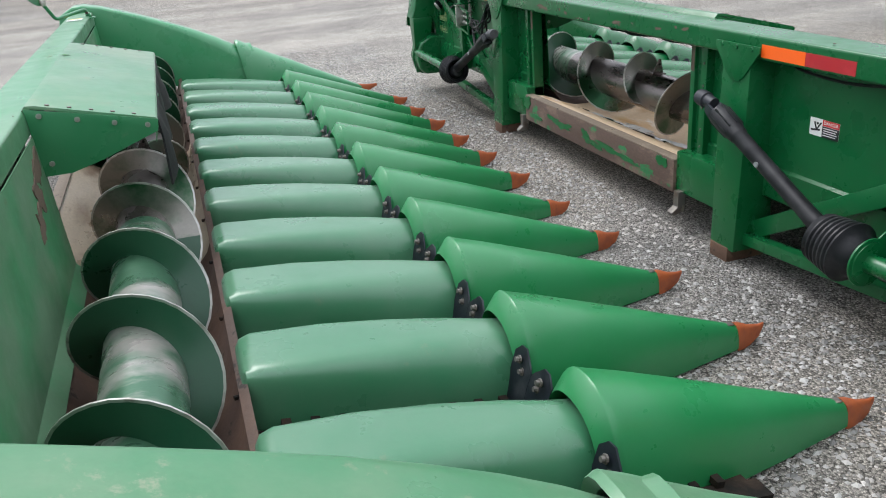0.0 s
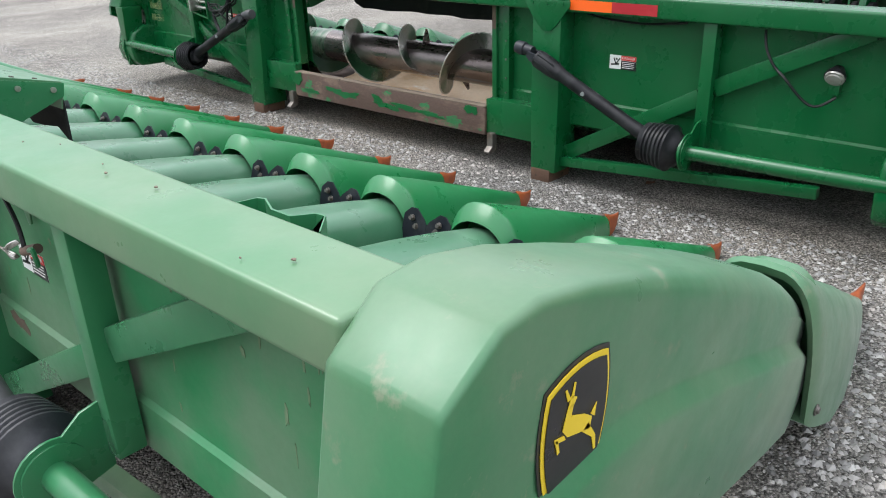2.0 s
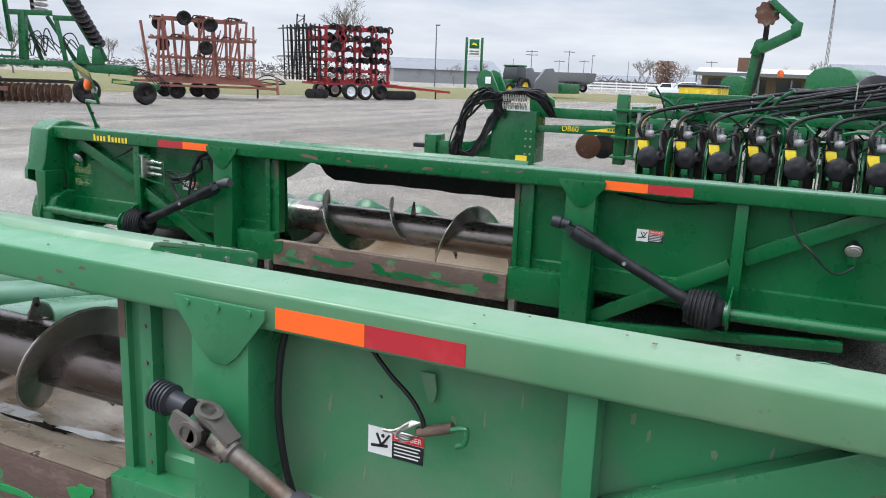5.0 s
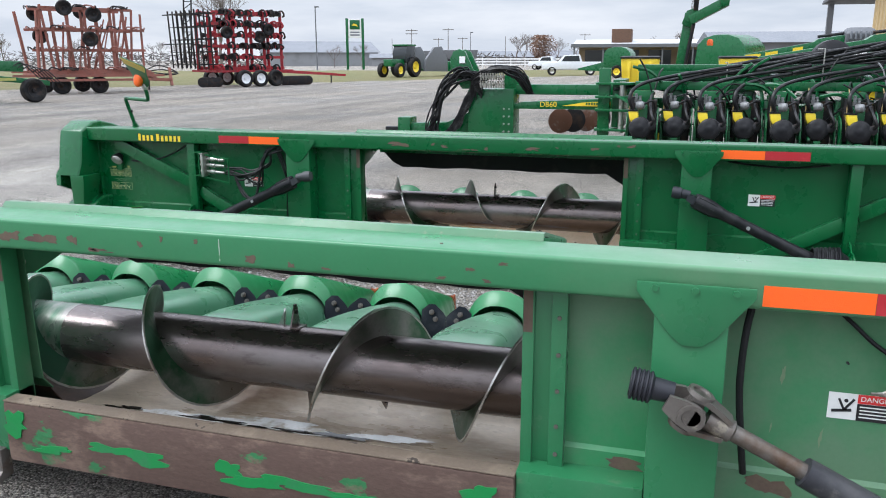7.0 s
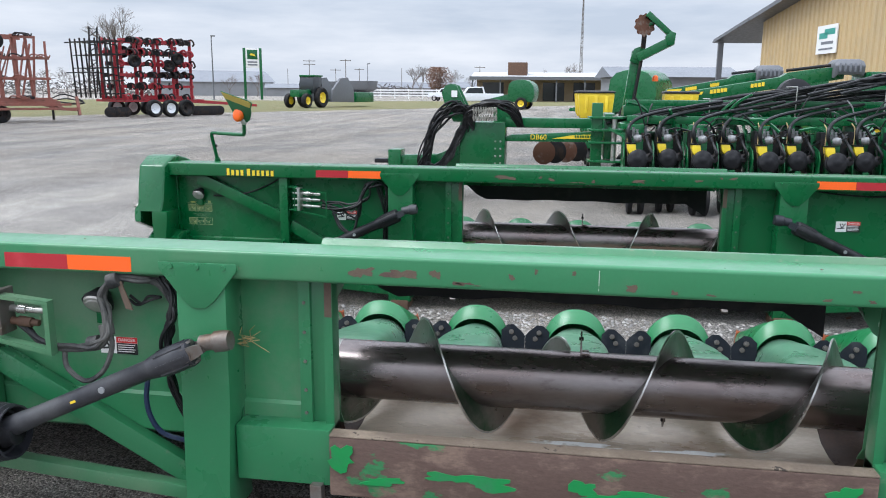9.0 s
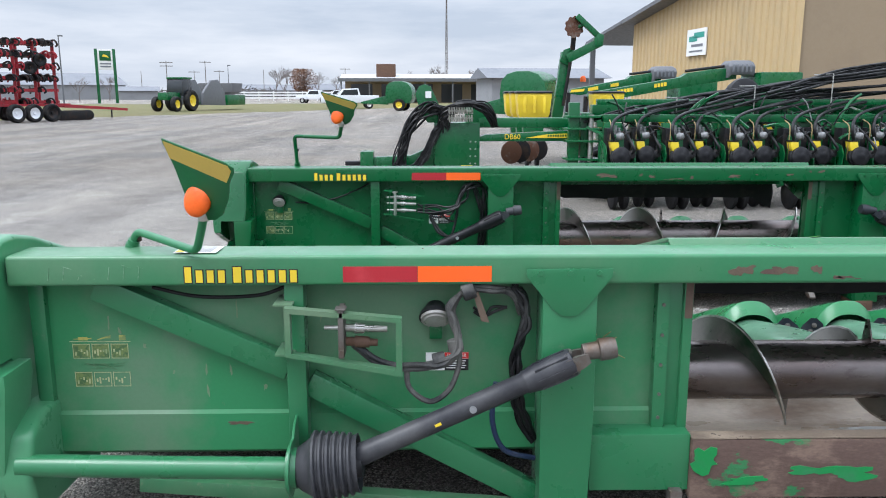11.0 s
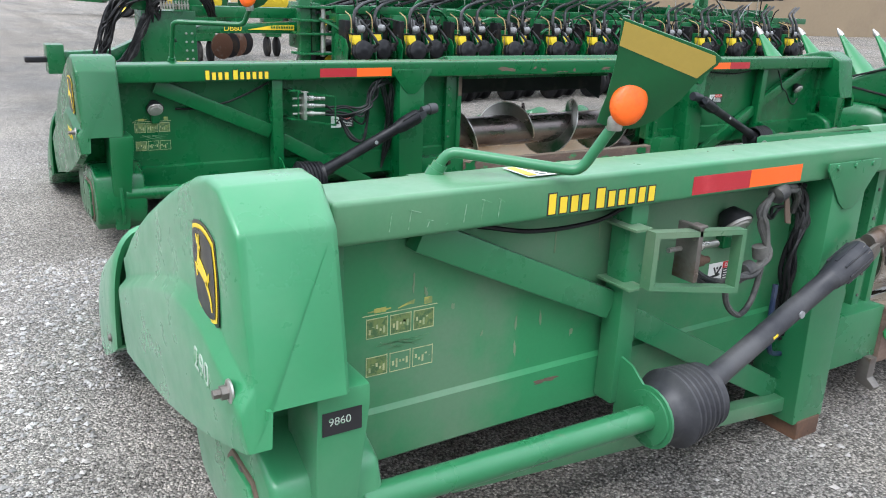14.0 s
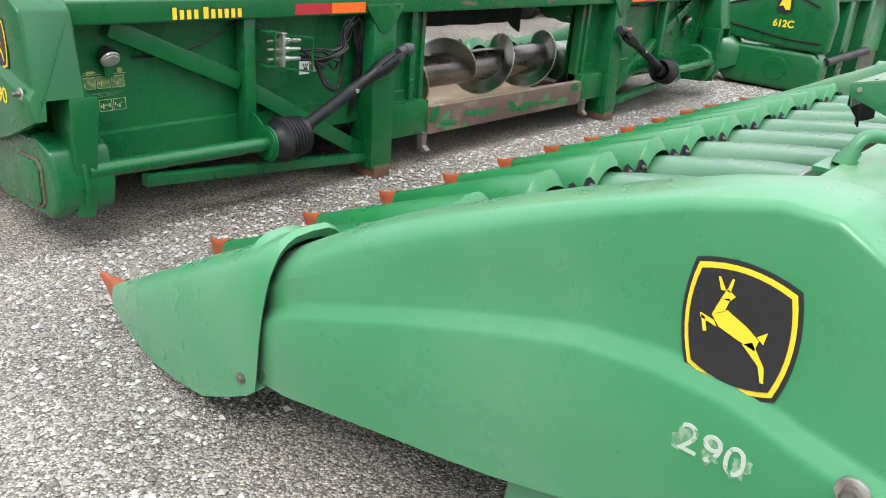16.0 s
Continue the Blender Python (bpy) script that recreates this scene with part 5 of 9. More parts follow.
    rnd = random.Random(3)
    # Pale outlines are painted reflection, the dark ones plain water.
    for cy, cx, w, h, mat in ((0.40, 0.325, 0.30, 0.060, PUDDLE_GLARE), (0.02, 0.350, 0.42, 0.085, PUDDLE_GLARE), (-0.36, 0.365, 0.28, 0.050, PUDDLE_GLARE), (0.22, 0.330, 0.26, 0.040, WATER), (-0.16, 0.335, 0.30, 0.044, WATER), (0.62, 0.32, 0.12, 0.03, WATER)):
        for k in range(2):
            q = Shape()
            pts = ragged(rnd, cy + 0.06 * k, cx - 0.012 * k, w, h * (1 - 0.4 * k), 26)
            q.add([(x, yy, 0.2365 + 0.0008 * k + (0.0006 if mat is WATER else 0.0)) for yy, x in pts], [tuple(range(26))])
            part("puddle", q, mat, head, "puddle with pale sky reflection painted in" if mat is PUDDLE_GLARE else "shallow dark puddle", smooth=0)
    auger(head, c, ((-1, 0.070, 2.86, 0.590), (1, -2.86, 0.050, -0.285)) if old else ((-1, 0.02, 2.86, 0.72), (1, -2.86, -0.02, -0.425)))

    # hood over the feeder opening and its rubber flap
    s = Shape()
    s.loft([[(0.150, yy, 0.970), (0.172, yy, 0.995), (0.20, yy, 0.993), (0.592, yy, 0.892), (0.598, yy, 0.884), (0.580, yy, 0.80), (0.576, yy, 0.80), (0.588, yy, 0.880), (0.20, yy, 0.980), (0.170, yy, 0.980)] for yy in (c - 0.871, c, c + 0.899)])
    # The faded head's paler colour paints in the sky's reflection on the sheet.
    cover = part("auger_hood", s, GREEN_DUSTY_PALED if old else green, head, "sloping green sheet hood over the auger", bevel=0.002, smooth=30)
    for yy in (c - 0.874, c + 0.899):
        s = Shape()
        s.prism([(0.165, 0.985), (0.60, 0.885), (0.592, 0.842), (0.38, 0.765), (0.27, 0.735), (0.175, 0.735)], "y", yy, yy + 0.004)
        part("hood_side", s, green, cover, bevel=0.001)
        bolts([(x, yy, z) for x, z in ((0.21, 0.955), (0.33, 0.925), (0.45, 0.895), (0.56, 0.870), (0.21, 0.78))], [(-0.006, 0.010), (0.010, 0.010)], (0, 1, 0), BARE, cover)
    for yy in (c - 0.845, c + 0.870):
        bolts([(x, yy, 0.993 - (x - 0.20) * 0.2577) for x in (0.24, 0.31, 0.38, 0.45, 0.52)], [(-0.004, 0.008), (0.004, 0.008)], (0.25, 0, 1), CAST, cover)
    bolts([(0.592, c - 0.80 + 0.2 * k, 0.848) for k in range(9)], [(-0.004, 0.009), (0.008, 0.009)], (1, 0, -0.2), green, cover)
    s = Shape()
    rows = []
    for k in range(25):
        yy = c - 0.83 + 1.70 * k / 24
        sag = 0.012 * math.sin(k * 1.3) + 0.01 * math.sin(k * 0.5 + (0 if old else 1))
        drop = {0: 0.615, 1: 0.655, 2: 0.70, 23: 0.735, 24: 0.795}.get(k, 0.70)
        rows.append([(0.600, yy, 0.872), (0.606 + sag, yy, 0.80), (0.602 + 1.8 * sag, yy, drop), (0.594 + 1.8 * sag, yy, drop), (0.598 + sag, yy, 0.80), (0.594, yy, 0.872)])
    s.loft(rows, closed=True)
    part("rubber_flap", s, RUBBER, cover, "hanging black rubber flap", smooth=60)

    # row dividers and the decks between them
    rnd = random.Random(21 if old else 22)
    for k in range(1, N_ROWS):
        divider(head, 0.032 + (k - 6) * ROW, plastic if old else GREEN_NEW, GREEN_SNOUT if old else GREEN_NEW, rnd.uniform(-0.012, 0.012))
    for k in range(N_ROWS):
        v = 0.032 + (k - 5.5) * ROW
        s = Shape()
        tilt = Matrix.Translation((0.72, v, 0.27)) @ Matrix.Rotation(radians(9.5), 4, "Y")
        for side in (-1, 1):
            s.box(0.0, 1.24, side * 0.055 - 0.035, side * 0.055 + 0.035, -0.012, 0.0, tilt)
            s.box(0.02, 1.22, side * 0.125 - 0.035, side * 0.125 + 0.035, -0.05, -0.01, tilt)
            for j in range(14):
                s.box(0.06 + j * 0.08, 0.085 + j * 0.08, side * 0.10 - 0.025, side * 0.10 + 0.025, 0.0, 0.02, tilt)
        s.box(0.0, 0.5, -0.12, 0.12, -0.14, -0.03, tilt)
        part("row_unit", s, DECK, head, "dark row unit with gathering chains")

    # cables, lamps and decals
    danger_sign(head, *((-1.580, -1.725, 0.597, 0.664) if old else (-1.545, -1.690, 0.618, 0.685)))
    danger_sign(head, *((1.692, 1.553, 0.572, 0.633) if old else (1.725, 1.580, 0.590, 0.657)))
    if not old:
        lamp(head, 2.725, 0.745, BLACK)
        lamp(head, -2.604, 0.706, BLACK)
    else:
        lamp(head, 1.66, 0.763, BLACK, 1.22, 0.9)
    s = Shape()
    s.box(0.1085, 0.1095, 2.64, 2.835, 0.676, 0.678)
    decal = part("service_decal", s, PALE_PRINT, head, "faded yellow pictogram decal", smooth=0)
    for z in (0.62, 0.525):
        for k in range(3):
            y = 2.826 - 0.061 * k
            s = Shape()
            for b in (z, z + 0.047):
                s.box(0.1085, 0.1095, y - 0.055, y, b, b + 0.0018)
            for yy in (y - 0.0018, y - 0.055):
                s.box(0.1084, 0.1094, yy, yy + 0.0018, z, z + 0.05)
            for j in range(5):
                s.box(0.1085, 0.1095, y - 0.012 - 0.009 * j, y - 0.007 - 0.009 * j, z + 0.010 + 0.006 * ((j * 3 + k) % 4), z + 0.022 + 0.005 * ((j + k) % 3))
            pic = part("pictogram", s, PALE_PRINT, decal, smooth=0)
            if z < 0.6 and k:
                continue
            s = Shape()
            s.box(0.1090, 0.1098, y - 0.053, y - 0.002, z + 0.003, z + 0.047)
            part("pictogram_field", s, DECAL_FIELD, pic, smooth=0)

    for name, outline in (("tool_icon", [(2.822, 0.684), (2.806, 0.684), (2.806, 0.681), (2.776, 0.681), (2.776, 0.684), (2.764, 0.686), (2.764, 0.689), (2.776, 0.688), (2.776, 0.692), (2.806, 0.692), (2.806, 0.687), (2.822, 0.686)]),
                          ("brush_icon", [(2.745, 0.682), (2.718, 0.688), (2.704, 0.687), (2.702, 0.697), (2.718, 0.694), (2.745, 0.684)]),
                          ("can_icon", [(2.676, 0.681), (2.655, 0.681), (2.655, 0.698), (2.676, 0.698)])):
        s = Shape()
        s.prism(outline, "x", 0.1086, 0.1096)
        part(name, s, YELLOW_FADED, decal, smooth=0)
    s = Shape()
    for k in range(9):
        s.beam((0.109, 2.79 - 0.008 * k, 0.606 - 0.002 * (k % 3)), (0.109, 2.76 - 0.010 * k, 0.592 - 0.004 * (k % 4)), 0.001, 0.0016)
    s.beam((0.109, 2.80, 0.598), (0.109, 2.66, 0.604), 0.001, 0.0018)
    s.beam((0.109, 2.775, 0.583), (0.109, 2.67, 0.596), 0.001, 0.0018)
    part("diagram", s, FAINT_PRINT, decal, "rubbed-off faint diagram", smooth=0)

    # coupler bracket by the strut: two lugs and a tilted flat-bar loop
    s = Shape()
    outer = [(2.116, 0.676), (2.116, 0.829), (1.764, 0.795), (1.764, 0.610)] if old else [(1.985, 0.668), (1.985, 0.828), (1.755, 0.795), (1.755, 0.625)]
    mid_y, mid_z = sum(p[0] for p in outer) / 4, sum(p[1] for p in outer) / 4
    bar = (0.90, 0.82) if old else (0.95, 0.90)
    inner = [(mid_y + (y - mid_y) * bar[0], mid_z + (z - mid_z) * bar[1]) for y, z in outer]
    near, deep = (-0.055, -0.022) if old else (-0.036, -0.026)
    s.loft([[(near, y, z) for y, z in outer], [(deep, y, z) for y, z in outer], [(deep, y, z) for y, z in inner], [(near, y, z) for y, z in inner], [(near, y, z) for y, z in outer]], cap0=False, cap1=False)
    br = part("coupler_bracket", s, GREEN_DUSTY_PALED if old else green, head, smooth=0)
    for z in (0.672, 0.829):
        s = Shape()
        s.box(-0.0255, 0.10, outer[0][0] - 0.02, outer[0][0] - 0.012 + 0.05, z - 0.004, z + 0.003)
        part("bracket_lug", s, GREEN_DUSTY_PALED if old else green, br, bevel=0.001)
    s = Shape()
    s.box(-0.055, 0.02, 1.938, 1.956, 0.670, 0.825)
    s.box(-0.060, -0.02, 1.930, 1.964, 0.820, 0.828)
    part("coupler_block", s, CAST if old else BARE, br, bevel=0.004)
    for z in ((0.70, 0.745, 0.785) if not old else (0.752,)):
        s = Shape()
        s.lathe([(0, 0.012), (0.03, 0.012), (0.03, 0.016), (0.06, 0.016), (0.06, 0.011), (0.13, 0.010)], (0.0, 1.94, z), (0.02, -1, -0.05), 10)
        s.lathe([(0, 0.007), (0.05, 0.007)], (0.0, 1.953, z), (0, 1, 0), 8)
        part("coupler", s, BARE, br)
    if old:
        s = Shape()
        s.lathe([(0, 0.014), (0.03, 0.014), (0.03, 0.019), (0.075, 0.017), (0.075, 0.012), (0.10, 0.011)], (0.0, 1.94, 0.708), (0.02, -1, -0.05), 10)
        part("coupler", s, RUST, br, "rusted hose coupler")
    rnd = random.Random(31 if old else 32)
    if old:
        bundles = (([(0.01, 1.923, 0.700), (0.0, 1.839, 0.642), (0.0, 1.726, 0.626), (0.0, 1.637, 0.640), (0.0, 1.590, 0.692), (0.01, 1.604, 0.764), (0.01, 1.608, 0.811), (0.02, 1.566, 0.860), (0.03, 1.486, 0.868), (0.05, 1.416, 0.842), (0.06, 1.388, 0.770)], 4, 0.012, 0.0085, HOSE_DUSTY),
                   ([(0.0, 1.752, 0.624), (-0.01, 1.743, 0.558), (-0.01, 1.680, 0.513), (0.0, 1.620, 0.547), (0.01, 1.588, 0.625), (0.01, 1.590, 0.690)], 1, 0.0, 0.009, HOSE_DUSTY),
                   ([(0.06, 1.415, 0.868), (0.05, 1.382, 0.810), (0.04, 1.376, 0.752), (0.04, 1.398, 0.680), (0.04, 1.408, 0.597), (0.05, 1.398, 0.489), (0.06, 1.375, 0.418), (0.08, 1.340, 0.350)], 8, 0.018, 0.0075, HOSE),
                   ([(0.03, 1.470, 0.560), (0.02, 1.480, 0.430), (0.03, 1.440, 0.330), (0.06, 1.338, 0.285)], 1, 0.0, 0.009, HOSE_BLUE),
                   ([(0.08, 1.440, 0.800), (0.07, 1.475, 0.790), (0.06, 1.505, 0.775), (0.06, 1.540, 0.790)], 2, 0.008, 0.005, HOSE))
        for path, count, wild, rad, mat in bundles:
            for k in range(count):
                s = Shape()
                s.tube(smooth_path([(x + rnd.uniform(-wild, wild), y + rnd.uniform(-wild, wild), min(0.872, z + rnd.uniform(-wild, wild))) for x, y, z in path], 6), rad, 7)
                part("hydraulic_hose", s, mat, head, "dust-grey hydraulic hose" if mat is HOSE_DUSTY else "")
        for y, z, r, tilt in ((1.560, 0.862, 0.026, (0.1, -1, 0.35)), (1.600, 0.690, 0.024, (0.1, 0.2, 1)), (1.650, 0.642, 0.024, (0.1, -1, 0.2))):
            s = Shape()
            s.lathe([(-0.020, r * 0.8), (-0.018, r), (0.018, r * 1.02), (0.020, r * 0.8)], (0.01, y, z), tilt, 12)
            part("hose_wrap", s, HOSE_DUSTY, head, "dusty tape wrap round hoses")
        s = Shape()
        s.prism([(1.545, 0.855), (1.530, 0.862), (1.495, 0.765), (1.520, 0.770), (1.530, 0.800)], "x", 0.0, 0.004)
        part("torn_strap", s, RUST_PATCH, head, "torn strap hanging from the hoses", smooth=0)
    for k in range(7 if not old else 0):
        j = lambda a: rnd.uniform(-a, a)
        s = Shape()
        s.tube(smooth_path([(0.01, 1.80, 0.72 + j(0.04)), (0.0 + j(0.02), 1.68, 0.70 + j(0.05)), (0.0 + j(0.03), 1.56 + j(0.03), 0.67 + j(0.06)), (0.02 + j(0.02), 1.50 + j(0.03), 0.78 + j(0.03)), (0.02, 1.47 + j(0.02), 0.845 + j(0.02)), (0.05, 1.40 + j(0.04), 0.84), (0.07, 1.36 + j(0.03), 0.62 + j(0.08)), (0.09, 1.40, 0.33)], 6), 0.0065, 7)
        part("hydraulic_hose", s, HOSE, head)
    for k in range(2 if not old else 0):
        s = Shape()
        s.tube(smooth_path([(-0.01, 1.72, 0.66), (-0.02, 1.64 + 0.02 * k, 0.55), (-0.02, 1.58, 0.53), (-0.01, 1.55, 0.62), (0.0, 1.53, 0.74), (0.02, 1.50, 0.83)], 6), 0.009, 8)
        part("hydraulic_hose", s, HOSE, head)
    runs = [[(0.05, 2.12, 0.872), (0.06, 2.22, 0.84), (0.07, 2.40, 0.835), (0.09, 2.55, 0.86)], [(0.075, -2.52, 0.868), (0.07, -2.60, 0.842), (0.065, -2.68, 0.832), (0.08, -2.77, 0.862)]]
    if not old:
        runs = [[(0.09, 2.62, 0.74), (0.07, 2.50, 0.742), (0.06, 2.35, 0.77), (0.06, 2.22, 0.82), (0.05, 2.12, 0.872)], [(0.09, -1.42, 0.872), (0.06, -1.55, 0.86), (0.06, -1.75, 0.852), (0.07, -1.95, 0.87)],
                [(0.07, -2.30, 0.87), (0.05, -2.32, 0.80), (0.05, -2.36, 0.73), (0.04, -2.41, 0.69), (0.05, -2.50, 0.60), (0.05, -2.56, 0.585), (0.07, -2.62, 0.625)]]
    for run in runs:
        s = Shape()
        s.tube(smooth_path(run, 6), 0.006, 7)
        part("lamp_cable", s, HOSE, head)
    if old:
        # torn cable and bent hinge by the south decal
        s = Shape()
        s.tube(smooth_path([(0.10, -1.575, 0.872), (0.09, -1.603, 0.849), (0.085, -1.653, 0.804), (0.08, -1.696, 0.774), (0.075, -1.725, 0.745), (0.07, -1.742, 0.715), (0.072, -1.728, 0.690)], 5), 0.0055, 7)
        part("broken_cable", s, HOSE, head)
        s = Shape()
        s.prism([(-1.716, 0.826), (-1.752, 0.828), (-1.758, 0.790), (-1.752, 0.762), (-1.738, 0.756), (-1.728, 0.790)], "x", 0.094, 0.099)
        part("hinge_plate", s, GREEN_DUSTY_PALED, head, "bent green hinge with bare metal", bevel=0.001)
        s = Shape()
        s.lathe([(-0.004, 0.008), (0.0, 0.012), (0.085, 0.012), (0.085, 0.008)], (0.072, -1.728, 0.696), (0.05, -1, 0.34), 12)
        part("hinge_barrel", s, RUST_GREEN, head)
        s = Shape()
        s.tube(smooth_path([(0.055, -1.815, 0.728), (0.05, -1.850, 0.740), (0.055, -1.846, 0.705), (0.06, -1.826, 0.690)], 4), 0.006, 7)
        part("hinge_hook", s, GREEN_OLD, head)
        for k in range(4):
            s = Shape()
            q = 0.006 * k
            s.tube(smooth_path([(0.066, -1.716 - q, 0.722), (0.050, -1.700 + q, 0.712 - q), (0.046, -1.690 + 2 * q, 0.695), (0.052, -1.700 - q, 0.676 + q), (0.060, -1.720, 0.684)], 4), 0.0028, 6)
            part("wire_end", s, BARE, head)
        s = Shape()
        s.prism(ragged(random.Random(2), -1.612, 0.740, 0.012, 0.008, 10), "x", 0.1086, 0.1098)
        part("panel_hole", s, BLACK_DECAL, head, smooth=0)
        rnd = random.Random(14)
        for y, z, w, h, x in ((-1.60, 0.872, 0.14, 0.030, 0.1), (-1.465, 0.398, 0.12, 0.055, 0.0), (-1.11, 0.405, 0.13, 0.035, 0.0), (-1.02, 0.33, 0.04, 0.03, 0.0), (-1.95, 0.39, 0.06, 0.02, 0.0), (2.30, 0.40, 0.08, 0.018, 0.0), (1.30, 0.40, 0.07, 0.02, 0.0)):
            s = Shape()
            s.prism(ragged(rnd, y, z, w, h), "x", 0.1088 if x else 0.0968, 0.11 if x else 0.098)
            part("flaked_paint", s, RUST_PATCH, head, "patch of flaked paint down to rust", smooth=0)
        for k in range(40):
            y, z = (rnd.uniform(-2.85, -2.14) if k < 18 else rnd.choice((rnd.uniform(-2.1, -1.45), rnd.uniform(1.4, 2.75)))), rnd.uniform(0.48, 0.84)
            s = Shape()
            s.prism(ragged(rnd, y, z, rnd.uniform(0.004, 0.013), rnd.uniform(0.012, 0.06), 14), "x", 0.1090, 0.11)
            part("scuff", s, SCUFF, head, smooth=0)
        s = Shape()
        s.tube(smooth_path([(0.06, -1.385, 0.875), (0.05, -1.375, 0.80), (0.045, -1.372, 0.68), (0.05, -1.385, 0.55), (0.07, -1.40, 0.44)], 6), 0.0085, 8)
        part("rubber_seal", s, RUBBER, head)
        s = Shape()
        rnd = random.Random(6)
        for k in range(9):
            p0 = Vector((0.10, 1.136 + rnd.uniform(-0.03, 0.03), 0.645 + rnd.uniform(-0.02, 0.02)))
            s.tube([p0, p0 + Vector((-0.03, rnd.uniform(-0.04, 0.04), rnd.uniform(-0.03, 0.06))), p0 + Vector((-0.04, rnd.uniform(-0.07, 0.07), rnd.uniform(-0.06, 0.09)))], 0.0014, 4)
        part("straw_tuft", s, STRAW, head, "caught wisp of straw")
        # corner bracket showing over the beam's front edge
        s = Shape()
        plan = [(0.166, -2.47), (0.222, -2.485), (0.228, -2.50), (0.204, -2.55), (0.204, -2.60), (0.238, -2.625), (0.240, -2.645), (0.19, -2.69), (0.166, -2.69)]
        s.prism(plan + [(x + 0.0045, y + 0.001) for x, y in reversed(plan)], "z", 0.80, 0.958)
        part("shield_bracket", s, green, head)
    if old:
        warning_lamp(head, [(-0.589, 6.522, 0.972), (-0.603, 6.497, 1.030), (-0.785, 6.257, 1.000), (-0.836, 6.216, 1.112)], (-0.915, 6.297, 1.338), (-0.994, 6.090, 1.269), (-0.870, 6.217, 1.164), green)
    else:
        warning_lamp(head, [(2.234, 6.445, 0.972), (2.145, 6.445, 1.183), (1.985, 6.132, 1.180), (1.935, 6.112, 1.262)], (1.845, 6.225, 1.467), (1.797, 6.001, 1.399), (1.906, 6.130, 1.317), green)
    return head


head_a = corn_head(HEAD_A, True)
head_b = corn_head(HEAD_B, False)


# ---- planter with folded wings ----
def share(ob, parent, m):
    """Another object on the same mesh, under a parent, moved by m."""
    o = bpy.data.objects.new(ob.name.split(".")[0], ob.data)
    scene.collection.objects.link(o)
    o.parent = parent
    o.matrix_local = m
    return o


def wheel(parent, c, r, w, rim, axis=(1, 0, 0), rim_share=0.55):
    """Tyre with a rim set in it."""
    s = Shape()
    h = w / 2
    s.lathe([(-h * 0.7, r * rim_share), (-h, r * 0.72), (-h, r * 0.90), (-h * 0.75, r * 0.98), (-h * 0.3, r), (h * 0.3, r), (h * 0.75, r * 0.98), (h, r * 0.90), (h, r * 0.72), (h * 0.7, r * rim_share)], c, axis, 28, cap=False)
    t = part("tyre", s, TYRE, parent)
    s = Shape()
    s.lathe([(-h * 0.72, r * rim_share), (-h * 0.45, r * rim_share * 0.85), (-h * 0.25, r * 0.2), (-h * 0.6, r * 0.14), (-h * 0.6, 0.005), (h * 0.6, 0.005), (h * 0.6, r * 0.14), (h * 0.25, r * 0.2), (h * 0.45, r * rim_share * 0.85), (h * 0.72, r * rim_share)], c, axis, 24, cap=False)
    part("rim", s, rim, t)
    return t


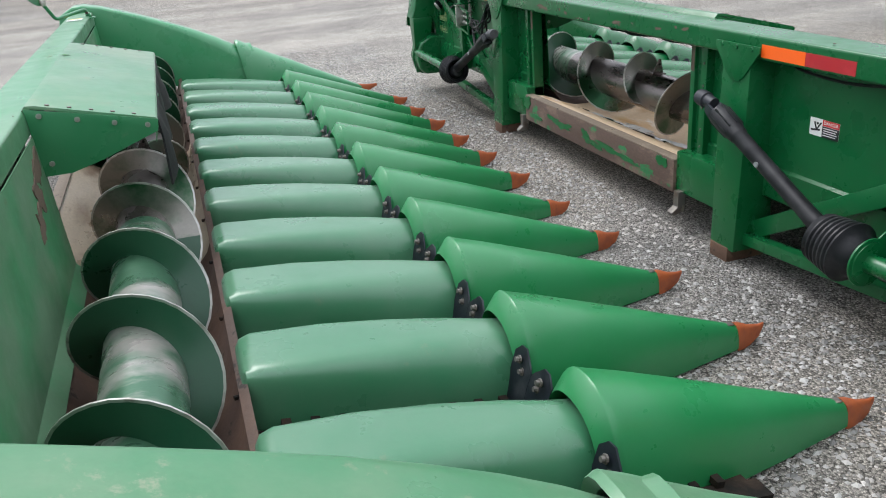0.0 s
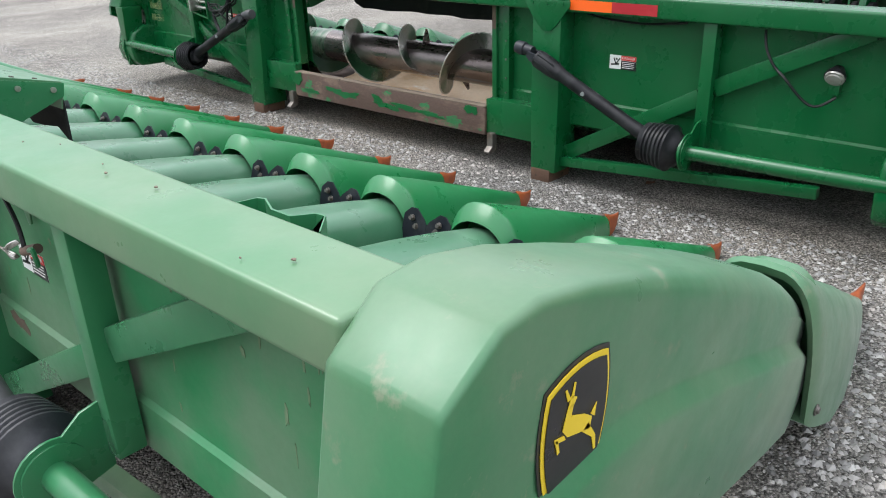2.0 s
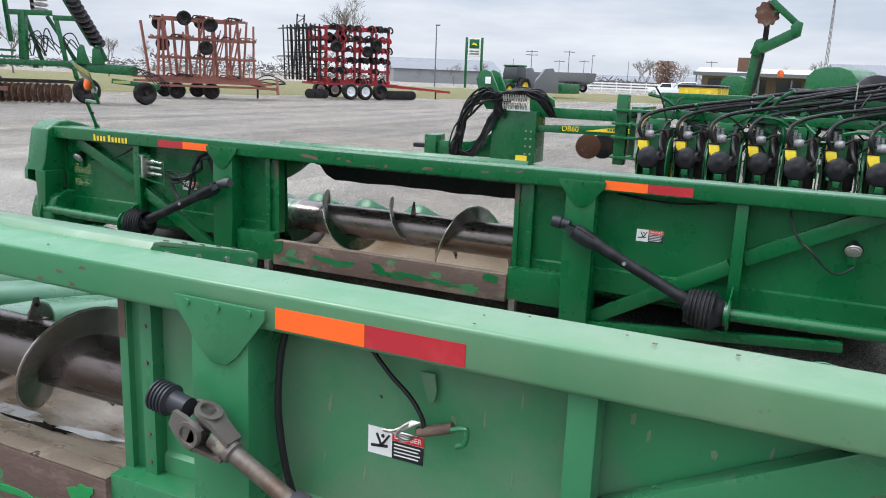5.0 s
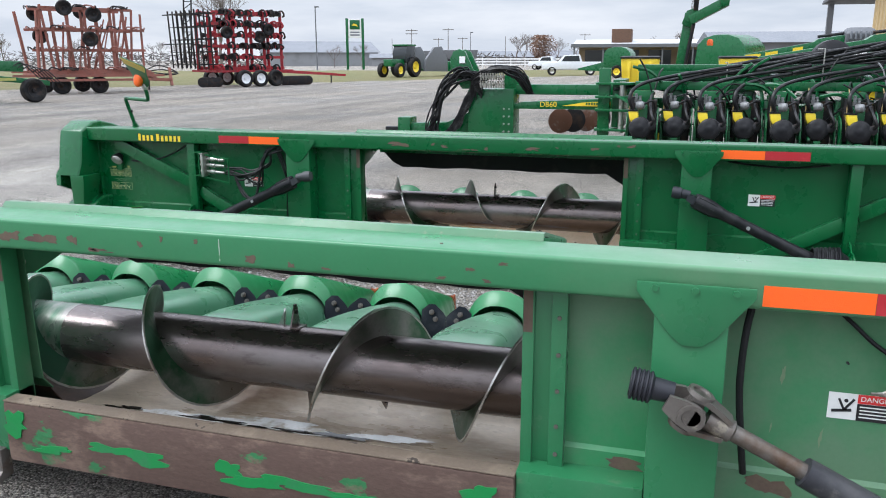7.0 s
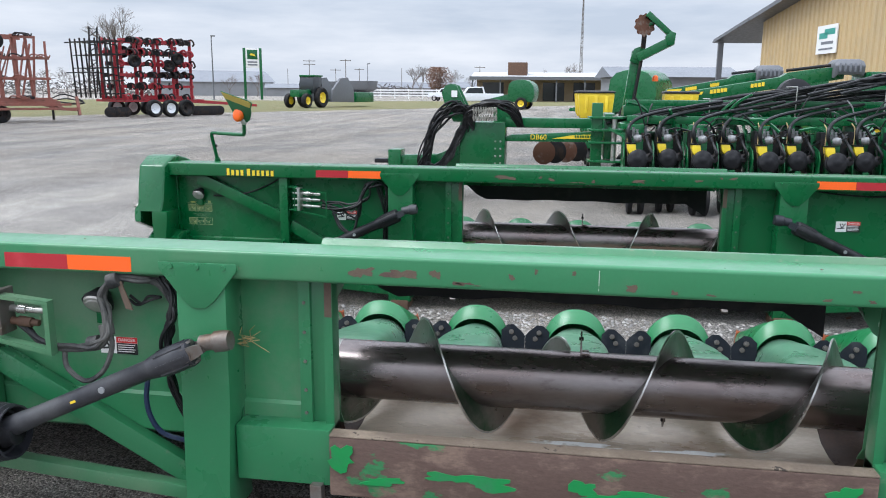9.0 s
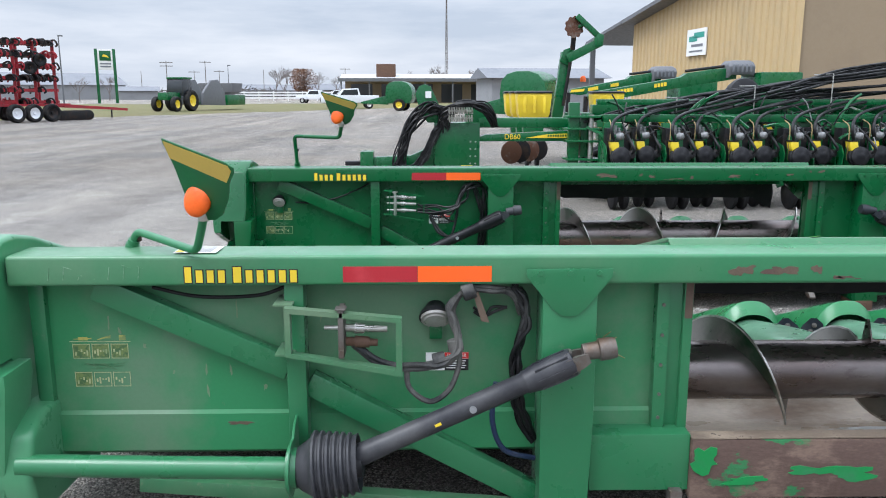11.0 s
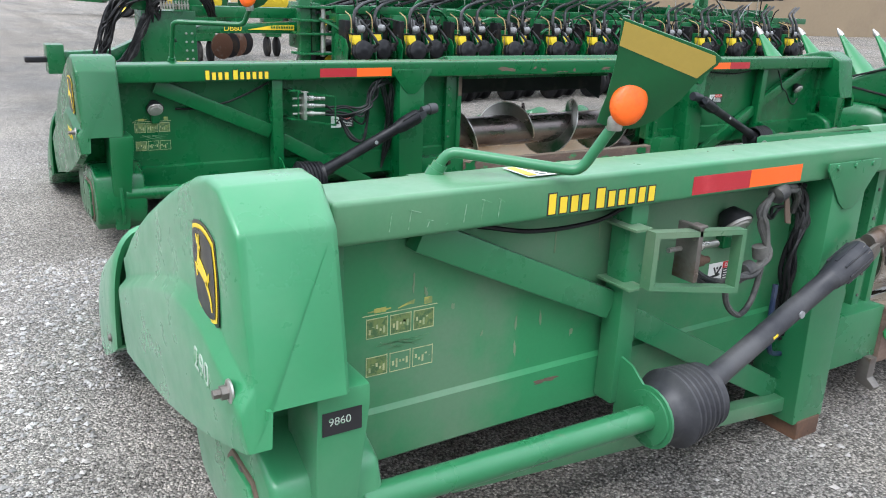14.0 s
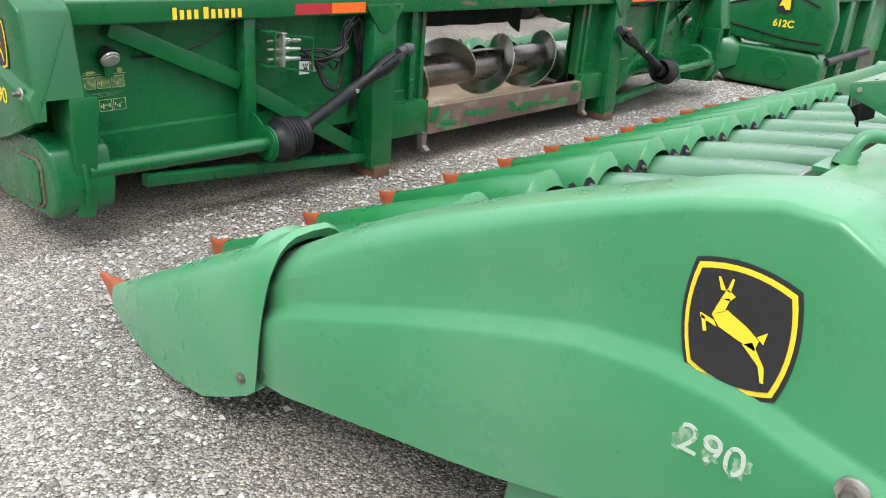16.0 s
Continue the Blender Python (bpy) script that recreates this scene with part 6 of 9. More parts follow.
def planter():
    p = thing("row_planter", "green row planter with black hoses and seed meters, parked on gravel", "planter")
    # hitch tower, tongue and toolbar
    s = Shape()
    s.box(7.85, 8.25, 4.84, 5.47, 0.38, 1.06)
    tower = part("hitch_tower", s, GREEN_NEW, p, bevel=0.02)
    for x in (7.86, 8.16):
        s = Shape()
        s.prism([(5.40, 1.06), (5.39, 1.28), (5.52, 1.55), (5.60, 1.58), (5.68, 1.55), (5.73, 1.45), (5.66, 1.20), (5.56, 1.06)], "x", x, x + 0.05)
        part("mast_plate", s, GREEN_NEW, tower, bevel=0.008)
    s = Shape()
    s.box(7.91, 8.16, 5.42, 5.60, 1.10, 1.30)
    part("mast_spacer", s, GREEN_DARK, tower, bevel=0.008)
    bolts([(7.848, y, z) for y in (4.90, 4.97) for z in (0.50, 0.60, 0.70, 0.80)], [(0, 0.014), (-0.012, 0.014)], (1, 0, 0), BARE, tower)
    s = Shape()
    s.prism([(5.02, 1.04), (5.04, 1.22), (4.96, 1.28), (4.80, 1.28), (4.70, 1.22), (4.68, 1.04)], "x", 8.10, 8.16)
    part("hose_guide", s, GREEN_NEW, p, bevel=0.01)
    s = Shape()
    s.prism([(5.40, 0.40), (6.30, 0.40), (6.42, 0.46), (6.42, 0.54), (6.30, 0.58), (5.80, 0.60), (5.40, 0.78)], "x", 7.95, 8.15)
    tongue = part("tongue", s, GREEN_NEW, p, bevel=0.015)
    s = Shape()
    s.box(7.90, 8.20, 6.32, 6.50, 0.34, 0.66)
    part("hitch_plate", s, GREEN_NEW, tongue, bevel=0.01)
    s = Shape()
    s.box(7.98, 8.12, 6.48, 6.72, 0.46, 0.52)
    part("clevis", s, IRON, tongue, bevel=0.01)
    s = Shape()
    s.box(8.0, 8.22, 3.35, 4.85, 0.985, 1.12)
    part("drawbar_beam", s, GREEN_NEW, p, bevel=0.015)
    s = Shape()
    s.prism([(4.84, 0.80), (4.84, 0.86), (4.76, 0.89), (3.4, 0.955), (3.4, 0.805)], "x", 7.90, 8.16)
    side = part("side_beam", s, GREEN_NEW, p, bevel=0.01)
    letters("model_word", "DB60", 0.098, YELLOW, Matrix.Translation((7.894, 4.385, 0.862)) @ Matrix.Rotation(radians(-90), 4, "Z") @ Matrix.Rotation(radians(90), 4, "X"), side, 0.002)
    s = Shape()
    s.prism([(4.20, 0.848), (3.9, 0.900), (3.58, 0.912), (3.58, 0.848)], "x", 7.892, 7.902)
    band = part("decal_band", s, YELLOW, side, smooth=0)
    s = Shape()
    for k in range(9):
        s.box(7.888, 7.8925, 3.60 + 0.034 * k, 3.622 + 0.034 * k, 0.866, 0.896)
    part("maker_name", s, GREEN_DARK, band, smooth=0)
    s = Shape()
    s.box(7.45, 8.25, 3.38, 3.52, 0.62, 1.20)
    joint = part("fold_joint", s, GREEN_NEW, p, bevel=0.012)
    s = Shape()
    s.box(7.40, 7.52, 3.55, 3.69, 0.50, 1.34)
    part("hinge_post", s, GREEN_NEW, joint, bevel=0.012)
    for z in (0.58, 0.82, 0.98, 1.14):
        s = Shape()
        s.prism([(7.34, 3.72), (7.60, 3.74), (7.62, 3.30), (7.50, 3.22), (7.30, 3.30)], "z", z, z + 0.028)
        part("hinge_ear", s, GREEN_NEW, joint, bevel=0.004)
    s = Shape()
    s.lathe([(0, 0.035), (0.62, 0.035)], (7.38, 3.40, 0.56), (0, 0, 1), 12)
    part("hinge_pin", s, BARE, joint)
    for nm, x0, x1, z0, z1, y0 in (("toolbar", 7.32, 7.48, 1.085, 1.185, -6.2), ("lower_rail", 7.50, 7.62, 0.86, 0.98, -6.2), ("rear_toolbar", 8.05, 8.25, 1.15, 1.30, -6.2), ("upper_rail", 7.75, 7.85, 1.30, 1.38, -2.5)):
        s = Shape()
        s.box(x0, x1, y0, 3.25, z0, z1)
        part(nm, s, GREEN_NEW, p, bevel=0.012)
    for k in range(9):
        s = Shape()
        y = 2.6 - k * 1.0
        s.prism([(7.42, 1.10), (7.42, 1.18), (8.1, 1.30), (8.1, 1.22)], "y", y, y + 0.08)
        part("link_arm", s, GREEN_NEW, p, bevel=0.006)

    # one row unit, then its repeats
    u = thing("row_unit", "", "")
    u.parent = p
    s = Shape()
    s.box(0.12, 0.42, -0.07, 0.07, 0.40, 0.92)
    s.prism([(0.05, 0.30), (0.10, 0.62), (0.20, 0.80), (0.44, 0.86), (0.50, 0.78), (0.45, 0.40), (0.2, 0.25)], "y", 0.135, 0.155)
    s.box(0.40, 0.5, -0.12, 0.12, 0.92, 1.08)
    bodies = [part("unit_body", s, GREEN_DARK, u, bevel=0.008)]
    # Added plate that closes off the bright view between the meters.
    s = Shape()
    s.box(0.50, 0.54, -0.165, 0.165, 0.30, 0.97)
    bodies.append(part("mounting_plate", s, GREEN_DARK, u, bevel=0.006))
    s = Shape()
    s.box(0.22, 0.50, -0.10, -0.085, 0.50, 0.58)
    s.box(0.22, 0.50, -0.10, -0.085, 0.74, 0.82)
    bodies.append(part("parallel_arm", s, GREEN_NEW, u, bevel=0.004))
    s = Shape()
    s.tube(smooth_path([(0.02, 0.0, 0.90), (-0.02, -0.06, 0.96), (0.05, -0.13, 0.97), (0.10, -0.16, 0.84), (0.04, -0.165, 0.62)], 5), 0.011, 7)
    bodies.append(part("drain_hose", s, HOSE, u))
    # Added dark boxes that fill in the black clutter behind the meter.
    s = Shape()
    s.box(0.16, 0.46, -0.165, -0.06, 0.45, 0.98)
    s.box(0.20, 0.40, 0.06, 0.13, 0.55, 1.02)
    bodies.append(part("drive_cover", s, IRON, u, bevel=0.01))
    s = Shape()
    s.lathe([(-0.006, 0.03), (-0.004, 0.034), (0.0, 0.06), (0.006, 0.098), (0.02, 0.116), (0.06, 0.120), (0.064, 0.127), (0.085, 0.127), (0.09, 0.120), (0.15, 0.116), (0.19, 0.09)], (-0.09, 0, 0.685), (1, 0, -0.12), 24)
    bodies.append(part("seed_meter", s, BLACK, u, "black round seed meter"))
    s = Shape()
    s.loft([[(x, y + o, z) for x, y in ((-0.03, 0.02), (0.09, 0.02), (0.09, 0.125), (-0.03, 0.125))] for z, o in ((0.735, -0.03), (0.79, 0.0), (0.862, 0.012))])
    bodies.append(part("meter_box", s, YELLOW_TANK, u, bevel=0.008))
    s = Shape()
    s.box(-0.035, 0.095, 0.028, 0.145, 0.862, 0.878)
    bodies.append(part("box_cap", s, BLACK, u, bevel=0.003))
    s = Shape()
    s.lathe([(0, 0.025), (0.008, 0.046), (0.05, 0.050), (0.085, 0.042), (0.10, 0.018)], (0.03, 0.05, 0.925), (-0.35, -0.75, 0.05), 14)
    bodies.append(part("actuator", s, CASTING, u, "grey cast actuator"))
    for yy, top in ((0.055, 1.055), (0.015, 1.03)):
        s = Shape()
        s.lathe([(0, 0.020), (0.05, 0.022), (0.05, 0.016), (top - 0.965, 0.015), (top - 0.96, 0.020), (top - 0.945, 0.020)], (0.05, yy, 0.95), (0, 0.05, 1), 10)
        bodies.append(part("solenoid", s, CASTING, u))
    s = Shape()
    s.lathe([(0, 0.02), (0.004, 0.05), (0.03, 0.052), (0.045, 0.03)], (-0.04, -0.125, 0.70), (-1, -0.2, 0.2), 14)
    bodies.append(part("vacuum_port", s, IRON, u))
    # green shank and gauge arm beside the meter
    s = Shape()
    s.prism([(0.02, 0.44), (-0.03, 0.56), (0.0, 0.74), (0.10, 0.86), (0.22, 0.90), (0.26, 0.60), (0.18, 0.42)], "y", -0.195, -0.180)
    bodies.append(part("shank_plate", s, GREEN_NEW, u, bevel=0.003))
    s = Shape()
    s.beam((0.06, -0.172, 0.60), (0.48, -0.172, 0.66), 0.016, 0.05)
    bodies.append(part("lower_link", s, GREEN_NEW, u, bevel=0.003))
    s = Shape()
    s.beam((0.10, -0.172, 0.82), (0.48, -0.172, 0.90), 0.016, 0.05)
    bodies.append(part("upper_link", s, GREEN_NEW, u, bevel=0.003))
    s = Shape()
    s.prism([(0.08, 0.52), (0.05, 0.70), (0.12, 0.80), (0.30, 0.84), (0.40, 0.60), (0.30, 0.46)], "y", 0.150, 0.164)
    bodies.append(part("side_plate", s, GREEN_NEW, u, bevel=0.003))
    s = Shape()
    s.tube(smooth_path([(-0.01, 0.085, 0.885), (-0.045, 0.125, 0.97), (-0.01, 0.11, 1.085), (0.12, 0.0, 1.17), (0.35, -0.25, 1.235), (0.60, -0.65, 1.30), (0.85, -1.1, 1.37)], 6), 0.021, 8)
    bodies.append(part("seed_hose", s, HOSE, u))
    s = Shape()
    s.tube(smooth_path([(-0.06, -0.12, 0.71), (-0.12, -0.15, 0.76), (-0.08, -0.12, 0.84), (0.05, -0.10, 0.93), (0.25, -0.10, 1.02), (0.4, -0.12, 1.05)], 6), 0.018, 8)
    bodies.append(part("vacuum_hose", s, HOSE, u))
    s = Shape()
    s.tube(smooth_path([(0.10, 0.09, 0.62), (0.02, 0.13, 0.85), (0.08, 0.11, 1.05), (0.3, 0.08, 1.12)], 5), 0.008, 6)
    bodies.append(part("signal_cable", s, STRAW, u))
    for yy in (-0.07, 0.07):
        s = Shape()
        s.lathe([(-0.03, 0.19), (-0.02, 0.205), (0.02, 0.205), (0.03, 0.19)], (0.02, yy, 0.21), (0, 1, 0), 20)
        bodies.append(part("gauge_wheel", s, TYRE, u))
    s = Shape()
    s.prism([(-0.05, 0.38), (0.04, 0.62), (0.10, 0.60), (0.06, 0.30)], "y", -0.03, 0.03)
    s.box(-0.10, 0.02, -0.035, 0.035, 0.50, 0.56)
    bodies.append(part("closing_arm", s, GREEN_NEW, u, bevel=0.004))
    spots = [(6.88 + (0.12 if k % 2 else -0.08), 3.14 - 0.379 * k) for k in range(24)]
    u.matrix_local = pose(spots[0][0], spots[0][1], 0)
    for x, y in spots[1:]:
        e = bpy.data.objects.new("row_unit", None)
        scene.collection.objects.link(e)
        e.parent = p
        e.matrix_local = pose(x, y, 0)
        for b in bodies:
            share(b, e, b.matrix_local)

    # long hose bundles over the toolbar
    rnd = random.Random(77)
    for k in range(18):
        pts = []
        x, fan = 7.70 + 0.07 * (k % 6), (0.165, 0.15, 0.135, 0.10, 0.075)[k % 5]
        y = 3.2 - 0.40 * (k % 8)
        while y > -6.4:
            run = 3.4 - max(y, -1.2)
            pts.append((x + rnd.uniform(-0.02, 0.02), y, 1.13 + fan * run + 0.02 * math.sin(y * 2.4 + k) + 0.02 * (k // 6)))
            y -= 0.45
        pts[0] = (x - 0.35, pts[0][1] + 0.30, pts[0][2] - 0.10)
        s = Shape()
        s.tube(smooth_path(pts, 3), 0.019, 8)
        part("hose_run", s, HOSE, p)
    for k in range(8):
        s = Shape()
        y = 2.2 - 1.05 * k
        top = 1.22 + 0.15 * (3.4 - max(y, -1.2))
        s.tube([(7.62, y, 1.15), (7.62, y, top), (8.15, y, top)], 0.008, 6)
        part("hose_hoop", s, BARE, p)
    # looped hoses on the tower
    for k in range(44):
        j = lambda a: rnd.uniform(-a, a)
        s = Shape()
        if k < 22:
            path = [(7.80, 5.32 + j(0.12), 1.20 + j(0.08)), (7.76 + j(0.05), 5.55 + j(0.08), 1.26 + j(0.10)), (7.74 + j(0.06), 5.78 + j(0.06), 1.08 + j(0.12)), (7.76 + j(0.06), 5.90 + j(0.07), 0.75 + j(0.10)), (7.78 + j(0.05), 5.96 + j(0.10), 0.48 + j(0.05)), (7.80, 5.80 + j(0.10), 0.41 + j(0.03)), (7.80, 5.62 + j(0.05), 0.58 + j(0.08)), (7.80, 5.50 + j(0.04), 0.85 + j(0.1)), (7.82, 5.40 + j(0.05), 1.02)]
        else:
            path = [(7.82, 5.36 + j(0.1), 1.00 + j(0.08)), (7.77, 5.30 + j(0.1), 1.20 + j(0.06)), (7.75 + j(0.04), 5.08 + j(0.08), 1.30 + j(0.05)), (7.76 + j(0.05), 4.86 + j(0.08), 1.30 + j(0.05)), (7.80, 4.70 + j(0.06), 1.18 + j(0.06)), (7.90, 4.62 + j(0.05), 1.0)]
        s.tube(smooth_path(path, 5), 0.010 + 0.006 * (k % 4 == 0), 6)
        part("tower_hose", s, HOSE, p)
    for k in range(10):
        for q in range(2):
            s = Shape()
            s.lathe([(0, 0.012), (0.03, 0.012), (0.03, 0.017), (0.06, 0.017), (0.06, 0.011), (0.09, 0.011)], (7.74, 5.26 - 0.034 * k, 1.08 + 0.10 * q), (-0.2, 0.1, 1.0), 8)
            part("hose_coupler", s, BARE, p)
    for k, (y, z, w) in enumerate(((5.55, 1.44, 0.08), (5.50, 1.22, 0.08), (5.02, 0.43, 0.16))):
        s = Shape()
        s.box(7.845, 7.849, y - w / 2, y + w / 2, z - 0.045, z + 0.045)
        part("safety_decal", s, WHITE if k < 2 else YELLOW, p, smooth=0)
    # wheels
    for c, r, w in (((7.35, -4.42, 0.52), 0.52, 0.40), ((7.9, 3.05, 0.36), 0.36, 0.26), ((8.35, 3.0, 0.36), 0.36, 0.26)):
        wheel(p, c, r, w, YELLOW_TANK)
    # coulter discs under the tongue
    for k in range(4):
        s = Shape()
        s.lathe([(-0.006, 0.02), (-0.004, 0.16), (0.0, 0.172), (0.004, 0.16), (0.006, 0.02)], (8.6 + 0.2 * k, 4.32 - 0.16 * k, 0.60), (1, 0.35, 0), 24)
        part("coulter_disc", s, DISC if k % 2 == 0 else IRON, p)
    # dense small hoses, wiring and brackets behind the meters
    for mat, count, nm, rad in ((HOSE, 300, "wiring", 0.010), (GREEN_NEW, 110, "bracket_clutter", 0.020), (CASTING, 60, "small_fitting_clutter", 0.008)):
        s = Shape()
        for k in range(count):
            o = Vector((rnd.uniform(7.02, 7.75), rnd.uniform(-5.2, 3.05), rnd.uniform(0.55, 1.16)))
            a = Vector((rnd.uniform(-0.12, 0.12), rnd.uniform(-0.22, 0.22), rnd.uniform(-0.12, 0.2)))
            s.tube(smooth_path([o, o + a + Vector((0, 0, 0.06)), o + a * 2.0], 3), rad, 5)
        part(nm, s, mat, p, kind="stuff")
    # big yellow seed tank on its frame
    s = Shape()
    s.loft([[(x, y, z) for x, y in ((11.2 + i, -4.6 - i), (13.4 - i, -4.6 - i), (13.4 - i, -8.2 + i), (11.2 + i, -8.2 + i))] for z, i in ((2.20, 0.25), (2.45, 0.05), (3.15, 0.0), (3.3, 0.2))])
    part("seed_tank", s, YELLOW_TANK, p, "large yellow seed tank", bevel=0.06)
    s = Shape()
    s.box(11.0, 13.6, -8.4, -4.5, 2.02, 2.18)
    for x in (11.2, 13.3):
        for y in (-4.8, -8.0):
            s.box(x, x + 0.15, y, y + 0.15, 0.7, 2.05)
    s.box(10.9, 13.6, -8.4, -4.4, 0.6, 0.8)
    part("tank_frame", s, GREEN_NEW, p, bevel=0.015)
    s = Shape()
    s.lathe([(0, 0.5), (0.1, 0.52), (0.3, 0.50), (0.42, 0.3), (0.45, 0.05)], (10.6, -4.6, 1.75), (-0.5, 0.3, 0.7), 24)
    part("fan_housing", s, CAR_PAINT, p, "white fan housing")
    s = Shape()
    s.lathe([(-0.03, 0.05), (-0.02, 0.20), (0, 0.24), (0.08, 0.26), (0.20, 0.24)], (8.5, 0.92, 1.44), (1, 0.1, -0.2), 24)
    part("blower", s, BLACK, p)
    # rear cross members and clutter behind the row units
    for k in range(16):
        s = Shape()
        y = rnd.uniform(-5.5, 3.0)
        a = Vector((rnd.uniform(8.2, 9.6), y, rnd.uniform(0.5, 1.2)))
        s.beam(a, a + Vector((rnd.uniform(-0.3, 0.8), rnd.uniform(-0.9, 0.9), rnd.uniform(-0.1, 0.5))), 0.09, 0.09)
        part("cross_member", s, GREEN_NEW if k % 3 else GREEN_DARK, p, bevel=0.008)
    return p


planter()


# ---- second planter with hoppers and raised marker arm ----
def hopper_planter():
    p = thing("hopper_planter", "green planter with yellow seed hoppers and raised marker arm", "planter")
    s = Shape()
    s.box(12.2, 15.4, 2.85, 3.02, 0.72, 0.90)
    part("toolbar", s, GREEN_NEW, p, bevel=0.015)
    s = Shape()
    s.box(13.95, 14.15, -1.5, 2.6, 0.85, 1.05)
    part("cross_bar", s, GREEN_NEW, p, bevel=0.015)
    for x, y in ((12.65, 3.47), (13.55, 3.50), (14.45, 3.53), (14.0, 1.72)):
        s = Shape()
        s.loft([[(x + a * (0.24 - i), y + b * (0.335 - i), z) for a, b in ((-1, -1), (1, -1), (1, 1), (-1, 1))] for z, i in ((0.96, 0.07), (1.05, 0.03), (1.40, 0.0), (1.46, 0.0))])
        h = part("seed_hopper", s, YELLOW_TANK, p, "yellow plastic seed hopper", bevel=0.025)
        for k in range(3):
            s = Shape()
            s.box(x - 0.252, x - 0.236, y - 0.22 + 0.19 * k, y - 0.16 + 0.19 * k, 1.08, 1.40)
            part("hopper_rib", s, YELLOW_TANK, h, bevel=0.008)
        s = Shape()
        s.loft([[(x + a * (0.26 - i), y + b * (0.355 - i), z) for a, b in ((-1, -1), (1, -1), (1, 1), (-1, 1))] for z, i in ((1.455, 0.0), (1.485, 0.0), (1.505, 0.05))])
        part("hopper_lid", s, BLACK, h, bevel=0.008)
        s = Shape()
        s.prism([(y - 0.16, 0.40), (y - 0.22, 0.95), (y + 0.22, 0.95), (y + 0.16, 0.40)], "x", x - 0.15, x + 0.12)
        part("unit_body", s, GREEN_NEW, p, bevel=0.01)
        for b in (-0.1, 0.1):
            s = Shape()
            s.lathe([(-0.03, 0.18), (-0.02, 0.2), (0.02, 0.2), (0.03, 0.18)], (x, y + b, 0.2), (0, 1, 0), 18)
            part("gauge_wheel", s, TYRE, p)
    # folded marker arm: mast, elbow link, return arm and notched disc
    s = Shape()
    s.beam((13.85, 2.82, 0.80), (13.8, 2.64, 2.30), 0.22, 0.20, up=(1, 0, 0))
    part("marker_mast", s, GREEN_NEW, p, bevel=0.015)
    s = Shape()
    s.prism([(2.80, 2.10), (2.72, 2.34), (2.55, 2.40), (2.46, 2.28), (2.60, 2.02)], "x", 13.66, 13.70)
    part("mast_ear", s, GREEN_NEW, p, bevel=0.006)
    s = Shape()
    s.beam((13.60, 2.64, 2.16), (13.42, 2.02, 2.48), 0.14, 0.17)
    part("marker_link", s, GREEN_NEW, p, bevel=0.012)
    s = Shape()
    s.prism([(2.12, 2.38), (1.98, 2.40), (1.96, 2.62), (2.06, 2.66), (2.16, 2.56)], "x", 13.34, 13.50)
    part("elbow_plate", s, GREEN_NEW, p, bevel=0.01)
    s = Shape()
    s.beam((13.42, 2.04, 2.58), (13.40, 2.52, 3.00), 0.10, 0.11)
    part("return_arm", s, GREEN_NEW, p, bevel=0.008)
    s = Shape()
    s.beam((13.55, 2.56, 2.34), (13.48, 2.55, 2.66), 0.09, 0.09, up=(1, 0, 0))
    part("disc_post", s, IRON, p, bevel=0.006)
    s = Shape()
    s.beam((13.45, 2.36, 2.84), (13.48, 2.50, 2.78), 0.06, 0.06)
    part("disc_hub_arm", s, GREEN_NEW, p, bevel=0.006)
    s = Shape()
    s.tube([(13.66, 2.70, 1.2), (13.62, 2.58, 2.10)], 0.035, 8)
    part("marker_cylinder", s, IRON, p)
    s = Shape()
    n = 40
    pts = [((0.222 if (k // 2) % 2 else 0.196) * math.cos(2 * math.pi * k / n), (0.222 if (k // 2) % 2 else 0.196) * math.sin(2 * math.pi * k / n)) for k in range(n)]
    s.prism(pts, "x", -0.008, 0.008, Matrix.Translation((13.42, 2.56, 2.78)) @ Matrix.Rotation(radians(20), 4, "Z"))
    part("marker_disc", s, DISC, p, "rusty notched marker disc")
    s = Shape()
    s.lathe([(0, 0.06), (0.08, 0.06), (0.12, 0.03)], (13.9, 2.25, 1.70), (0, 0, 1), 10)
    part("amber_lamp", s, ORANGE_LENS, p)
    return p


hopper_planter()


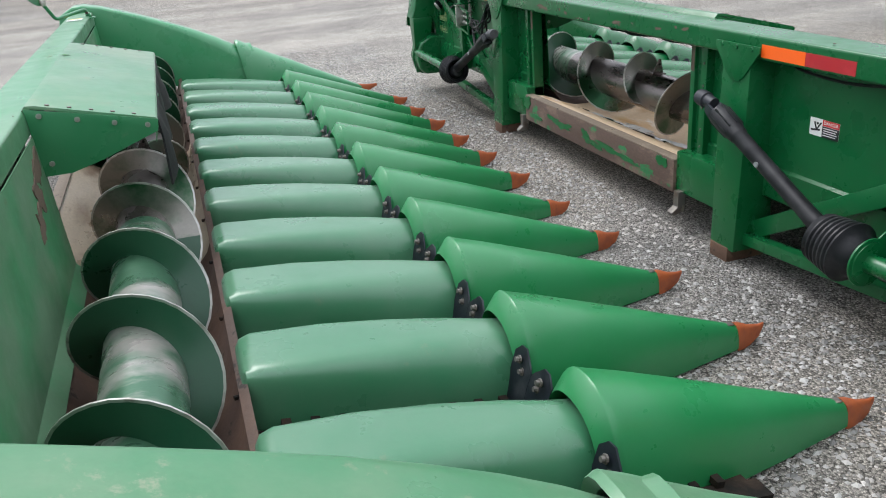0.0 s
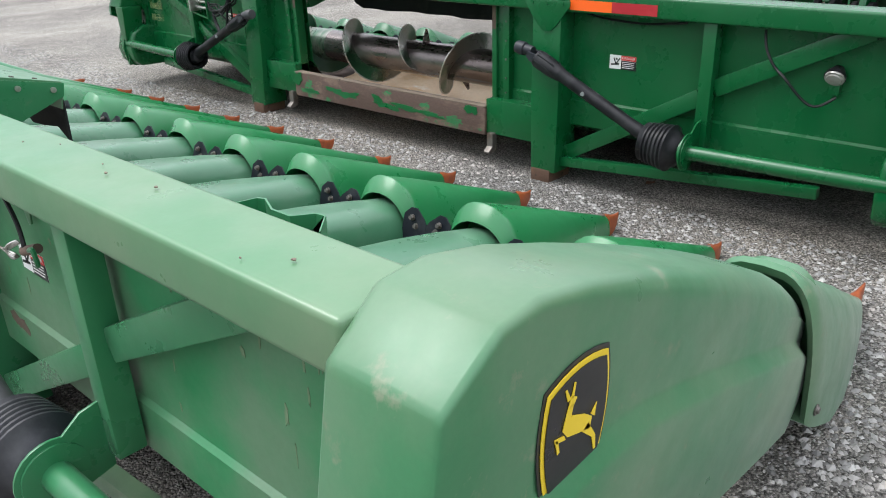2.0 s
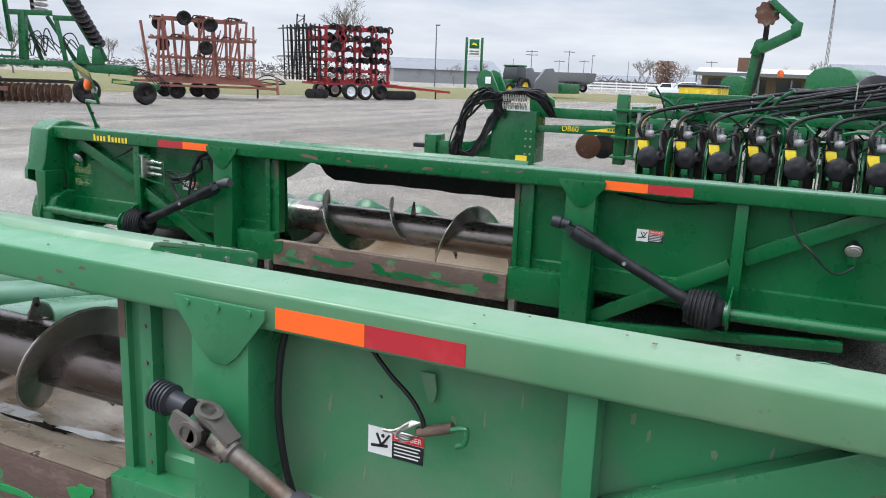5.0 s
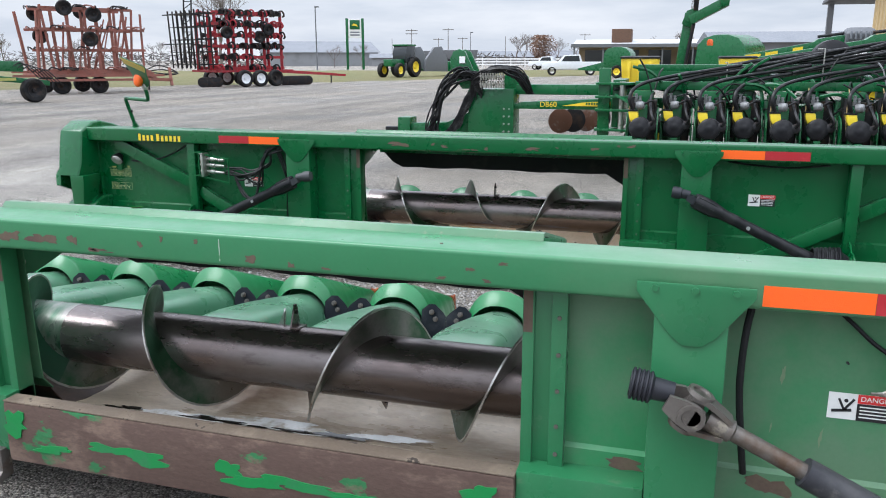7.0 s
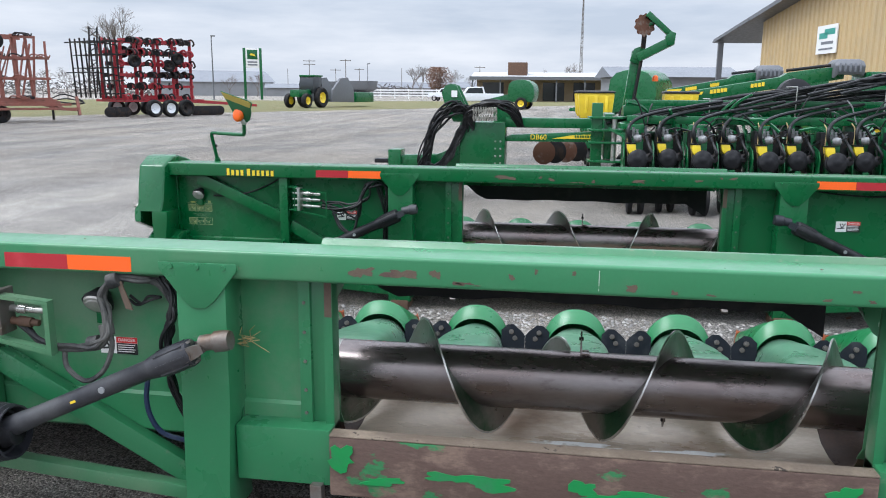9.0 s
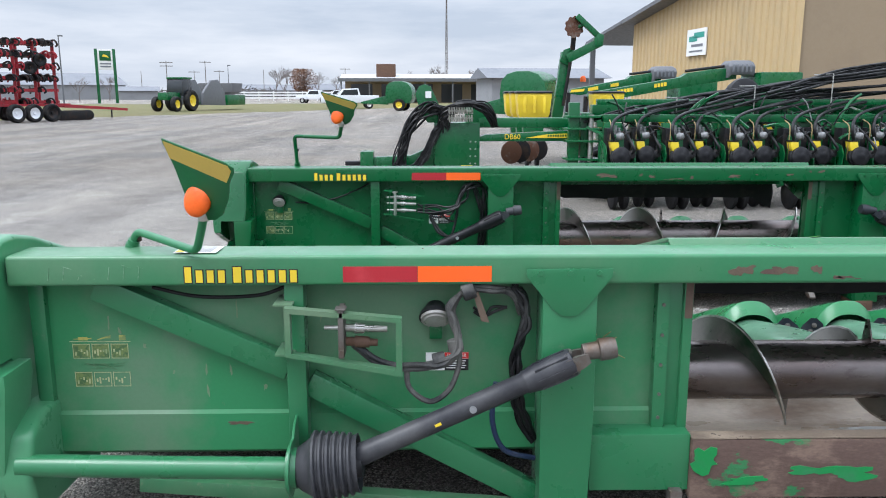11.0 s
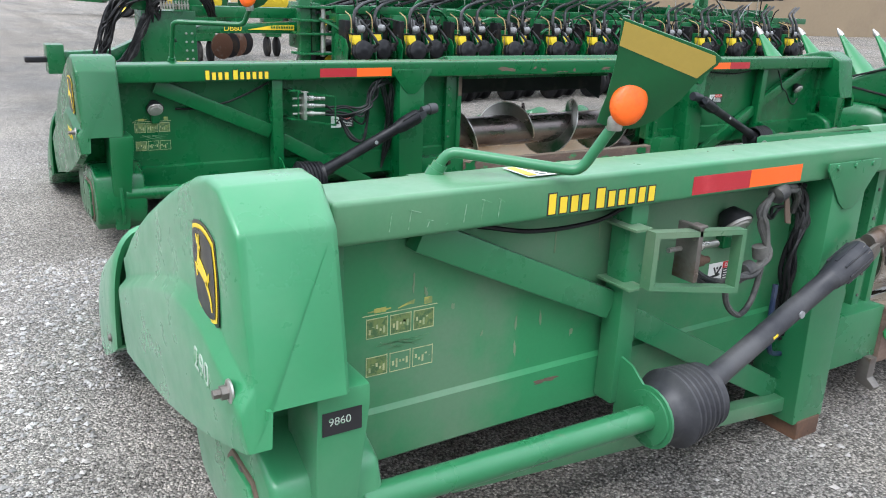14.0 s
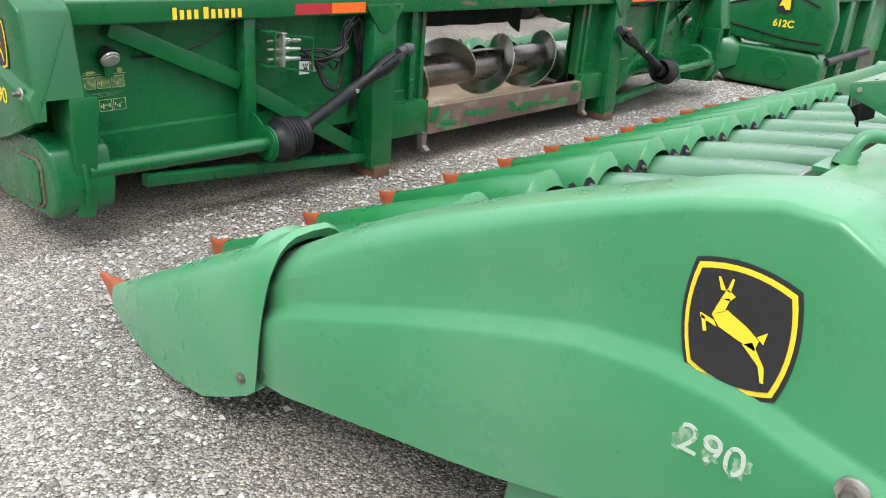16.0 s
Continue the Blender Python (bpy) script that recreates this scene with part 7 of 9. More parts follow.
# ---- mower-conditioners ----
def mower(x, y0, z0, y1, z1, deep):
    """Mower-conditioner parked with its long tongue sloping down towards the lot."""
    m = thing("mower_conditioner", "green mower-conditioner with long sloping tongue", "mower", "mowers", pose(x, y0, 0))
    L, R = y1 - y0, z1 - z0
    s = Shape()
    s.prism([(0.0, z0), (L * 0.62, z0 + R * 0.62 + 0.02), (L * 0.66, z0 + R * 0.72 + 0.06), (L * 0.86, z0 + R * 0.92 + 0.05), (L, z1 + 0.02), (L, z1 - deep), (L * 0.5, z0 + R * 0.5 - deep), (L * 0.10, z0 - deep * 0.85), (0.03, z0 - deep * 0.6)], "x", -0.17, 0.17)
    tongue = part("tongue", s, GREEN_NEW, m, bevel=0.02)
    for k in range(9):
        s = Shape()
        a = 0.20 + 0.022 * k + (0.14 if k > 4 else 0.0)
        s.box(-0.176, -0.171, L * a - 0.035, L * a + 0.035, z0 + R * a - 0.15, z0 + R * a - 0.05)
        part("maker_name", s, YELLOW, tongue, smooth=0)
    s = Shape()
    s.prism([(0.0, z0 - 0.02), (L * 0.15, z0 + R * 0.15 - 0.06), (L * 0.14, z0 + R * 0.14 - 0.13), (0.02, z0 - 0.10)], "x", -0.178, -0.173)
    part("tongue_stripe", s, YELLOW, tongue, smooth=0)
    s = Shape()
    s.tube([(0.0, L * 0.66, z0 + R * 0.72 + 0.12), (0.0, L * 0.98, z1 + 0.10)], 0.04, 8)
    part("swing_cylinder", s, IRON, tongue)
    s = Shape()
    s.loft([[(-0.36, yy, z1 - 0.16 - i), (0.36, yy, z1 - 0.16 - i), (0.40, yy, z1 + 0.06), (0.26, yy, z1 + 0.22 - i), (-0.26, yy, z1 + 0.22 - i), (-0.40, yy, z1 + 0.06)] for yy, i in ((L - 0.42, 0.06), (L - 0.30, 0.0), (L + 0.20, 0.0), (L + 0.30, 0.10))])
    hood = part("conditioner_hood", s, TRIM, m, "ribbed grey rubber hood", bevel=0.03)
    for k in range(5):
        s = Shape()
        s.box(-0.425, -0.385, L - 0.32 + 0.12 * k, L - 0.27 + 0.12 * k, z1 - 0.10, z1 + 0.12)
        part("hood_rib", s, GREY_ROOF, hood, bevel=0.008)
    s = Shape()
    s.box(-0.7, 0.7, L - 1.6, L - 0.45, 0.6, z1 - 0.1)
    part("conditioner_box", s, GREEN_NEW, m, bevel=0.05)
    s = Shape()
    s.box(-2.2, 2.2, L - 1.8, L - 0.8, 0.25, 0.9)
    part("cutter_platform", s, GREEN_NEW, m, bevel=0.05)
    s = Shape()
    s.beam((0, 0.05, z0 - 0.10), (0, 0.10, 0.0), 0.12, 0.12, up=(1, 0, 0))
    part("parking_jack", s, IRON, m)
    for xx in (-1.0, 1.0):
        wheel(m, (xx, L - 0.5, 0.42), 0.42, 0.3, YELLOW_TANK)
    return m


mower(19.0, 1.10, 1.47, -2.95, 2.12, 0.27)
mower(22.0, 1.06, 1.58, -1.75, 2.06, 0.22)


def round_baler(x, y, turn, label, name="round_baler"):
    b = thing(name, label, "baler", "balers", pose(x, y, 0, 0, 0, turn))
    s = Shape()
    pts = [(-0.95, 0.62), (-1.12, 1.0), (-1.16, 1.5), (-1.05, 1.95), (-0.75, 2.28), (-0.30, 2.42), (0.30, 2.42), (0.75, 2.30), (1.02, 2.02), (1.10, 1.4), (1.02, 0.85), (0.80, 0.60)]
    s.prism(pts, "y", -0.9, 0.9)
    part("bale_chamber", s, GREEN_NEW, b, bevel=0.06)
    s = Shape()
    s.lathe([(0, 0.5), (0.06, 0.48)], (0, -0.92, 1.5), (0, -1, 0), 24)
    part("side_cover", s, GREEN_DARK, b)
    for a in range(0, 180, 45):
        s = Shape()
        d = Vector((math.cos(radians(a)), 0, math.sin(radians(a))))
        s.beam(Vector((0, -0.93, 1.5)) - d * 0.8, Vector((0, -0.93, 1.5)) + d * 0.8, 0.07, 0.06, up=(0, 1, 0))
        part("side_rib", s, GREEN_NEW, b, bevel=0.01)
    s = Shape()
    s.prism([(1.0, 0.5), (3.4, 0.6), (3.4, 0.72), (1.0, 1.3)], "y", -0.25, 0.25)
    part("drawbar", s, GREEN_NEW, b, bevel=0.03)
    for yy in (-1.05, 1.05):
        wheel(b, (-0.1, yy, 0.5), 0.5, 0.35, YELLOW_TANK, (0, 1, 0))
    return b


round_baler(64.0, 7.75, 80, "green round baler on yellow wheels")
round_baler(33.0, 0.9, 60, "green round baler standing behind mowers")


# ---- third corn head with raised snouts ----
def raised_head():
    h = thing("raised_corn_head", "green corn head with its snouts folded up", "corn head", "corn heads", pose(1.46, -0.28, 0))
    s = Shape()
    s.prism([(-0.10, 0.42), (-0.12, 0.75), (-0.05, 1.02), (0.30, 1.05), (0.75, 0.92), (1.30, 0.66), (1.30, 0.50), (0.40, 0.44)], "y", -0.16, 0.0)
    hood = part("end_hood", s, GREEN_NEW, h, bevel=0.05, segs=3)
    s = Shape()
    s.prism([(-0.08, 0.06), (0.02, 0.02), (0.85, 0.03), (0.95, 0.10), (0.95, 0.34), (0.85, 0.43), (0.0, 0.42), (-0.08, 0.34)], "y", -0.30, -0.01)
    part("end_shield", s, GREEN_NEW, h, bevel=0.05, segs=3)
    s = Shape()
    s.lathe([(0, 0.12), (0.012, 0.115)], (0.35, -0.012, 0.23), (0, 1, 0), 22)
    part("round_cover", s, GREEN_NEW, h)
    s = Shape()
    s.tube(smooth_path([(-0.04, 0.004, 0.52), (0.3, 0.004, 0.53), (0.8, 0.004, 0.60), (1.3, 0.004, 0.66)], 5), 0.010, 6)
    s.tube(smooth_path([(0.05, 0.004, 0.86), (0.3, 0.004, 0.93), (0.75, 0.004, 0.86), (1.15, 0.004, 0.74)], 5), 0.010, 6)
    part("hood_seal", s, RUBBER, hood)
    s = Shape()
    s.prism([(0.30, 0.78), (0.30, 0.93), (0.46, 0.93), (0.46, 0.78), (0.38, 0.75)], "y", 0.0, 0.003)
    badge = part("badge", s, BLACK_DECAL, hood, smooth=0)
    s = Shape()
    s.prism([(0.325, 0.80), (0.335, 0.90), (0.41, 0.905), (0.44, 0.83), (0.40, 0.84), (0.37, 0.80)], "y", 0.003, 0.005)
    part("badge_figure", s, YELLOW, badge, smooth=0)
    letters("model_number", "612C", 0.095, YELLOW, Matrix.Translation((0.36, 0.003, 0.665)) @ Matrix.Rotation(radians(180), 4, "Z") @ Matrix.Rotation(radians(90), 4, "X"), hood, 0.001, 0.003)
    s = Shape()
    s.box(0.0, 0.16, -8.6, -0.16, 0.90, 1.02)
    part("top_beam", s, GREEN_NEW, h, bevel=0.012)
    s = Shape()
    s.box(0.12, 0.14, -8.6, -0.16, 0.25, 0.90)
    part("rear_panel", s, GREEN_PANEL, h)
    for y in (-0.9, -1.7, -3.1):
        s = Shape()
        s.box(-0.01, 0.14, y - 0.07, y + 0.07, 0.0, 0.9)
        part("post", s, GREEN_NEW, h, bevel=0.006)
    s = Shape()
    s.tube([(-0.06, -0.2, 0.33), (-0.06, -1.7, 0.36)], 0.045, 12)
    part("shaft_tube", s, BLACK, h)
    s = Shape()
    s.lathe([(-4.0, 0.11), (4.0, 0.11)], (0.48, -4.4, 0.46), (0, 1, 0), 20)
    part("auger_tube", s, STEEL, h)
    s = Shape()
    rings = []
    for k in range(0, 14 * 16 + 1):
        y = -0.4 - 7.9 * k / (14 * 16)
        a = 2 * math.pi * k / 16
        rings.append([(0.48 + math.cos(a) * r, y + d, 0.46 + math.sin(a) * r) for r, d in ((0.10, -0.003), (0.24, -0.002), (0.24, 0.002), (0.10, 0.003))])
    s.loft(rings)
    part("auger_flight", s, FLIGHT, h)
    for k in range(11):
        v = -0.12 - 0.76 * k
        s = Shape()
        s.loft([arch(x, v, hw, zb, zt, 12, 0.6) for x, hw, zb, zt in ((0.75, 0.12, 0.2, 0.42), (0.85, 0.2, 0.15, 0.50), (1.4, 0.24, 0.14, 0.52), (1.6, 0.22, 0.14, 0.46))])
        part("divider_hood", s, GREEN_NEW, h)
        s = Shape()
        rings = []
        for t, hw, d in ((0.0, 0.22, 0.16), (0.25, 0.20, 0.15), (0.5, 0.14, 0.11), (0.75, 0.075, 0.06), (0.95, 0.03, 0.03)):
            o = Vector((1.80, v, 0.45)) + Vector((0.62, 0.0, 0.66)) * t
            rings.append([(o.x + d * math.cos(a), o.y + hw * math.sin(a), o.z) for a in [2 * math.pi * i / 12 for i in range(12)]])
        s.loft(rings)
        sn = part("raised_snout", s, GREEN_SNOUT, h)
        s = Shape()
        o = Vector((1.80, v, 0.45)) + Vector((0.62, 0, 0.66)) * 0.93
        s.lathe([(0, 0.034), (0.06, 0.03), (0.12, 0.008)], o, (0.62, 0, 0.66), 10)
        part("snout_point", s, BARE, sn)
    return h


raised_head()


# ---- tillage machines across the lot ----
def cultivator(x, y, turn, paint, label, wings, height, tines, seed, rolls, length=7.0):
    """Folded field cultivator: wheeled centre frame, upright wing frames with shanks, drawbar."""
    rnd = random.Random(seed)
    c = thing("field_cultivator", label, "cultivator", "tillage machines", pose(x, y, 0, 0, 0, turn))
    s = Shape()
    half = 2.4
    for yy in (-1.4, -0.5, 0.5, 1.4):
        s.beam((-half, yy, 0.85), (half, yy, 0.85), 0.12, 0.12)
    for xx in (-half, -0.8, 0.8, half):
        s.beam((xx, -1.4, 0.85), (xx, 1.4, 0.85), 0.12, 0.12)
    part("centre_frame", s, paint, c)
    s = Shape()
    s.beam((half, -0.9, 0.8), (length, 0.0, 0.55), 0.14, 0.14)
    s.beam((half, 0.9, 0.8), (length, 0.0, 0.55), 0.14, 0.14)
    s.beam((length - 0.3, 0, 0.55), (length + 0.7, 0, 0.5), 0.14, 0.14)
    part("drawbar", s, paint, c)
    s = Shape()
    s.beam((length - 0.4, 0, 0.5), (length - 0.4, 0, 0.05), 0.08, 0.08)
    part("parking_jack", s, IRON, c)
    for wing in wings:
        wx = -half
        s = Shape()
        n_rail, n_post, lean = (6, 5, 0.0) if rolls else (4, 8, 0.35)
        for k in range(n_rail):
            z = 1.0 + (height - 1.15) * k / (n_rail - 1)
            s.beam((wx + 0.25 * (k % 2), wing, z), (half * (0.95 - 0.22 * (k == n_rail - 1)), wing, z), 0.13, 0.15 if rolls else 0.11)
        for k in range(n_post):
            xx = wx + (half * 1.9) * k / (n_post - 1)
            s.beam((xx, wing, 0.9), (xx + lean * rnd.uniform(-1, 0.6), wing * (1 - 0.4 * lean), height - 0.30 * rnd.random()), 0.15 if rolls else 0.10, 0.15 if rolls else 0.10)
        for k in range(0 if rolls else 4):
            xx = rnd.uniform(wx, half * 0.5)
            s.beam((xx, wing, 1.0), (xx + rnd.uniform(0.3, 0.9), wing * 0.7, height * rnd.uniform(0.8, 1.0)), 0.06, 0.06)
        f = part("wing_frame", s, paint, c)
        for k in range(tines * 2):
            xx = rnd.uniform(wx, half * 0.9)
            z = rnd.choice([1.0 + (height - 1.15) * j / (n_rail - 1) for j in range(n_rail)])
            d = 1 if wing > 0 else -1
            s = Shape()
            if rolls:
                q = rnd.uniform(0.10, 0.22)
                s.tube(smooth_path([(xx - 0.14, wing, z - 0.05), (xx - 0.05, wing + d * 0.10, z + 0.12), (xx + 0.08, wing + d * 0.30, z + q), (xx + 0.17, wing + d * 0.38, z - 0.05), (xx + 0.10, wing + d * 0.30, z - 0.16)], 3), 0.05, 6)
                s.box(xx - 0.12, xx + 0.12, wing - 0.12, wing + 0.12, z - 0.11, z + 0.11)
            else:
                s.tube(smooth_path([(xx, wing, z), (xx + 0.05, wing + d * 0.25, z + 0.14), (xx + 0.22, wing + d * 0.5, z + 0.10), (xx + 0.34, wing + d * 0.55, z + 0.02), (xx + 0.38, wing + d * 0.55, z + 0.12)], 3), 0.032, 5)
            part("shank", s, IRON if rnd.random() < 0.7 else paint, f)
        for k in range(3):
            xx, z = rnd.uniform(wx + 0.3, half * 0.6), rnd.uniform(height * 0.62, height * 0.97)
            wheel(f, (xx, wing + (0.35 if wing > 0 else -0.35), z), 0.33, 0.26, IRON, (0.2, 1, 0.1))
    if rolls:
        for xx in (-1.1, -0.15, 0.85):
            for yy in (-2.0, 1.75):
                wheel(c, (xx, yy, 0.46), 0.46, 0.34, CAR_PAINT if xx < 0.8 else IRON, (0, 1, 0), 0.6)
    else:
        for xx in (-1.6, 0.0):
            for yy in (-1.2, 1.2):
                wheel(c, (xx, yy, 0.38), 0.38, 0.30, IRON, (0, 1, 0))
        for k, (z, x1) in enumerate(((0.62, length), (0.80, length - 0.2), (0.98, half))):
            s = Shape()
            s.beam((-half - 1.2, -1.75 + 0.12 * k, z), (x1, -1.75 + 0.30 * k, z - 0.04), 0.11, 0.10)
            part("side_rail", s, paint, c)
        s = Shape()
        s.beam((length, -1.8, 0.30), (length + 0.05, -1.5, 1.10), 0.12, 0.12)
        part("end_post", s, paint, c)
    if rolls:
        # upright rolling baskets: close rows of bars, and one latticed frame behind them
        for r in range(4):
            xx = -half - 0.28 - 0.27 * r
            s = Shape()
            s.beam((xx, -1.5, 1.0), (xx - 0.12, -1.5, height - 0.1), 0.05, 0.07)
            basket = part("rolling_basket", s, IRON, c)
            for yy in (-0.5, 0.5, 1.5):
                s = Shape()
                s.beam((xx, yy, 1.0), (xx - 0.12, yy, height - 0.1), 0.05, 0.07)
                part("basket_bar", s, IRON, basket)
            for k in range(5):
                z = 1.2 + (height - 1.5) * k / 4
                s = Shape()
                s.beam((xx, -1.5, z), (xx, 1.5, z), 0.035, 0.035)
                part("basket_rung", s, IRON, basket)
                s = Shape()
                s.beam((xx, -1.53, z), (xx + 0.26, -1.53, z + 0.05), 0.06, 0.06)
                part("basket_spacer", s, IRON, basket)
        xx = -half - 1.75
        s = Shape()
        for z in (height * 0.55, height * 0.92):
            s.beam((xx + 0.2, -1.4, z), (xx + 1.5, -1.4, z - 0.15), 0.06, 0.06)
            s.beam((xx + 0.2, -1.4, z), (xx + 0.2, 1.4, z), 0.06, 0.06)
        s.beam((xx + 1.5, -1.4, height * 0.55 - 0.15), (xx + 1.5, -1.4, height * 0.92 - 0.15), 0.06, 0.06)
        lattice = part("basket_frame", s, IRON, c, smooth=0)
        for a in (0.0, 0.42):
            for yy in (-1.4,):
                s = Shape()
                s.beam((xx + a - 0.15, yy, 1.3), (xx + a + 0.08, yy, height + 0.35), 0.06, 0.06)
                part("lattice_post", s, IRON, lattice)
        for k in range(9):
            z = 1.35 + (height - 1.1) * k / 8
            o = xx - 0.15 + 0.23 * k / 8
            for yy in (-1.4,):
                s = Shape()
                s.beam((o, yy, z), (o + 0.42, yy, z + (0.3 if k % 2 else 0.0)), 0.04, 0.04)
                part("lattice_rung", s, IRON, lattice)
        for k in range(16):
            s = Shape()
            s.lathe([(-0.03, 0.05), (-0.01, 0.26), (0.01, 0.27), (0.03, 0.05)], (1.45 + 0.15 * k if k < 12 else -half - 1.2 + 0.3 * (k - 12), -1.95, 0.30), (0.6, 1, 0), 14)
            part("disc_blade", s, IRON, c)
    else:
        for k in range(3):
            s = Shape()
            s.tube(smooth_path([(half + 0.2, 0.4 - 0.4 * k, 0.9), (half + 1.0, 0.3 - 0.3 * k, 1.2 - 0.2 * k), (half + 1.8, 0.0, 0.8), (length, 0.0, 0.75)], 4), 0.03, 6)
            part("hydraulic_hose", s, HOSE, c)
    return c


cultivator(38.5, 27.0, -29, RED_PAINT, "dark red field cultivator folded upright on white wheels", (-0.7, 0.7), 4.15, 34, 1, True, 6.6)
cultivator(28.2, 28.9, -32, RED_RUST, "weathered red field cultivator folded upright beside grass", (-1.0, 0.6), 3.8, 14, 2, False, 3.1)
cultivator(13.0, 29.6, -42, RED_RUST, "rusty red field cultivator folded beside the green disc", (-0.8, 0.8), 4.4, 18, 3, False, 3.6)


def disc_harrow(x, y, turn):
    """Folded disc harrow: long main frame, upright wing frames, standing disc gangs, hitch and wheels."""
    d = thing("disc_harrow", "green disc harrow with upright gangs on black tyres", "disc harrow", "tillage machines", pose(x, y, 0, 0, 0, turn))
    rnd = random.Random(8)
    for yy in (-0.25, 1.3):
        s = Shape()
        s.beam((-2.5, yy, 1.40), (1.9, yy, 1.40), 0.20, 0.20)
        rail = part("main_rail", s, GREEN_NEW, d, bevel=0.015)
    for xx in (-2.2, -1.0, 0.2, 1.4):
        s = Shape()
        s.beam((xx, -0.25, 1.28), (xx, 1.3, 1.28), 0.16, 0.14)
        part("cross_tube", s, GREEN_NEW, d, bevel=0.01)
    for z in (1.62, 1.84):
        s = Shape()
        s.beam((-2.5, -0.1, z), (-0.4, -0.1, z - 0.04), 0.10, 0.08)
        part("upper_rail", s, GREEN_NEW, d, bevel=0.01)
    s = Shape()
    s.prism([(1.4, 1.15), (1.4, 1.48), (3.55, 1.42), (3.65, 1.20), (3.6, 1.05)], "y", -0.35, 0.10)
    part("hitch_box", s, GREEN_NEW, d, bevel=0.03)
    s = Shape()
    s.beam((2.7, -0.35, 0.85), (4.4, -0.30, 0.66), 0.16, 0.18)
    tongue = part("tongue", s, GREEN_NEW, d, bevel=0.015)
    s = Shape()
    s.box(2.75, 3.35, -0.445, -0.436, 0.76, 0.86)
    part("tongue_stripe", s, YELLOW_FADED, tongue, smooth=0)
    # upright wing frames
    for a, b, w in (((-0.15, -0.2, 1.4), (-0.10, -0.1, 3.20), 0.24), ((-0.6, -0.1, 3.12), (0.85, -0.1, 3.16), 0.18), ((0.85, -0.1, 3.0), (1.95, -0.1, 3.02), 0.18), ((0.95, -0.1, 3.0), (1.20, -0.1, 1.5), 0.16),
                    ((1.90, -0.1, 3.05), (2.55, -0.1, 1.55), 0.18), ((-0.1, 0.6, 3.1), (0.4, 0.6, 1.4), 0.14), ((0.6, 1.0, 3.1), (1.5, 1.0, 1.5), 0.14), ((-0.75, 0.2, 4.5), (-0.55, 0.1, 2.1), 0.13), ((-2.1, 0.4, 4.4), (-2.5, 0.4, 3.2), 0.13), ((-1.9, 0.3, 4.3), (-1.5, 0.3, 3.0), 0.11)):
        s = Shape()
        s.beam(a, b, w, w)
        part("wing_frame", s, GREEN_NEW if b[0] > -0.4 else GREEN_DARK, d, bevel=0.012)
    for xx in (1.78, 2.28):
        s = Shape()
        s.prism([(xx - 0.22, 1.42), (xx - 0.18, 1.95), (xx - 0.05, 2.12), (xx + 0.06, 2.08), (xx + 0.10, 1.85), (xx + 0.24, 1.42)], "y", -0.40, -0.30)
        part("fold_plate", s, GREEN_NEW, d, bevel=0.01)
    # standing gangs: beam and dished blades
    for base, top, n, r, mat, tilt in (((-2.58, -0.5, 1.40), (-3.45, -0.3, 4.5), 14, 0.27, BARE, 0.5), ((-1.22, -0.3, 2.15), (-1.18, -0.2, 4.7), 15, 0.33, DISC, 0.25), ((0.32, 0.8, 3.20), (0.25, 0.8, 4.15), 5, 0.30, CAST, 0.3), ((2.25, -0.2, 2.10), (1.05, -0.1, 4.35), 13, 0.26, IRON, 0.9), ((-2.2, 0.9, 1.5), (-2.3, 0.9, 4.2), 12, 0.27, DISC, 0.4)):
        a, b = Vector(base), Vector(top)
        u = (b - a).normalized()
        s = Shape()
        s.beam(a + Vector((-0.16, 0.1, 0)), b + Vector((-0.16, 0.1, 0)), 0.13, 0.13)
        gang = part("gang_beam", s, GREEN_DARK if mat is IRON else IRON, d)
        for k in range(n):
            s = Shape()
            q = a.lerp(b, (k + 0.5) / n) + Vector((0.10, -0.06, 0))
            s.lathe([(-0.05, 0.02), (-0.03, r * 0.6), (0.0, r), (0.012, r * 0.97), (0.0, 0.02)], q, u + Vector((tilt * 0.5, -tilt * 1.1, 0)), 16)
            part("disc_blade", s, mat, gang)
    # gangs on the ground
    for row, (x0, x1, yy) in enumerate(((-3.0, -2.1, -0.6), (-0.9, 1.5, -0.4), (-2.4, 1.2, 1.0))):
        n = int((x1 - x0) / 0.21)
        s = Shape()
        s.beam((x0, yy, 0.75), (x1, yy, 0.75), 0.10, 0.10)
        gang = part("gang_beam", s, IRON, d)
        for k in range(n):
            s = Shape()
            s.lathe([(-0.05, 0.02), (-0.03, 0.2), (0.0, 0.33), (0.012, 0.32), (0.0, 0.02)], (x0 + 0.21 * k, yy, 0.34), (1, -0.45, 0), 16)
            part("disc_blade", s, DISC if row else RUST, gang)
    for c, r, w, axis in (((-1.95, -0.6, 0.42), 0.42, 0.34, (0.5, -1, 0)), ((-1.25, -0.5, 0.42), 0.42, 0.34, (0.5, -1, 0)), ((1.85, -0.7, 0.47), 0.47, 0.36, (0.35, -1, 0)), ((3.85, -0.4, 0.42), 0.42, 0.32, (0.35, -1, 0)), ((-1.6, 1.4, 0.42), 0.42, 0.34, (0.3, -1, 0)), ((-2.35, -0.4, 3.15), 0.42, 0.36, (0.25, -0.2, 1)), ((-2.42, -0.4, 2.60), 0.40, 0.34, (0.25, -0.2, 1))):
        wheel(d, c, r, w, IRON, axis)
    s = Shape()
    s.beam((1.45, -0.55, 1.30), (1.55, -0.50, 0.85), 0.14, 0.12)
    s.beam((1.55, -0.50, 0.88), (1.82, -0.52, 0.45), 0.12, 0.12)
    part("wheel_fork", s, GREEN_NEW, d, bevel=0.01)
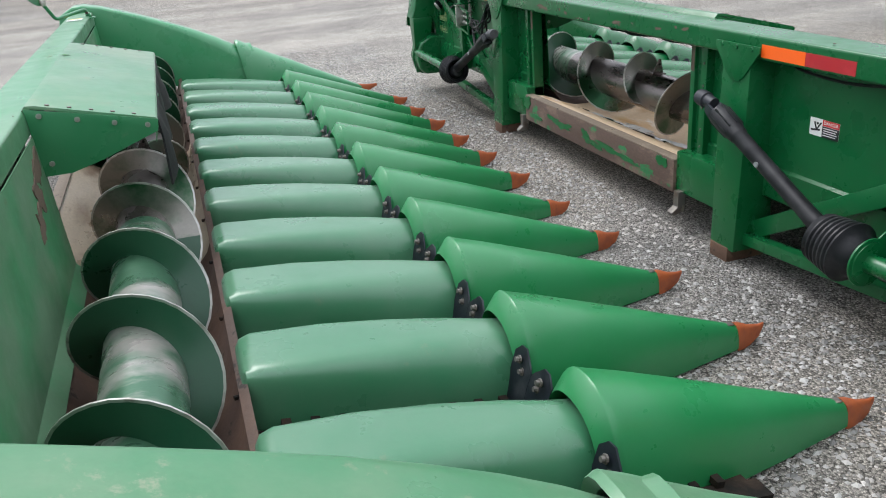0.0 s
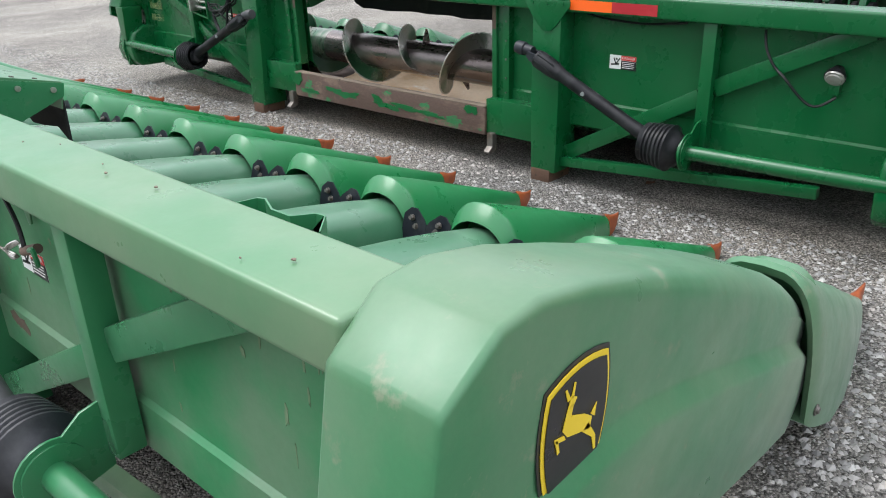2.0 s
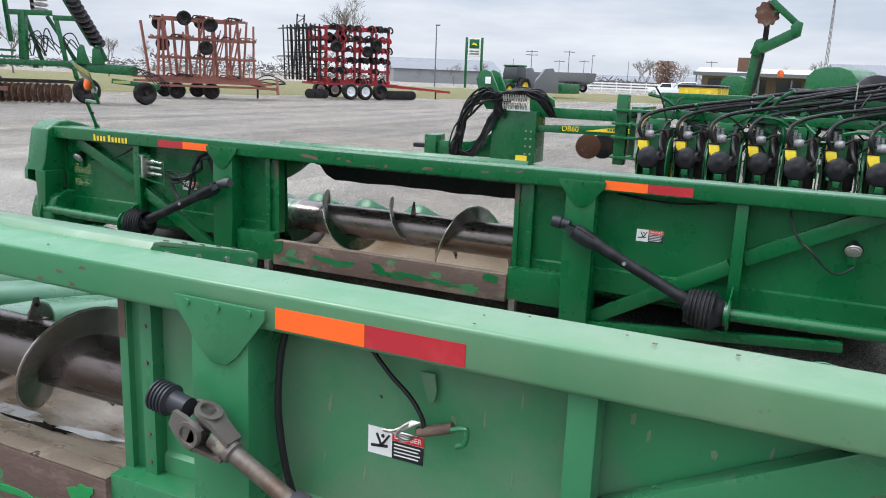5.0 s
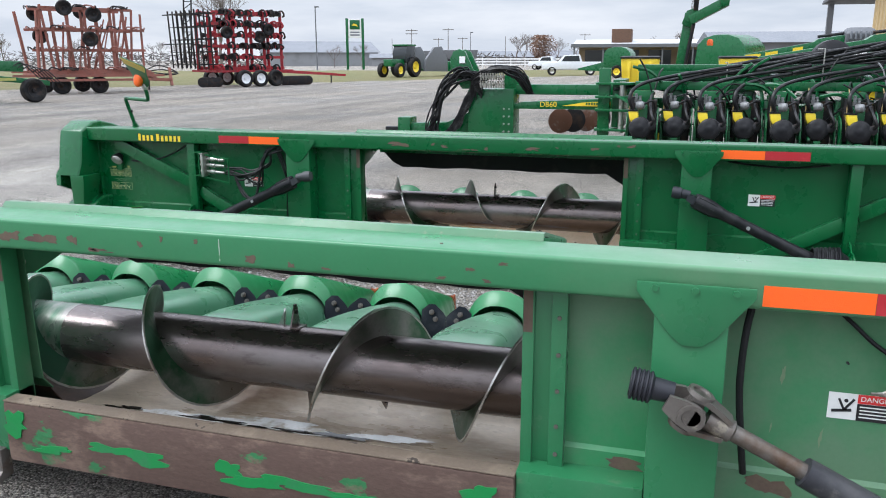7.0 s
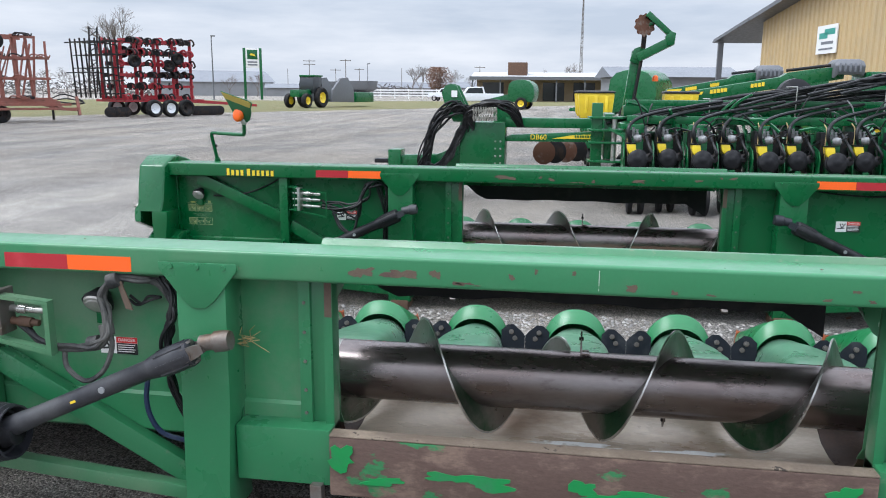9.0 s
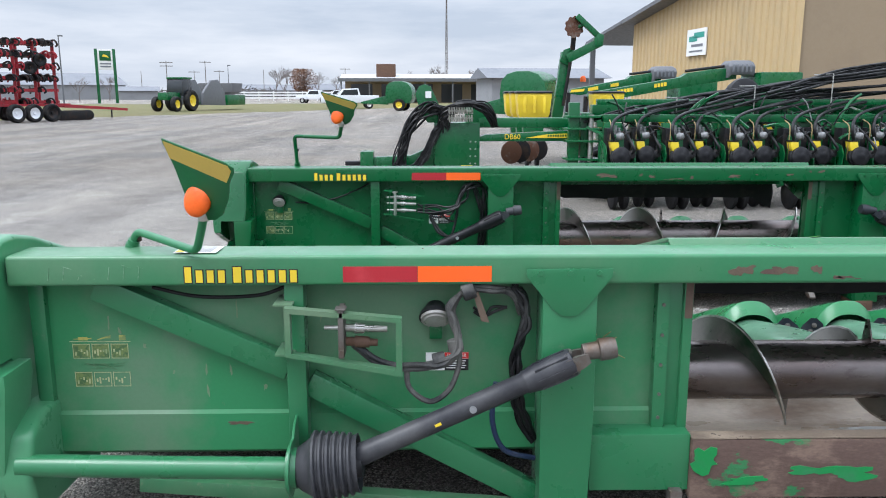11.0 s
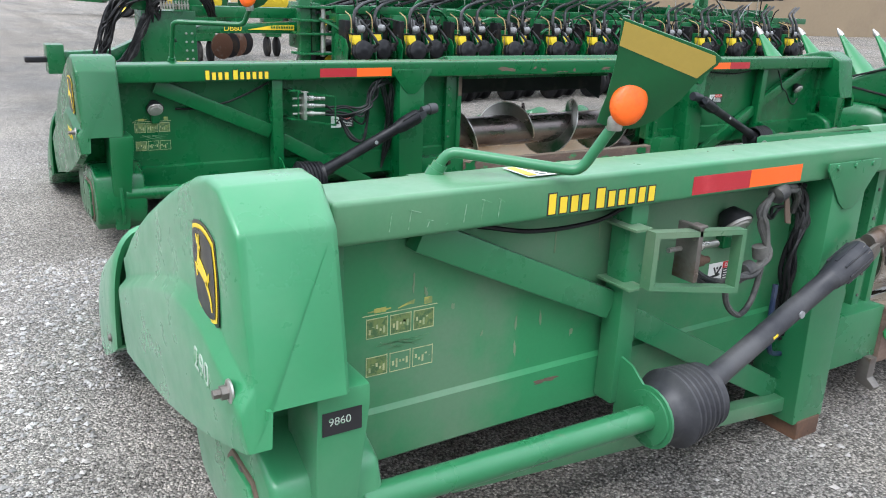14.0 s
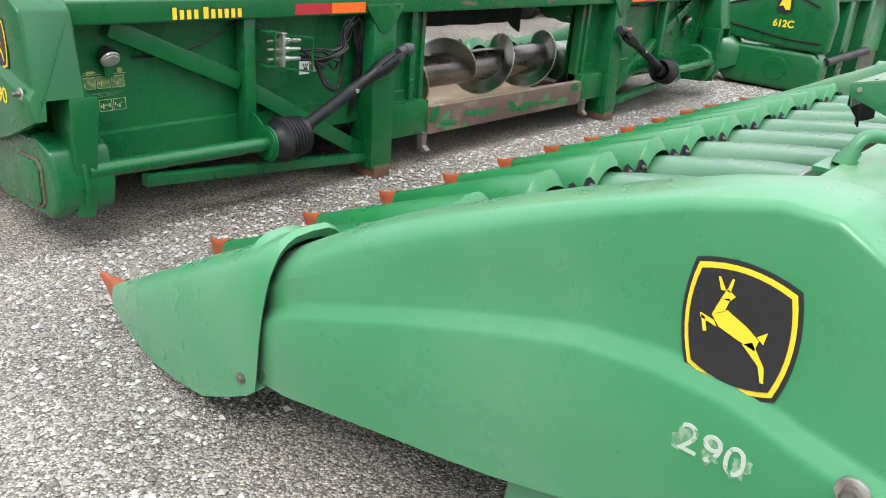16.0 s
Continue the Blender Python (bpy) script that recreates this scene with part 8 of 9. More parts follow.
    for k in range(12):
        o = Vector((rnd.uniform(-0.2, 1.2), rnd.uniform(-0.3, 0.3), rnd.uniform(1.6, 2.1)))
        s = Shape()
        s.tube(smooth_path([o, o + Vector((rnd.uniform(-0.2, 0.2), 0, 0.45)), o + Vector((rnd.uniform(0.1, 0.5), 0.1, 0.55)), o + Vector((rnd.uniform(0.3, 0.8), 0.1, 0.0))], 4), 0.022, 6)
        part("hydraulic_hose", s, HOSE, d)
    for k in range(6):
        o = Vector((3.3 + 0.15 * k, -0.4, 1.25 - 0.05 * k))
        s = Shape()
        s.tube(smooth_path([o, o + Vector((0.25, 0, 0.12)), o + Vector((0.5, 0, -0.1)), o + Vector((0.75, 0, -0.4))], 4), 0.02, 6)
        part("hydraulic_hose", s, HOSE, d)
    return d


disc_harrow(17.7, 27.5, -42)


def tractor(x, y, turn):
    t = thing("mower_tractor", "green tractor with a folded rotary mower on yellow wheels", "tractor", m=pose(x, y, 0, 0, 0, turn))
    s = Shape()
    s.box(0.3, 2.2, -0.45, 0.45, 0.9, 1.5)
    part("bonnet", s, GREEN_NEW, t, bevel=0.08)
    s = Shape()
    s.prism([(-1.0, 1.2), (0.4, 1.2), (0.5, 1.9), (0.3, 2.6), (-0.9, 2.6)], "y", -0.7, 0.7)
    part("cab", s, WINDOW, t, bevel=0.05)
    s = Shape()
    s.box(-1.0, 0.4, -0.75, 0.75, 2.58, 2.72)
    part("cab_roof", s, GREEN_NEW, t, bevel=0.04)
    for yy in (-0.85, 0.85):
        wheel(t, (-0.5, yy, 0.85), 0.85, 0.5, YELLOW_TANK, (0, 1, 0))
        wheel(t, (1.7, yy, 0.6), 0.6, 0.4, YELLOW_TANK, (0, 1, 0))
    s = Shape()
    s.prism([(-5.5, 0.4), (-1.6, 0.5), (-1.9, 1.5), (-3.2, 2.5), (-4.4, 2.6), (-5.4, 1.6)], "y", -1.2, -1.0)
    s.prism([(-5.5, 0.4), (-1.6, 0.5), (-1.9, 1.5), (-3.2, 2.5), (-4.4, 2.6), (-5.4, 1.6)], "y", 1.0, 1.2)
    part("rotary_wing", s, TRIM, t, bevel=0.03)
    s = Shape()
    s.box(-9.5, -6.2, -1.0, 1.0, 0.4, 1.3)
    s.beam((-6.5, 0, 0.6), (-1.0, 0, 0.6), 0.2, 0.2)
    part("mower_deck", s, GREEN_NEW, t, bevel=0.06)
    return t


tractor(62.5, 25.8, 165)


def grain_cart(x, y, turn):
    g = thing("grain_cart", "dark grain cart parked by the far fence", "grain cart", "grain carts", pose(x, y, 0, 0, 0, turn))
    s = Shape()
    s.loft([[(a, b, z) for a, b in ((-i, -j), (i, -j), (i, j), (-i, j))] for z, i, j in ((0.9, 1.2, 0.5), (1.6, 2.6, 1.4), (2.9, 2.8, 1.6))])
    part("hopper", s, TRIM, g, bevel=0.03)
    for xx in (-0.8, 0.8):
        for yy in (-1.2, 1.2):
            wheel(g, (xx, yy, 0.7), 0.7, 0.5, CAR_PAINT, (0, 1, 0))
    s = Shape()
    s.beam((2.0, 0, 1.2), (4.6, 0, 0.6), 0.25, 0.25)
    part("drawbar", s, IRON, g)
    return g


grain_cart(118, 36.5, 75)
grain_cart(128, 43.5, 80)


def pickup(x, y, turn, label):
    p = thing("pickup_truck", label, "truck", "pickup trucks", pose(x, y, 0, 0, 0, turn))
    s = Shape()
    s.prism([(-2.7, 0.55), (2.75, 0.55), (2.8, 0.95), (2.7, 1.15), (1.3, 1.22), (0.75, 1.85), (-0.75, 1.90), (-0.95, 1.25), (-2.7, 1.25)], "y", -0.95, 0.95)
    part("body", s, CAR_PAINT, p, bevel=0.06)
    for yy in (-0.955, 0.955):
        s = Shape()
        s.prism([(-0.75, 1.28), (0.95, 1.28), (0.62, 1.76), (-0.65, 1.80)], "y", min(yy, yy * 1.004), max(yy, yy * 1.004))
        part("window", s, WINDOW, p)
    s = Shape()
    s.prism([(0.80, 1.80), (1.27, 1.26), (1.29, 1.28), (0.82, 1.82)], "y", -0.8, 0.8)
    part("windscreen", s, WINDOW, p)
    s = Shape()
    s.box(2.74, 2.83, -0.6, 0.6, 0.68, 1.0)
    part("grille", s, IRON, p)
    for xx in (-1.75, 1.8):
        for yy in (-0.82, 0.82):
            wheel(p, (xx, yy, 0.4), 0.4, 0.28, BARE, (0, 1, 0))
    return p


pickup(73.5, 12.9, 100, "white pickup truck parked across the gravel lot")
pickup(116.0, 22.0, 80, "white pickup truck parked by the white fence")
pickup(121.0, 19.0, 85, "pale pickup truck parked beside another")


# ---- sign, poles, buildings ----
def pylon():
    p = thing("dealer_sign", "green and white pylon sign on two posts", "sign", m=pose(112, 51.0, 0, 0, 0, 25) @ Matrix.Scale(0.88, 4))
    for yy in (-1.35, 1.35):
        s = Shape()
        s.box(-0.2, 0.2, yy - 0.22, yy + 0.22, 0, 8.6)
        part("post", s, GREEN_NEW, p, bevel=0.02)
    s = Shape()
    s.box(-0.15, 0.15, -1.12, 1.12, 5.3, 8.5)
    face = part("sign_face", s, WHITE, p, bevel=0.02)
    s = Shape()
    s.box(-0.19, -0.15, -0.85, 0.85, 6.75, 8.3)
    b = part("badge_panel", s, GREEN_NEW, face, bevel=0.01)
    s = Shape()
    s.prism([(0.5, 7.4), (0.2, 7.75), (-0.3, 7.6), (-0.55, 7.2), (0.0, 7.35)], "x", -0.21, -0.19)
    part("badge_figure", s, YELLOW, b, smooth=0)
    s = Shape()
    for k in range(2):
        s.box(-0.17, -0.15, -0.8, 0.8, 5.7 + 0.45 * k, 5.95 + 0.45 * k)
    part("word_panel", s, GREY_ROOF, face, smooth=0)
    return p


pylon()


def utility_pole(x, y, h, arms, lamp_head=False):
    p = thing("light_pole" if lamp_head else "utility_pole", "tall steel light pole against the sky" if lamp_head else "weathered wooden utility pole with crossarm", "pole", "poles", pose(x, y, 0, 0, 0, 20))
    s = Shape()
    s.tube([(0, 0, 0), (0, 0, h)], [0.13 * h / 10, 0.08 * h / 10], 8)
    part("pole", s, POLE if not lamp_head else TRIM, p)
    for k in range(arms):
        s = Shape()
        s.box(-0.06, 0.06, -1.1, 1.1, h - 0.35 - 0.6 * k, h - 0.23 - 0.6 * k)
        part("crossarm", s, POLE, p)
    if lamp_head:
        s = Shape()
        s.box(-0.12, 0.12, -0.55, 0.10, h - 0.05, h + 0.12)
        part("lamp_head", s, TRIM, p)
    return p


for px, py, ph, pa, pl in ((106.0, 54.6, 8.9, 0, True), (139.5, 51.3, 7.0, 2, False), (160.1, 52.4, 5.9, 1, False), (151.2, 47.7, 7.5, 1, False), (171.1, 50.2, 6.3, 1, False), (166.7, 47.2, 7.1, 0, True),
                           (175.9, 68.6, 6.3, 0, False), (183.1, 43.1, 6.7, 0, False), (160, 22, 6.5, 1, False)):
    utility_pole(px, py, ph, pa, pl)


def mast():
    p = thing("radio_mast", "slender lattice radio mast", "mast", m=pose(140, 2.0, 0))
    s = Shape()
    for k in range(3):
        a = 2 * math.pi * k / 3
        s.tube([(0.35 * math.cos(a), 0.35 * math.sin(a), 0), (0.1 * math.cos(a), 0.1 * math.sin(a), 17.5)], 0.045, 5)
    part("legs", s, POLE, p)
    s = Shape()
    for j in range(22):
        r0, r1 = 0.35 - 0.25 * j / 22, 0.35 - 0.25 * (j + 1) / 22
        for k in range(3):
            a, b = 2 * math.pi * k / 3, 2 * math.pi * (k + 1) / 3
            s.tube([(r0 * math.cos(a), r0 * math.sin(a), 0.79 * j), (r1 * math.cos(b), r1 * math.sin(b), 0.79 * (j + 1))], 0.02, 4)
    part("lattice", s, POLE, p)


mast()


def dealership():
    b = thing("metal_building", "tan corrugated metal building with side wall coloured as in shade", "building")
    c1, c2 = Vector((42.8, -6.3, 0)), Vector((26.5, -8.2, 0))
    d = (c2 - c1)
    L = d.length
    d.normalize()
    n = Vector((d.y, -d.x, 0))
    if n.y < 0:
        n = -n
    # gable wall with upright ribs
    def top(t):
        return 5.28 + 0.125 * t
    s = Shape()
    s.add([c1, c2, c2 + Vector((0, 0, top(L))), c1 + Vector((0, 0, top(0))), c1 - n * 0.2, c2 - n * 0.2, c2 - n * 0.2 + Vector((0, 0, top(L))), c1 - n * 0.2 + Vector((0, 0, top(0)))],
          [(0, 1, 2, 3), (7, 6, 5, 4), (0, 4, 5, 1), (1, 5, 6, 2), (2, 6, 7, 3), (3, 7, 4, 0)])
    wall = part("gable_wall", s, TAN, b)
    pitch = L / 34
    for k in range(35):
        s = Shape()
        o = c1 + d * (pitch * k)
        w = 0.10
        s.loft([[o - d * w + n * 0.002 + Vector((0, 0, z)), o - d * w * 0.5 + n * 0.07 + Vector((0, 0, z)), o + d * w * 0.5 + n * 0.07 + Vector((0, 0, z)), o + d * w + n * 0.002 + Vector((0, 0, z))] for z in (0.0, top(pitch * k) - 0.05)])
        part("rib", s, TAN, wall, smooth=0)
    s = Shape()
    s.beam(c1 + d * -6.3 + n * 0.4 + Vector((0, 0, top(-6.3) + 0.10)), c2 + d * 0.5 + n * 0.4 + Vector((0, 0, top(L) + 0.18)), 0.9, 0.20)
    part("rake_trim", s, TRIM, b)
    s = Shape()
    s.add([c1 + d * -6.3 + n * 0.9 + Vector((0, 0, top(-6.3))), c1 + n * 0.9 + Vector((0, 0, top(0))), c1 - n * 14 + Vector((0, 0, top(0))), c1 + d * -6.3 - n * 14 + Vector((0, 0, top(-6.3)))] +
          [c1 + d * -6.3 + n * 0.9 + Vector((0, 0, top(-6.3) + 0.1)), c1 + n * 0.9 + Vector((0, 0, top(0) + 0.1)), c1 - n * 14 + Vector((0, 0, top(0) + 0.1)), c1 + d * -6.3 - n * 14 + Vector((0, 0, top(-6.3) + 0.1))],
          [(0, 1, 2, 3), (7, 6, 5, 4), (0, 4, 5, 1), (1, 5, 6, 2), (2, 6, 7, 3), (3, 7, 4, 0)])
    part("canopy_roof", s, TRIM, b)
    s = Shape()
    o = c1 + d * -5.6 + n * 0.6
    s.box(o.x - 0.15, o.x + 0.15, o.y - 0.15, o.y + 0.15, 0, top(-6.3))
    part("canopy_post", s, TRIM, b)
    # long side, its shade painted in as a darker brown
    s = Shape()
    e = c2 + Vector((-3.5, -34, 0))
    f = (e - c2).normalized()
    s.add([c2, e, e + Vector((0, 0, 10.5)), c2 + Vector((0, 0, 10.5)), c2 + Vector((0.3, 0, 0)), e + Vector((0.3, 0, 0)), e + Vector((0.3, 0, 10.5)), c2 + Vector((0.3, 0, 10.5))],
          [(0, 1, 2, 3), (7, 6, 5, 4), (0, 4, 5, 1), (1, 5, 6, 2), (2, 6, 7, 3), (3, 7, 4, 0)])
    part("side_wall", s, BROWN_AND_SHADED_WALL, b)
    # banner on the gable wall
    o = c1 + d * 7.15 + n * 0.10
    s = Shape()
    s.add([o + Vector((0, 0, 3.20)), o + d * 2.0 + Vector((0, 0, 3.20)), o + d * 2.0 + Vector((0, 0, 4.42)), o + Vector((0, 0, 4.42))] + [o + n * 0.05 + Vector((0, 0, 3.20)), o + n * 0.05 + d * 2.0 + Vector((0, 0, 3.20)), o + n * 0.05 + d * 2.0 + Vector((0, 0, 4.42)), o + n * 0.05 + Vector((0, 0, 4.42))],
          [(0, 1, 2, 3), (7, 6, 5, 4), (0, 4, 5, 1), (1, 5, 6, 2), (2, 6, 7, 3), (3, 7, 4, 0)])
    ban = part("wall_banner", s, WHITE, b, "white banner with teal and grey lettering bars", smooth=0)
    for z0, z1, a, q, mat in ((3.85, 4.10, 0.25, 1.1, SIGN_TEAL), (4.00, 4.25, 0.75, 1.8, SIGN_TEAL), (3.60, 3.72, 0.5, 1.7, GREY_ROOF), (3.36, 3.44, 0.3, 1.7, GREY_ROOF)):
        s = Shape()
        s.add([o + n * 0.06 + d * a + Vector((0, 0, z0)), o + n * 0.06 + d * q + Vector((0, 0, z0)), o + n * 0.06 + d * q + Vector((0, 0, z1)), o + n * 0.06 + d * a + Vector((0, 0, z1))], [(0, 1, 2, 3)])
        part("lettering_bar", s, mat, ban, smooth=0)


SIGN_TEAL = material("teal_print", (0.04, 0.30, 0.24), 0.5, grain=0.02, bump=0.0)
dealership()


def shed(x, y, turn, w, d, h, roof, wall, label, name="farm_shed", windows=0):
    b = thing(name, label, "building", "far buildings", pose(x, y, 0, 0, 0, turn))
    s = Shape()
    s.box(-d / 2, d / 2, -w / 2, w / 2, 0, h)
    part("wall", s, wall, b)
    s = Shape()
    s.prism([(-d / 2 - 0.6, h), (d / 2 + 0.6, h), (0, h + d * 0.14)], "y", -w / 2 - 0.5, w / 2 + 0.5)
    part("roof", s, roof, b)
    for k in range(windows):
        yy = -w / 2 + w * (k + 0.5) / windows
        s = Shape()
        s.box(-d / 2 - 0.04, -d / 2, yy - w / windows * 0.3, yy + w / windows * 0.3, 0.6, h - 0.5)
        part("window", s, WINDOW, b)
    return b


def shop_building():
    """Long low shop with a pale flat canopy; its shaded open bays are dark sheets."""
    b = thing("shop_building", "low brown shop building with pale canopy roof", "building", "far buildings", pose(122, 2.0, 0, 0, 0, 3))
    s = Shape()
    s.box(-3.0, 5.0, -16, 16, 0, 3.2)
    wall = part("wall", s, BROWN_AND_SHADED_WALL, b)
    s = Shape()
    s.box(-7.5, 5.6, -16.6, 16.8, 3.35, 3.55)
    roof = part("roof", s, SHED_ROOF, b)
    s = Shape()
    s.box(-7.62, -7.5, -16.6, 16.8, 3.12, 3.60)
    part("fascia", s, TRIM, roof)
    s = Shape()
    s.prism([(-7.0, 3.55), (5.4, 3.55), (-0.5, 4.35)], "y", -16.4, 16.6)
    part("roof_slope", s, SHED_ROOF, roof)
    for k in range(9):
        y = -16.2 + 4.07 * k
        s = Shape()
        s.box(-7.45, -7.25, y - 0.1, y + 0.1, 0, 3.34)
        part("canopy_post", s, TRIM, b)
    # Dark sheets painted in for the shade under the canopy.
    for k in range(7):
        y = -13.8 + 4.55 * k
        s = Shape()
        s.box(-3.05, -3.004, y - 1.6, y + 1.6, 0.1, 2.8)
        part("bay_door", s, WINDOW, wall)
    return b


shop_building()
chim = thing("roof_box", "brown boxed unit on the shop roof", "roof unit")
sb = Shape()
sb.box(116.5, 119, 10.2, 13.0, 3.5, 5.7)
part("cabinet", sb, RUST, chim, bevel=0.05)
shed(62, -3.5, 8, 9, 6, 2.6, GREY_ROOF, GREY_WALL, "pale lean-to shed with grey roof", "lean_to_shed")
shed(183, 91, 35, 26, 20, 3.2, GREY_ROOF, GREY_WALL, "wide grey barn on the horizon", "grey_barn")
shed(176, 69.5, 20, 8, 7, 1.9, GREY_ROOF, GREY_WALL, "pale grey shed by the far road")
shed(230, 50, 20, 26, 12, 2.2, GREY_ROOF, GREY_WALL, "low grey shed by the far road")
shed(240, 30, 15, 30, 12, 2.4, GREY_ROOF, GREY_WALL, "low grey shed near white fence")

fence = thing("white_fence", "white board fence at the lot's end", "fence", m=pose(146, 34, 0, 0, 0, 8))
for k in range(3):
    sb = Shape()
    sb.box(-0.05, 0.05, -16, 16, 0.45 + 0.5 * k, 0.7 + 0.5 * k)
    part("rail", sb, WHITE, fence)
for k in range(13):
    sb = Shape()
    sb.box(0.05, 0.2, -16 + 2.66 * k - 0.08, -16 + 2.66 * k + 0.08, 0, 1.8)
    part("post", sb, WHITE, fence)


# ---- trees ----
def tree_mesh(seed, h, spread, depth=5):
    rnd = random.Random(seed)
    s = Shape()

    def limb(a, d, length, r, level):
        b = a + d * length
        mid = a + d * length * 0.5 + Vector((rnd.uniform(-1, 1), rnd.uniform(-1, 1), 0)) * length * 0.06
        s.tube([a, mid, b], [r, r * 0.8, r * 0.6], 5 if level < 2 else 3, cap=False)
        if level >= depth:
            return
        for k in range(3 if level < 3 else 4):
            nd = (d + Vector((rnd.uniform(-1, 1), rnd.uniform(-1, 1), rnd.uniform(-0.25, 0.5))) * spread).normalized()
            limb(a + (b - a) * rnd.uniform(0.55, 1.0), nd, length * rnd.uniform(0.58, 0.82), r * 0.58, level + 1)
    limb(Vector((0, 0, 0)), Vector((0, 0, 1)), h * 0.27, h * 0.015, 0)
    return s


tree_shapes = []
for k, (h, sp) in enumerate(((11, 0.75), (9, 0.85), (10, 0.65))):
    me = tree_mesh(40 + k, h, sp)
    tree_shapes.append(me)
tree_obs = []
for k, (x, y, size, v, turn) in enumerate(((82.5, 55.8, 0.98, 0, 0), (105, 77, 0.50, 1, 40), (103, 79.6, 0.45, 2, 80), (98.6, 83.4, 0.46, 1, 120), (134.5, 64.7, 0.46, 1, 200), (155, 67.7, 0.50, 2, 10), (178.7, 39.5, 0.68, 0, 60), (175.8, 25.4, 0.64, 1, 100), (172, 36.5, 0.72, 2, 30),
                                           (166.9, 8.3, 0.66, 1, 15), (172, 4.0, 0.70, 0, 75), (161.7, -4.7, 0.68, 2, 140), (92, 86, 0.5, 1, 170), (70, 82, 0.5, 2, 20), (60, 86, 0.55, 0, 50), (84, 90, 0.55, 1, 90), (40, 88, 0.6, 0, 130), (20, 90, 0.6, 2, 70), (115, 80, 0.5, 0, 33), (178, 30, 0.7, 1, 210))):
    t = thing("bare_tree", "bare grey winter tree on the horizon", "tree", "far trees", pose(x, y, 0, 0, 0, turn) @ Matrix.Scale(1.45 * size, 4))
    if v < len(tree_obs):
        share(tree_obs[v], t, Matrix())
    else:
        tree_obs.append(part("trunk", tree_shapes[v], BARK, t))
oak = thing("brown_oak", "oak still holding dry brown leaves", "tree", "far trees", pose(170, 32.3, 0) @ Matrix.Scale(0.78, 4))
share(tree_obs[0], oak, Matrix())
sb = Shape()
rnd = random.Random(8)
for k in range(2000):
    a, b = rnd.uniform(0, 2 * math.pi), rnd.random() ** 0.5
    rr = 3.6 * b * (1 + 0.25 * math.sin(3 * a))
    z = 2.2 + rnd.random() * 6.2
    rr *= math.sin(math.pi * min(1, (z - 1.2) / 8.4)) ** 0.6
    o = Vector((rr * math.cos(a), rr * math.sin(a), z))
    e1 = Vector((rnd.uniform(-1, 1), rnd.uniform(-1, 1), rnd.uniform(-1, 1))).normalized() * 0.22
    e2 = e1.orthogonal().normalized() * 0.16
    sb.add([o - e1, o + e2, o + e1, o - e2], [(0, 1, 2, 3)])
part("crown", sb, BROWN_LEAF, oak, kind="stuff", smooth=0)

# low brush line along the horizon
sb = Shape()
rnd = random.Random(12)
for k in range(9000):
    a = radians(rnd.uniform(-14, 78))
    dist = rnd.uniform(195, 260)
    hh = 2.0 + 1.6 * noise.noise((a * 9, 0.3, 0)) + 1.0 * rnd.random()
    o = Vector((dist * math.cos(a), dist * math.sin(a) + 4, rnd.uniform(0, max(0.6, hh))))
    e1 = Vector((rnd.uniform(-1, 1), rnd.uniform(-1, 1), rnd.uniform(-0.2, 1))).normalized() * rnd.uniform(0.5, 1.3)
    e2 = e1.orthogonal().normalized() * 0.16
    sb.add([o - e1, o + e2, o + e1, o - e2], [(0, 1, 2, 3)])
brush = part("far_brush", sb, BRUSH, None, kind="stuff", smooth=0)
tagged(brush, "grey-brown leafless brush along the horizon", "brush")


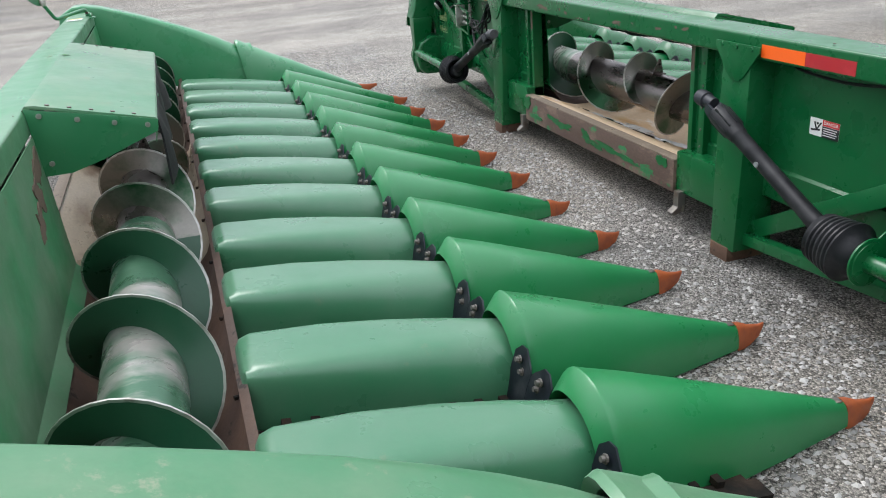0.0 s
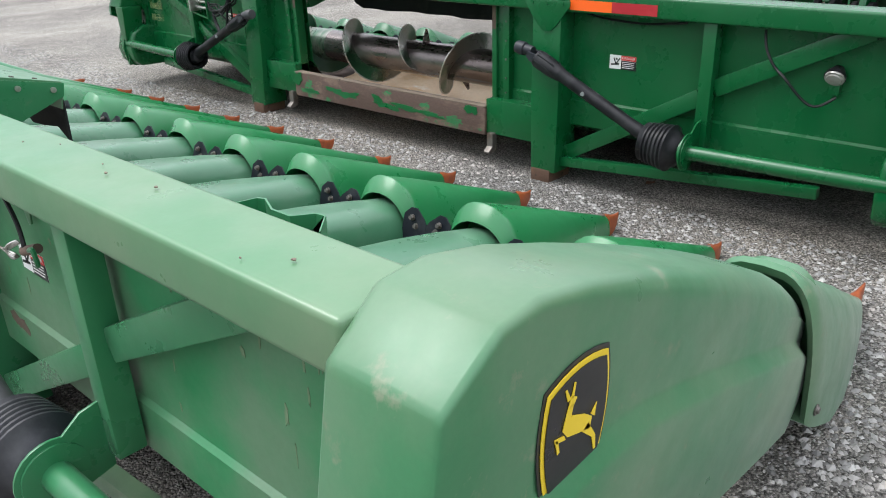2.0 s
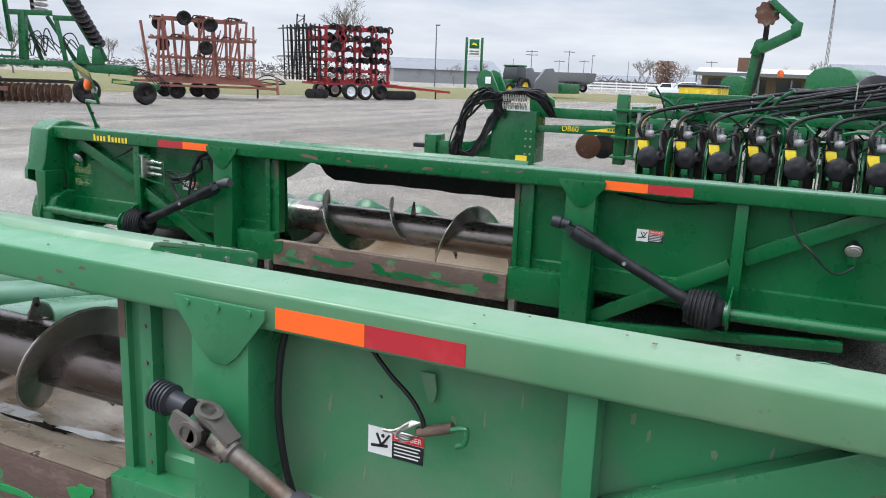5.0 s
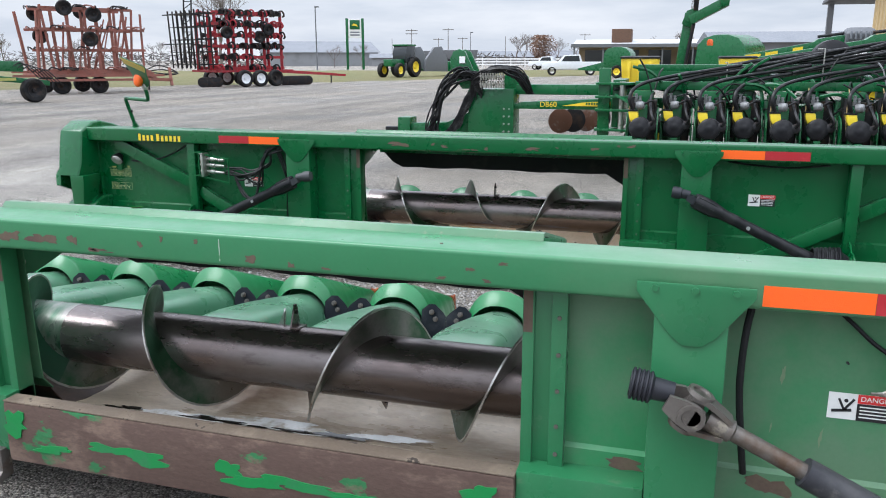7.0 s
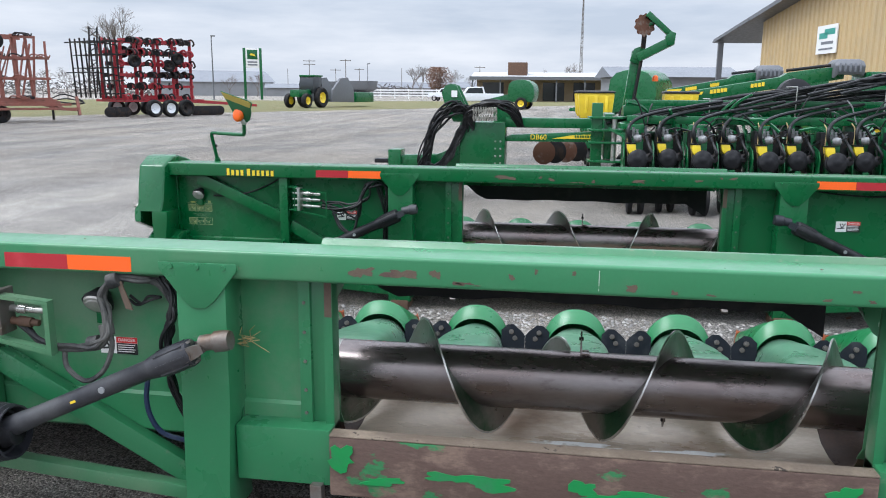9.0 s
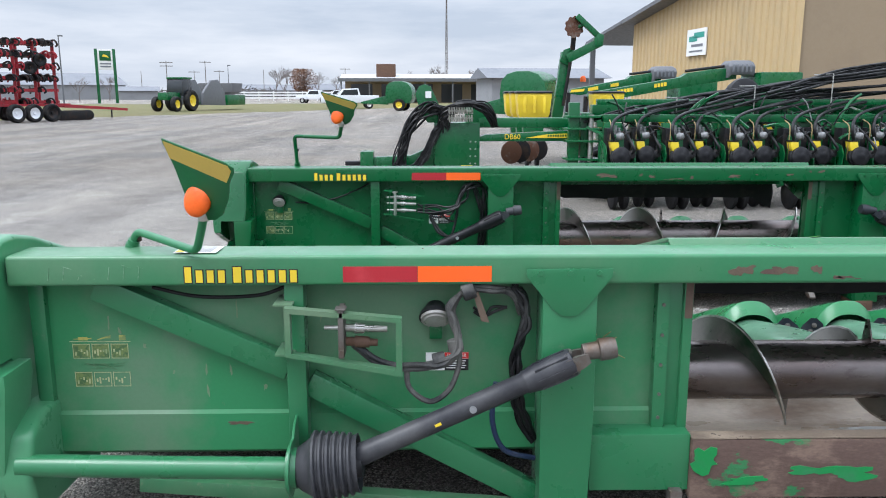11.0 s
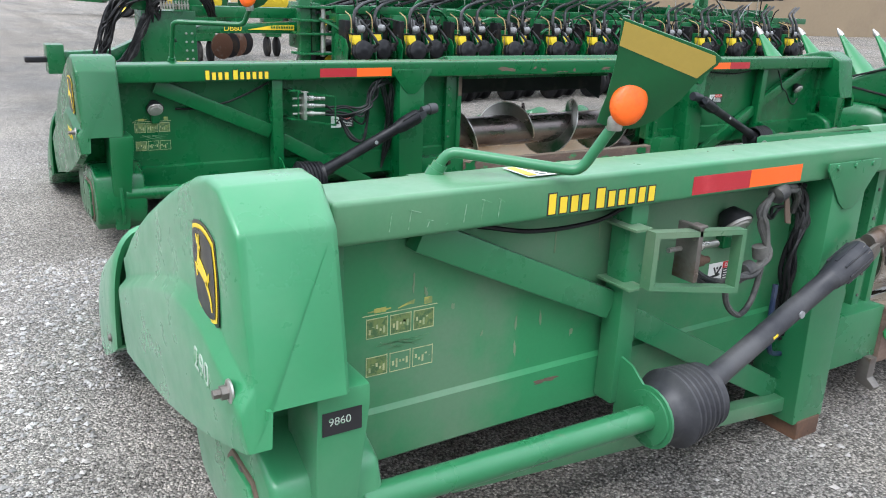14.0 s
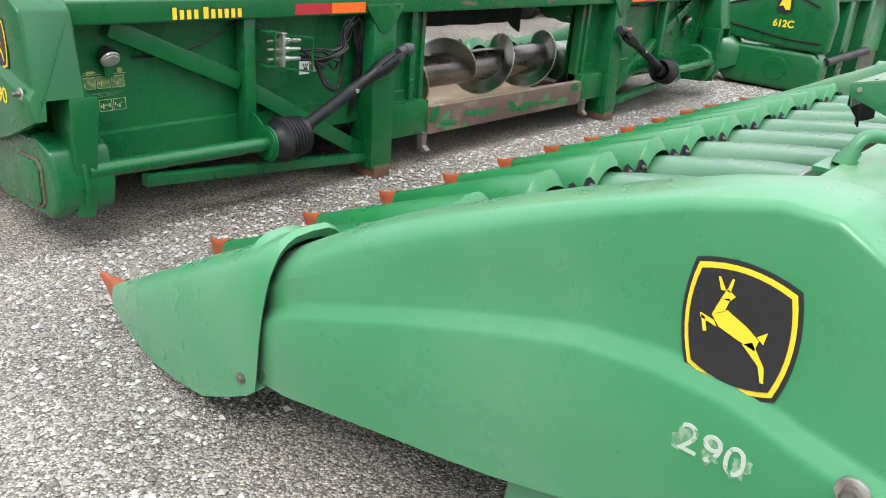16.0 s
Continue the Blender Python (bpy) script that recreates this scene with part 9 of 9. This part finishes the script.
# ---- loose stones and litter ----
def stones():
    rnd = random.Random(2)
    s = Shape()
    base = [(1, 0, 0), (-1, 0, 0), (0, 1, 0), (0, -1, 0), (0, 0, 1), (0, 0, -0.4)]
    tri = [(0, 2, 4), (2, 1, 4), (1, 3, 4), (3, 0, 4), (2, 0, 5), (1, 2, 5), (3, 1, 5), (0, 3, 5)]
    zones = ((0.6, 2.1, -0.2, 7.2, 26000), (-2.6, 2.2, 7.2, 10.0, 20000), (-2.6, -0.8, 0.0, 8.0, 3500), (1.9, 5.5, 6.0, 9.5, 1500), (-0.9, 0.2, -0.4, 0.8, 900), (0.0, 2.6, -0.8, 0.9, 6000))
    for x0, x1, y0, y1, n in zones:
        for k in range(n):
            r = 0.004 + 0.010 * rnd.random() ** 2.6
            a = rnd.uniform(0, 6.28)
            m = Matrix.Translation((rnd.uniform(x0, x1), rnd.uniform(y0, y1), r * 0.25 + 0.002)) @ Matrix.Rotation(a, 4, "Z") @ Matrix.Diagonal((r * rnd.uniform(0.8, 1.5), r * rnd.uniform(0.7, 1.2), r * rnd.uniform(0.5, 0.9), 1))
            s.add([(p[0] * rnd.uniform(0.8, 1.2), p[1] * rnd.uniform(0.8, 1.2), p[2]) for p in base], tri, m)
    return s


GRIT = material("crushed_limestone", (0.31, 0.300, 0.285), 0.85, second=(0.36, 0.33, 0.30), second_scale=1.5, spread=0.55, grain=0.08, bump=0.2)
st = part("loose_gravel", stones(), GRIT, None, kind="stuff", smooth=0)
tagged(st, "loose crushed grey stones on the lot", "gravel")

rnd = random.Random(14)
for x, y, sz in ((-1.35, 5.45, 0.06), (-1.25, 5.36, 0.05), (-1.42, 5.55, 0.045), (2.35, 2.1, 0.06), (1.35, 3.3, 0.05), (1.2, 6.0, 0.04)):
    leaf = thing("fallen_leaf", "dry brown leaf lying on gravel", "leaf", "fallen leaves", pose(x, y, 0.014, rnd.uniform(-10, 10), rnd.uniform(-10, 10), rnd.uniform(0, 360)))
    sb = Shape()
    n = 8
    top_pts = [(sz * 0.5 * math.cos(2 * math.pi * k / n) * (1 if k % 2 else 0.7), sz * 0.35 * math.sin(2 * math.pi * k / n), 0.006 * math.sin(k * 2.1)) for k in range(n)]
    sb.loft([[(a, b, c) for a, b, c in top_pts], [(a, b, c + 0.0015) for a, b, c in top_pts]])
    part("blade", sb, LEAF_DRY, leaf)

leaf = thing("green_leaf", "small fresh green leaf lying on a sheet hood", "leaf", m=pose(-0.552, 4.30, 0.9945, 0, 14, 30))
for k in range(3):
    sb = Shape()
    a = radians(120 * k)
    ring = [(0.011 * math.cos(a) + 0.011 * math.cos(t), 0.011 * math.sin(a) + 0.009 * math.sin(t)) for t in [2 * math.pi * i / 9 for i in range(9)]]
    sb.prism(ring, "z", 0.0, 0.0012)
    part("leaflet", sb, LEAF_GREEN, leaf)
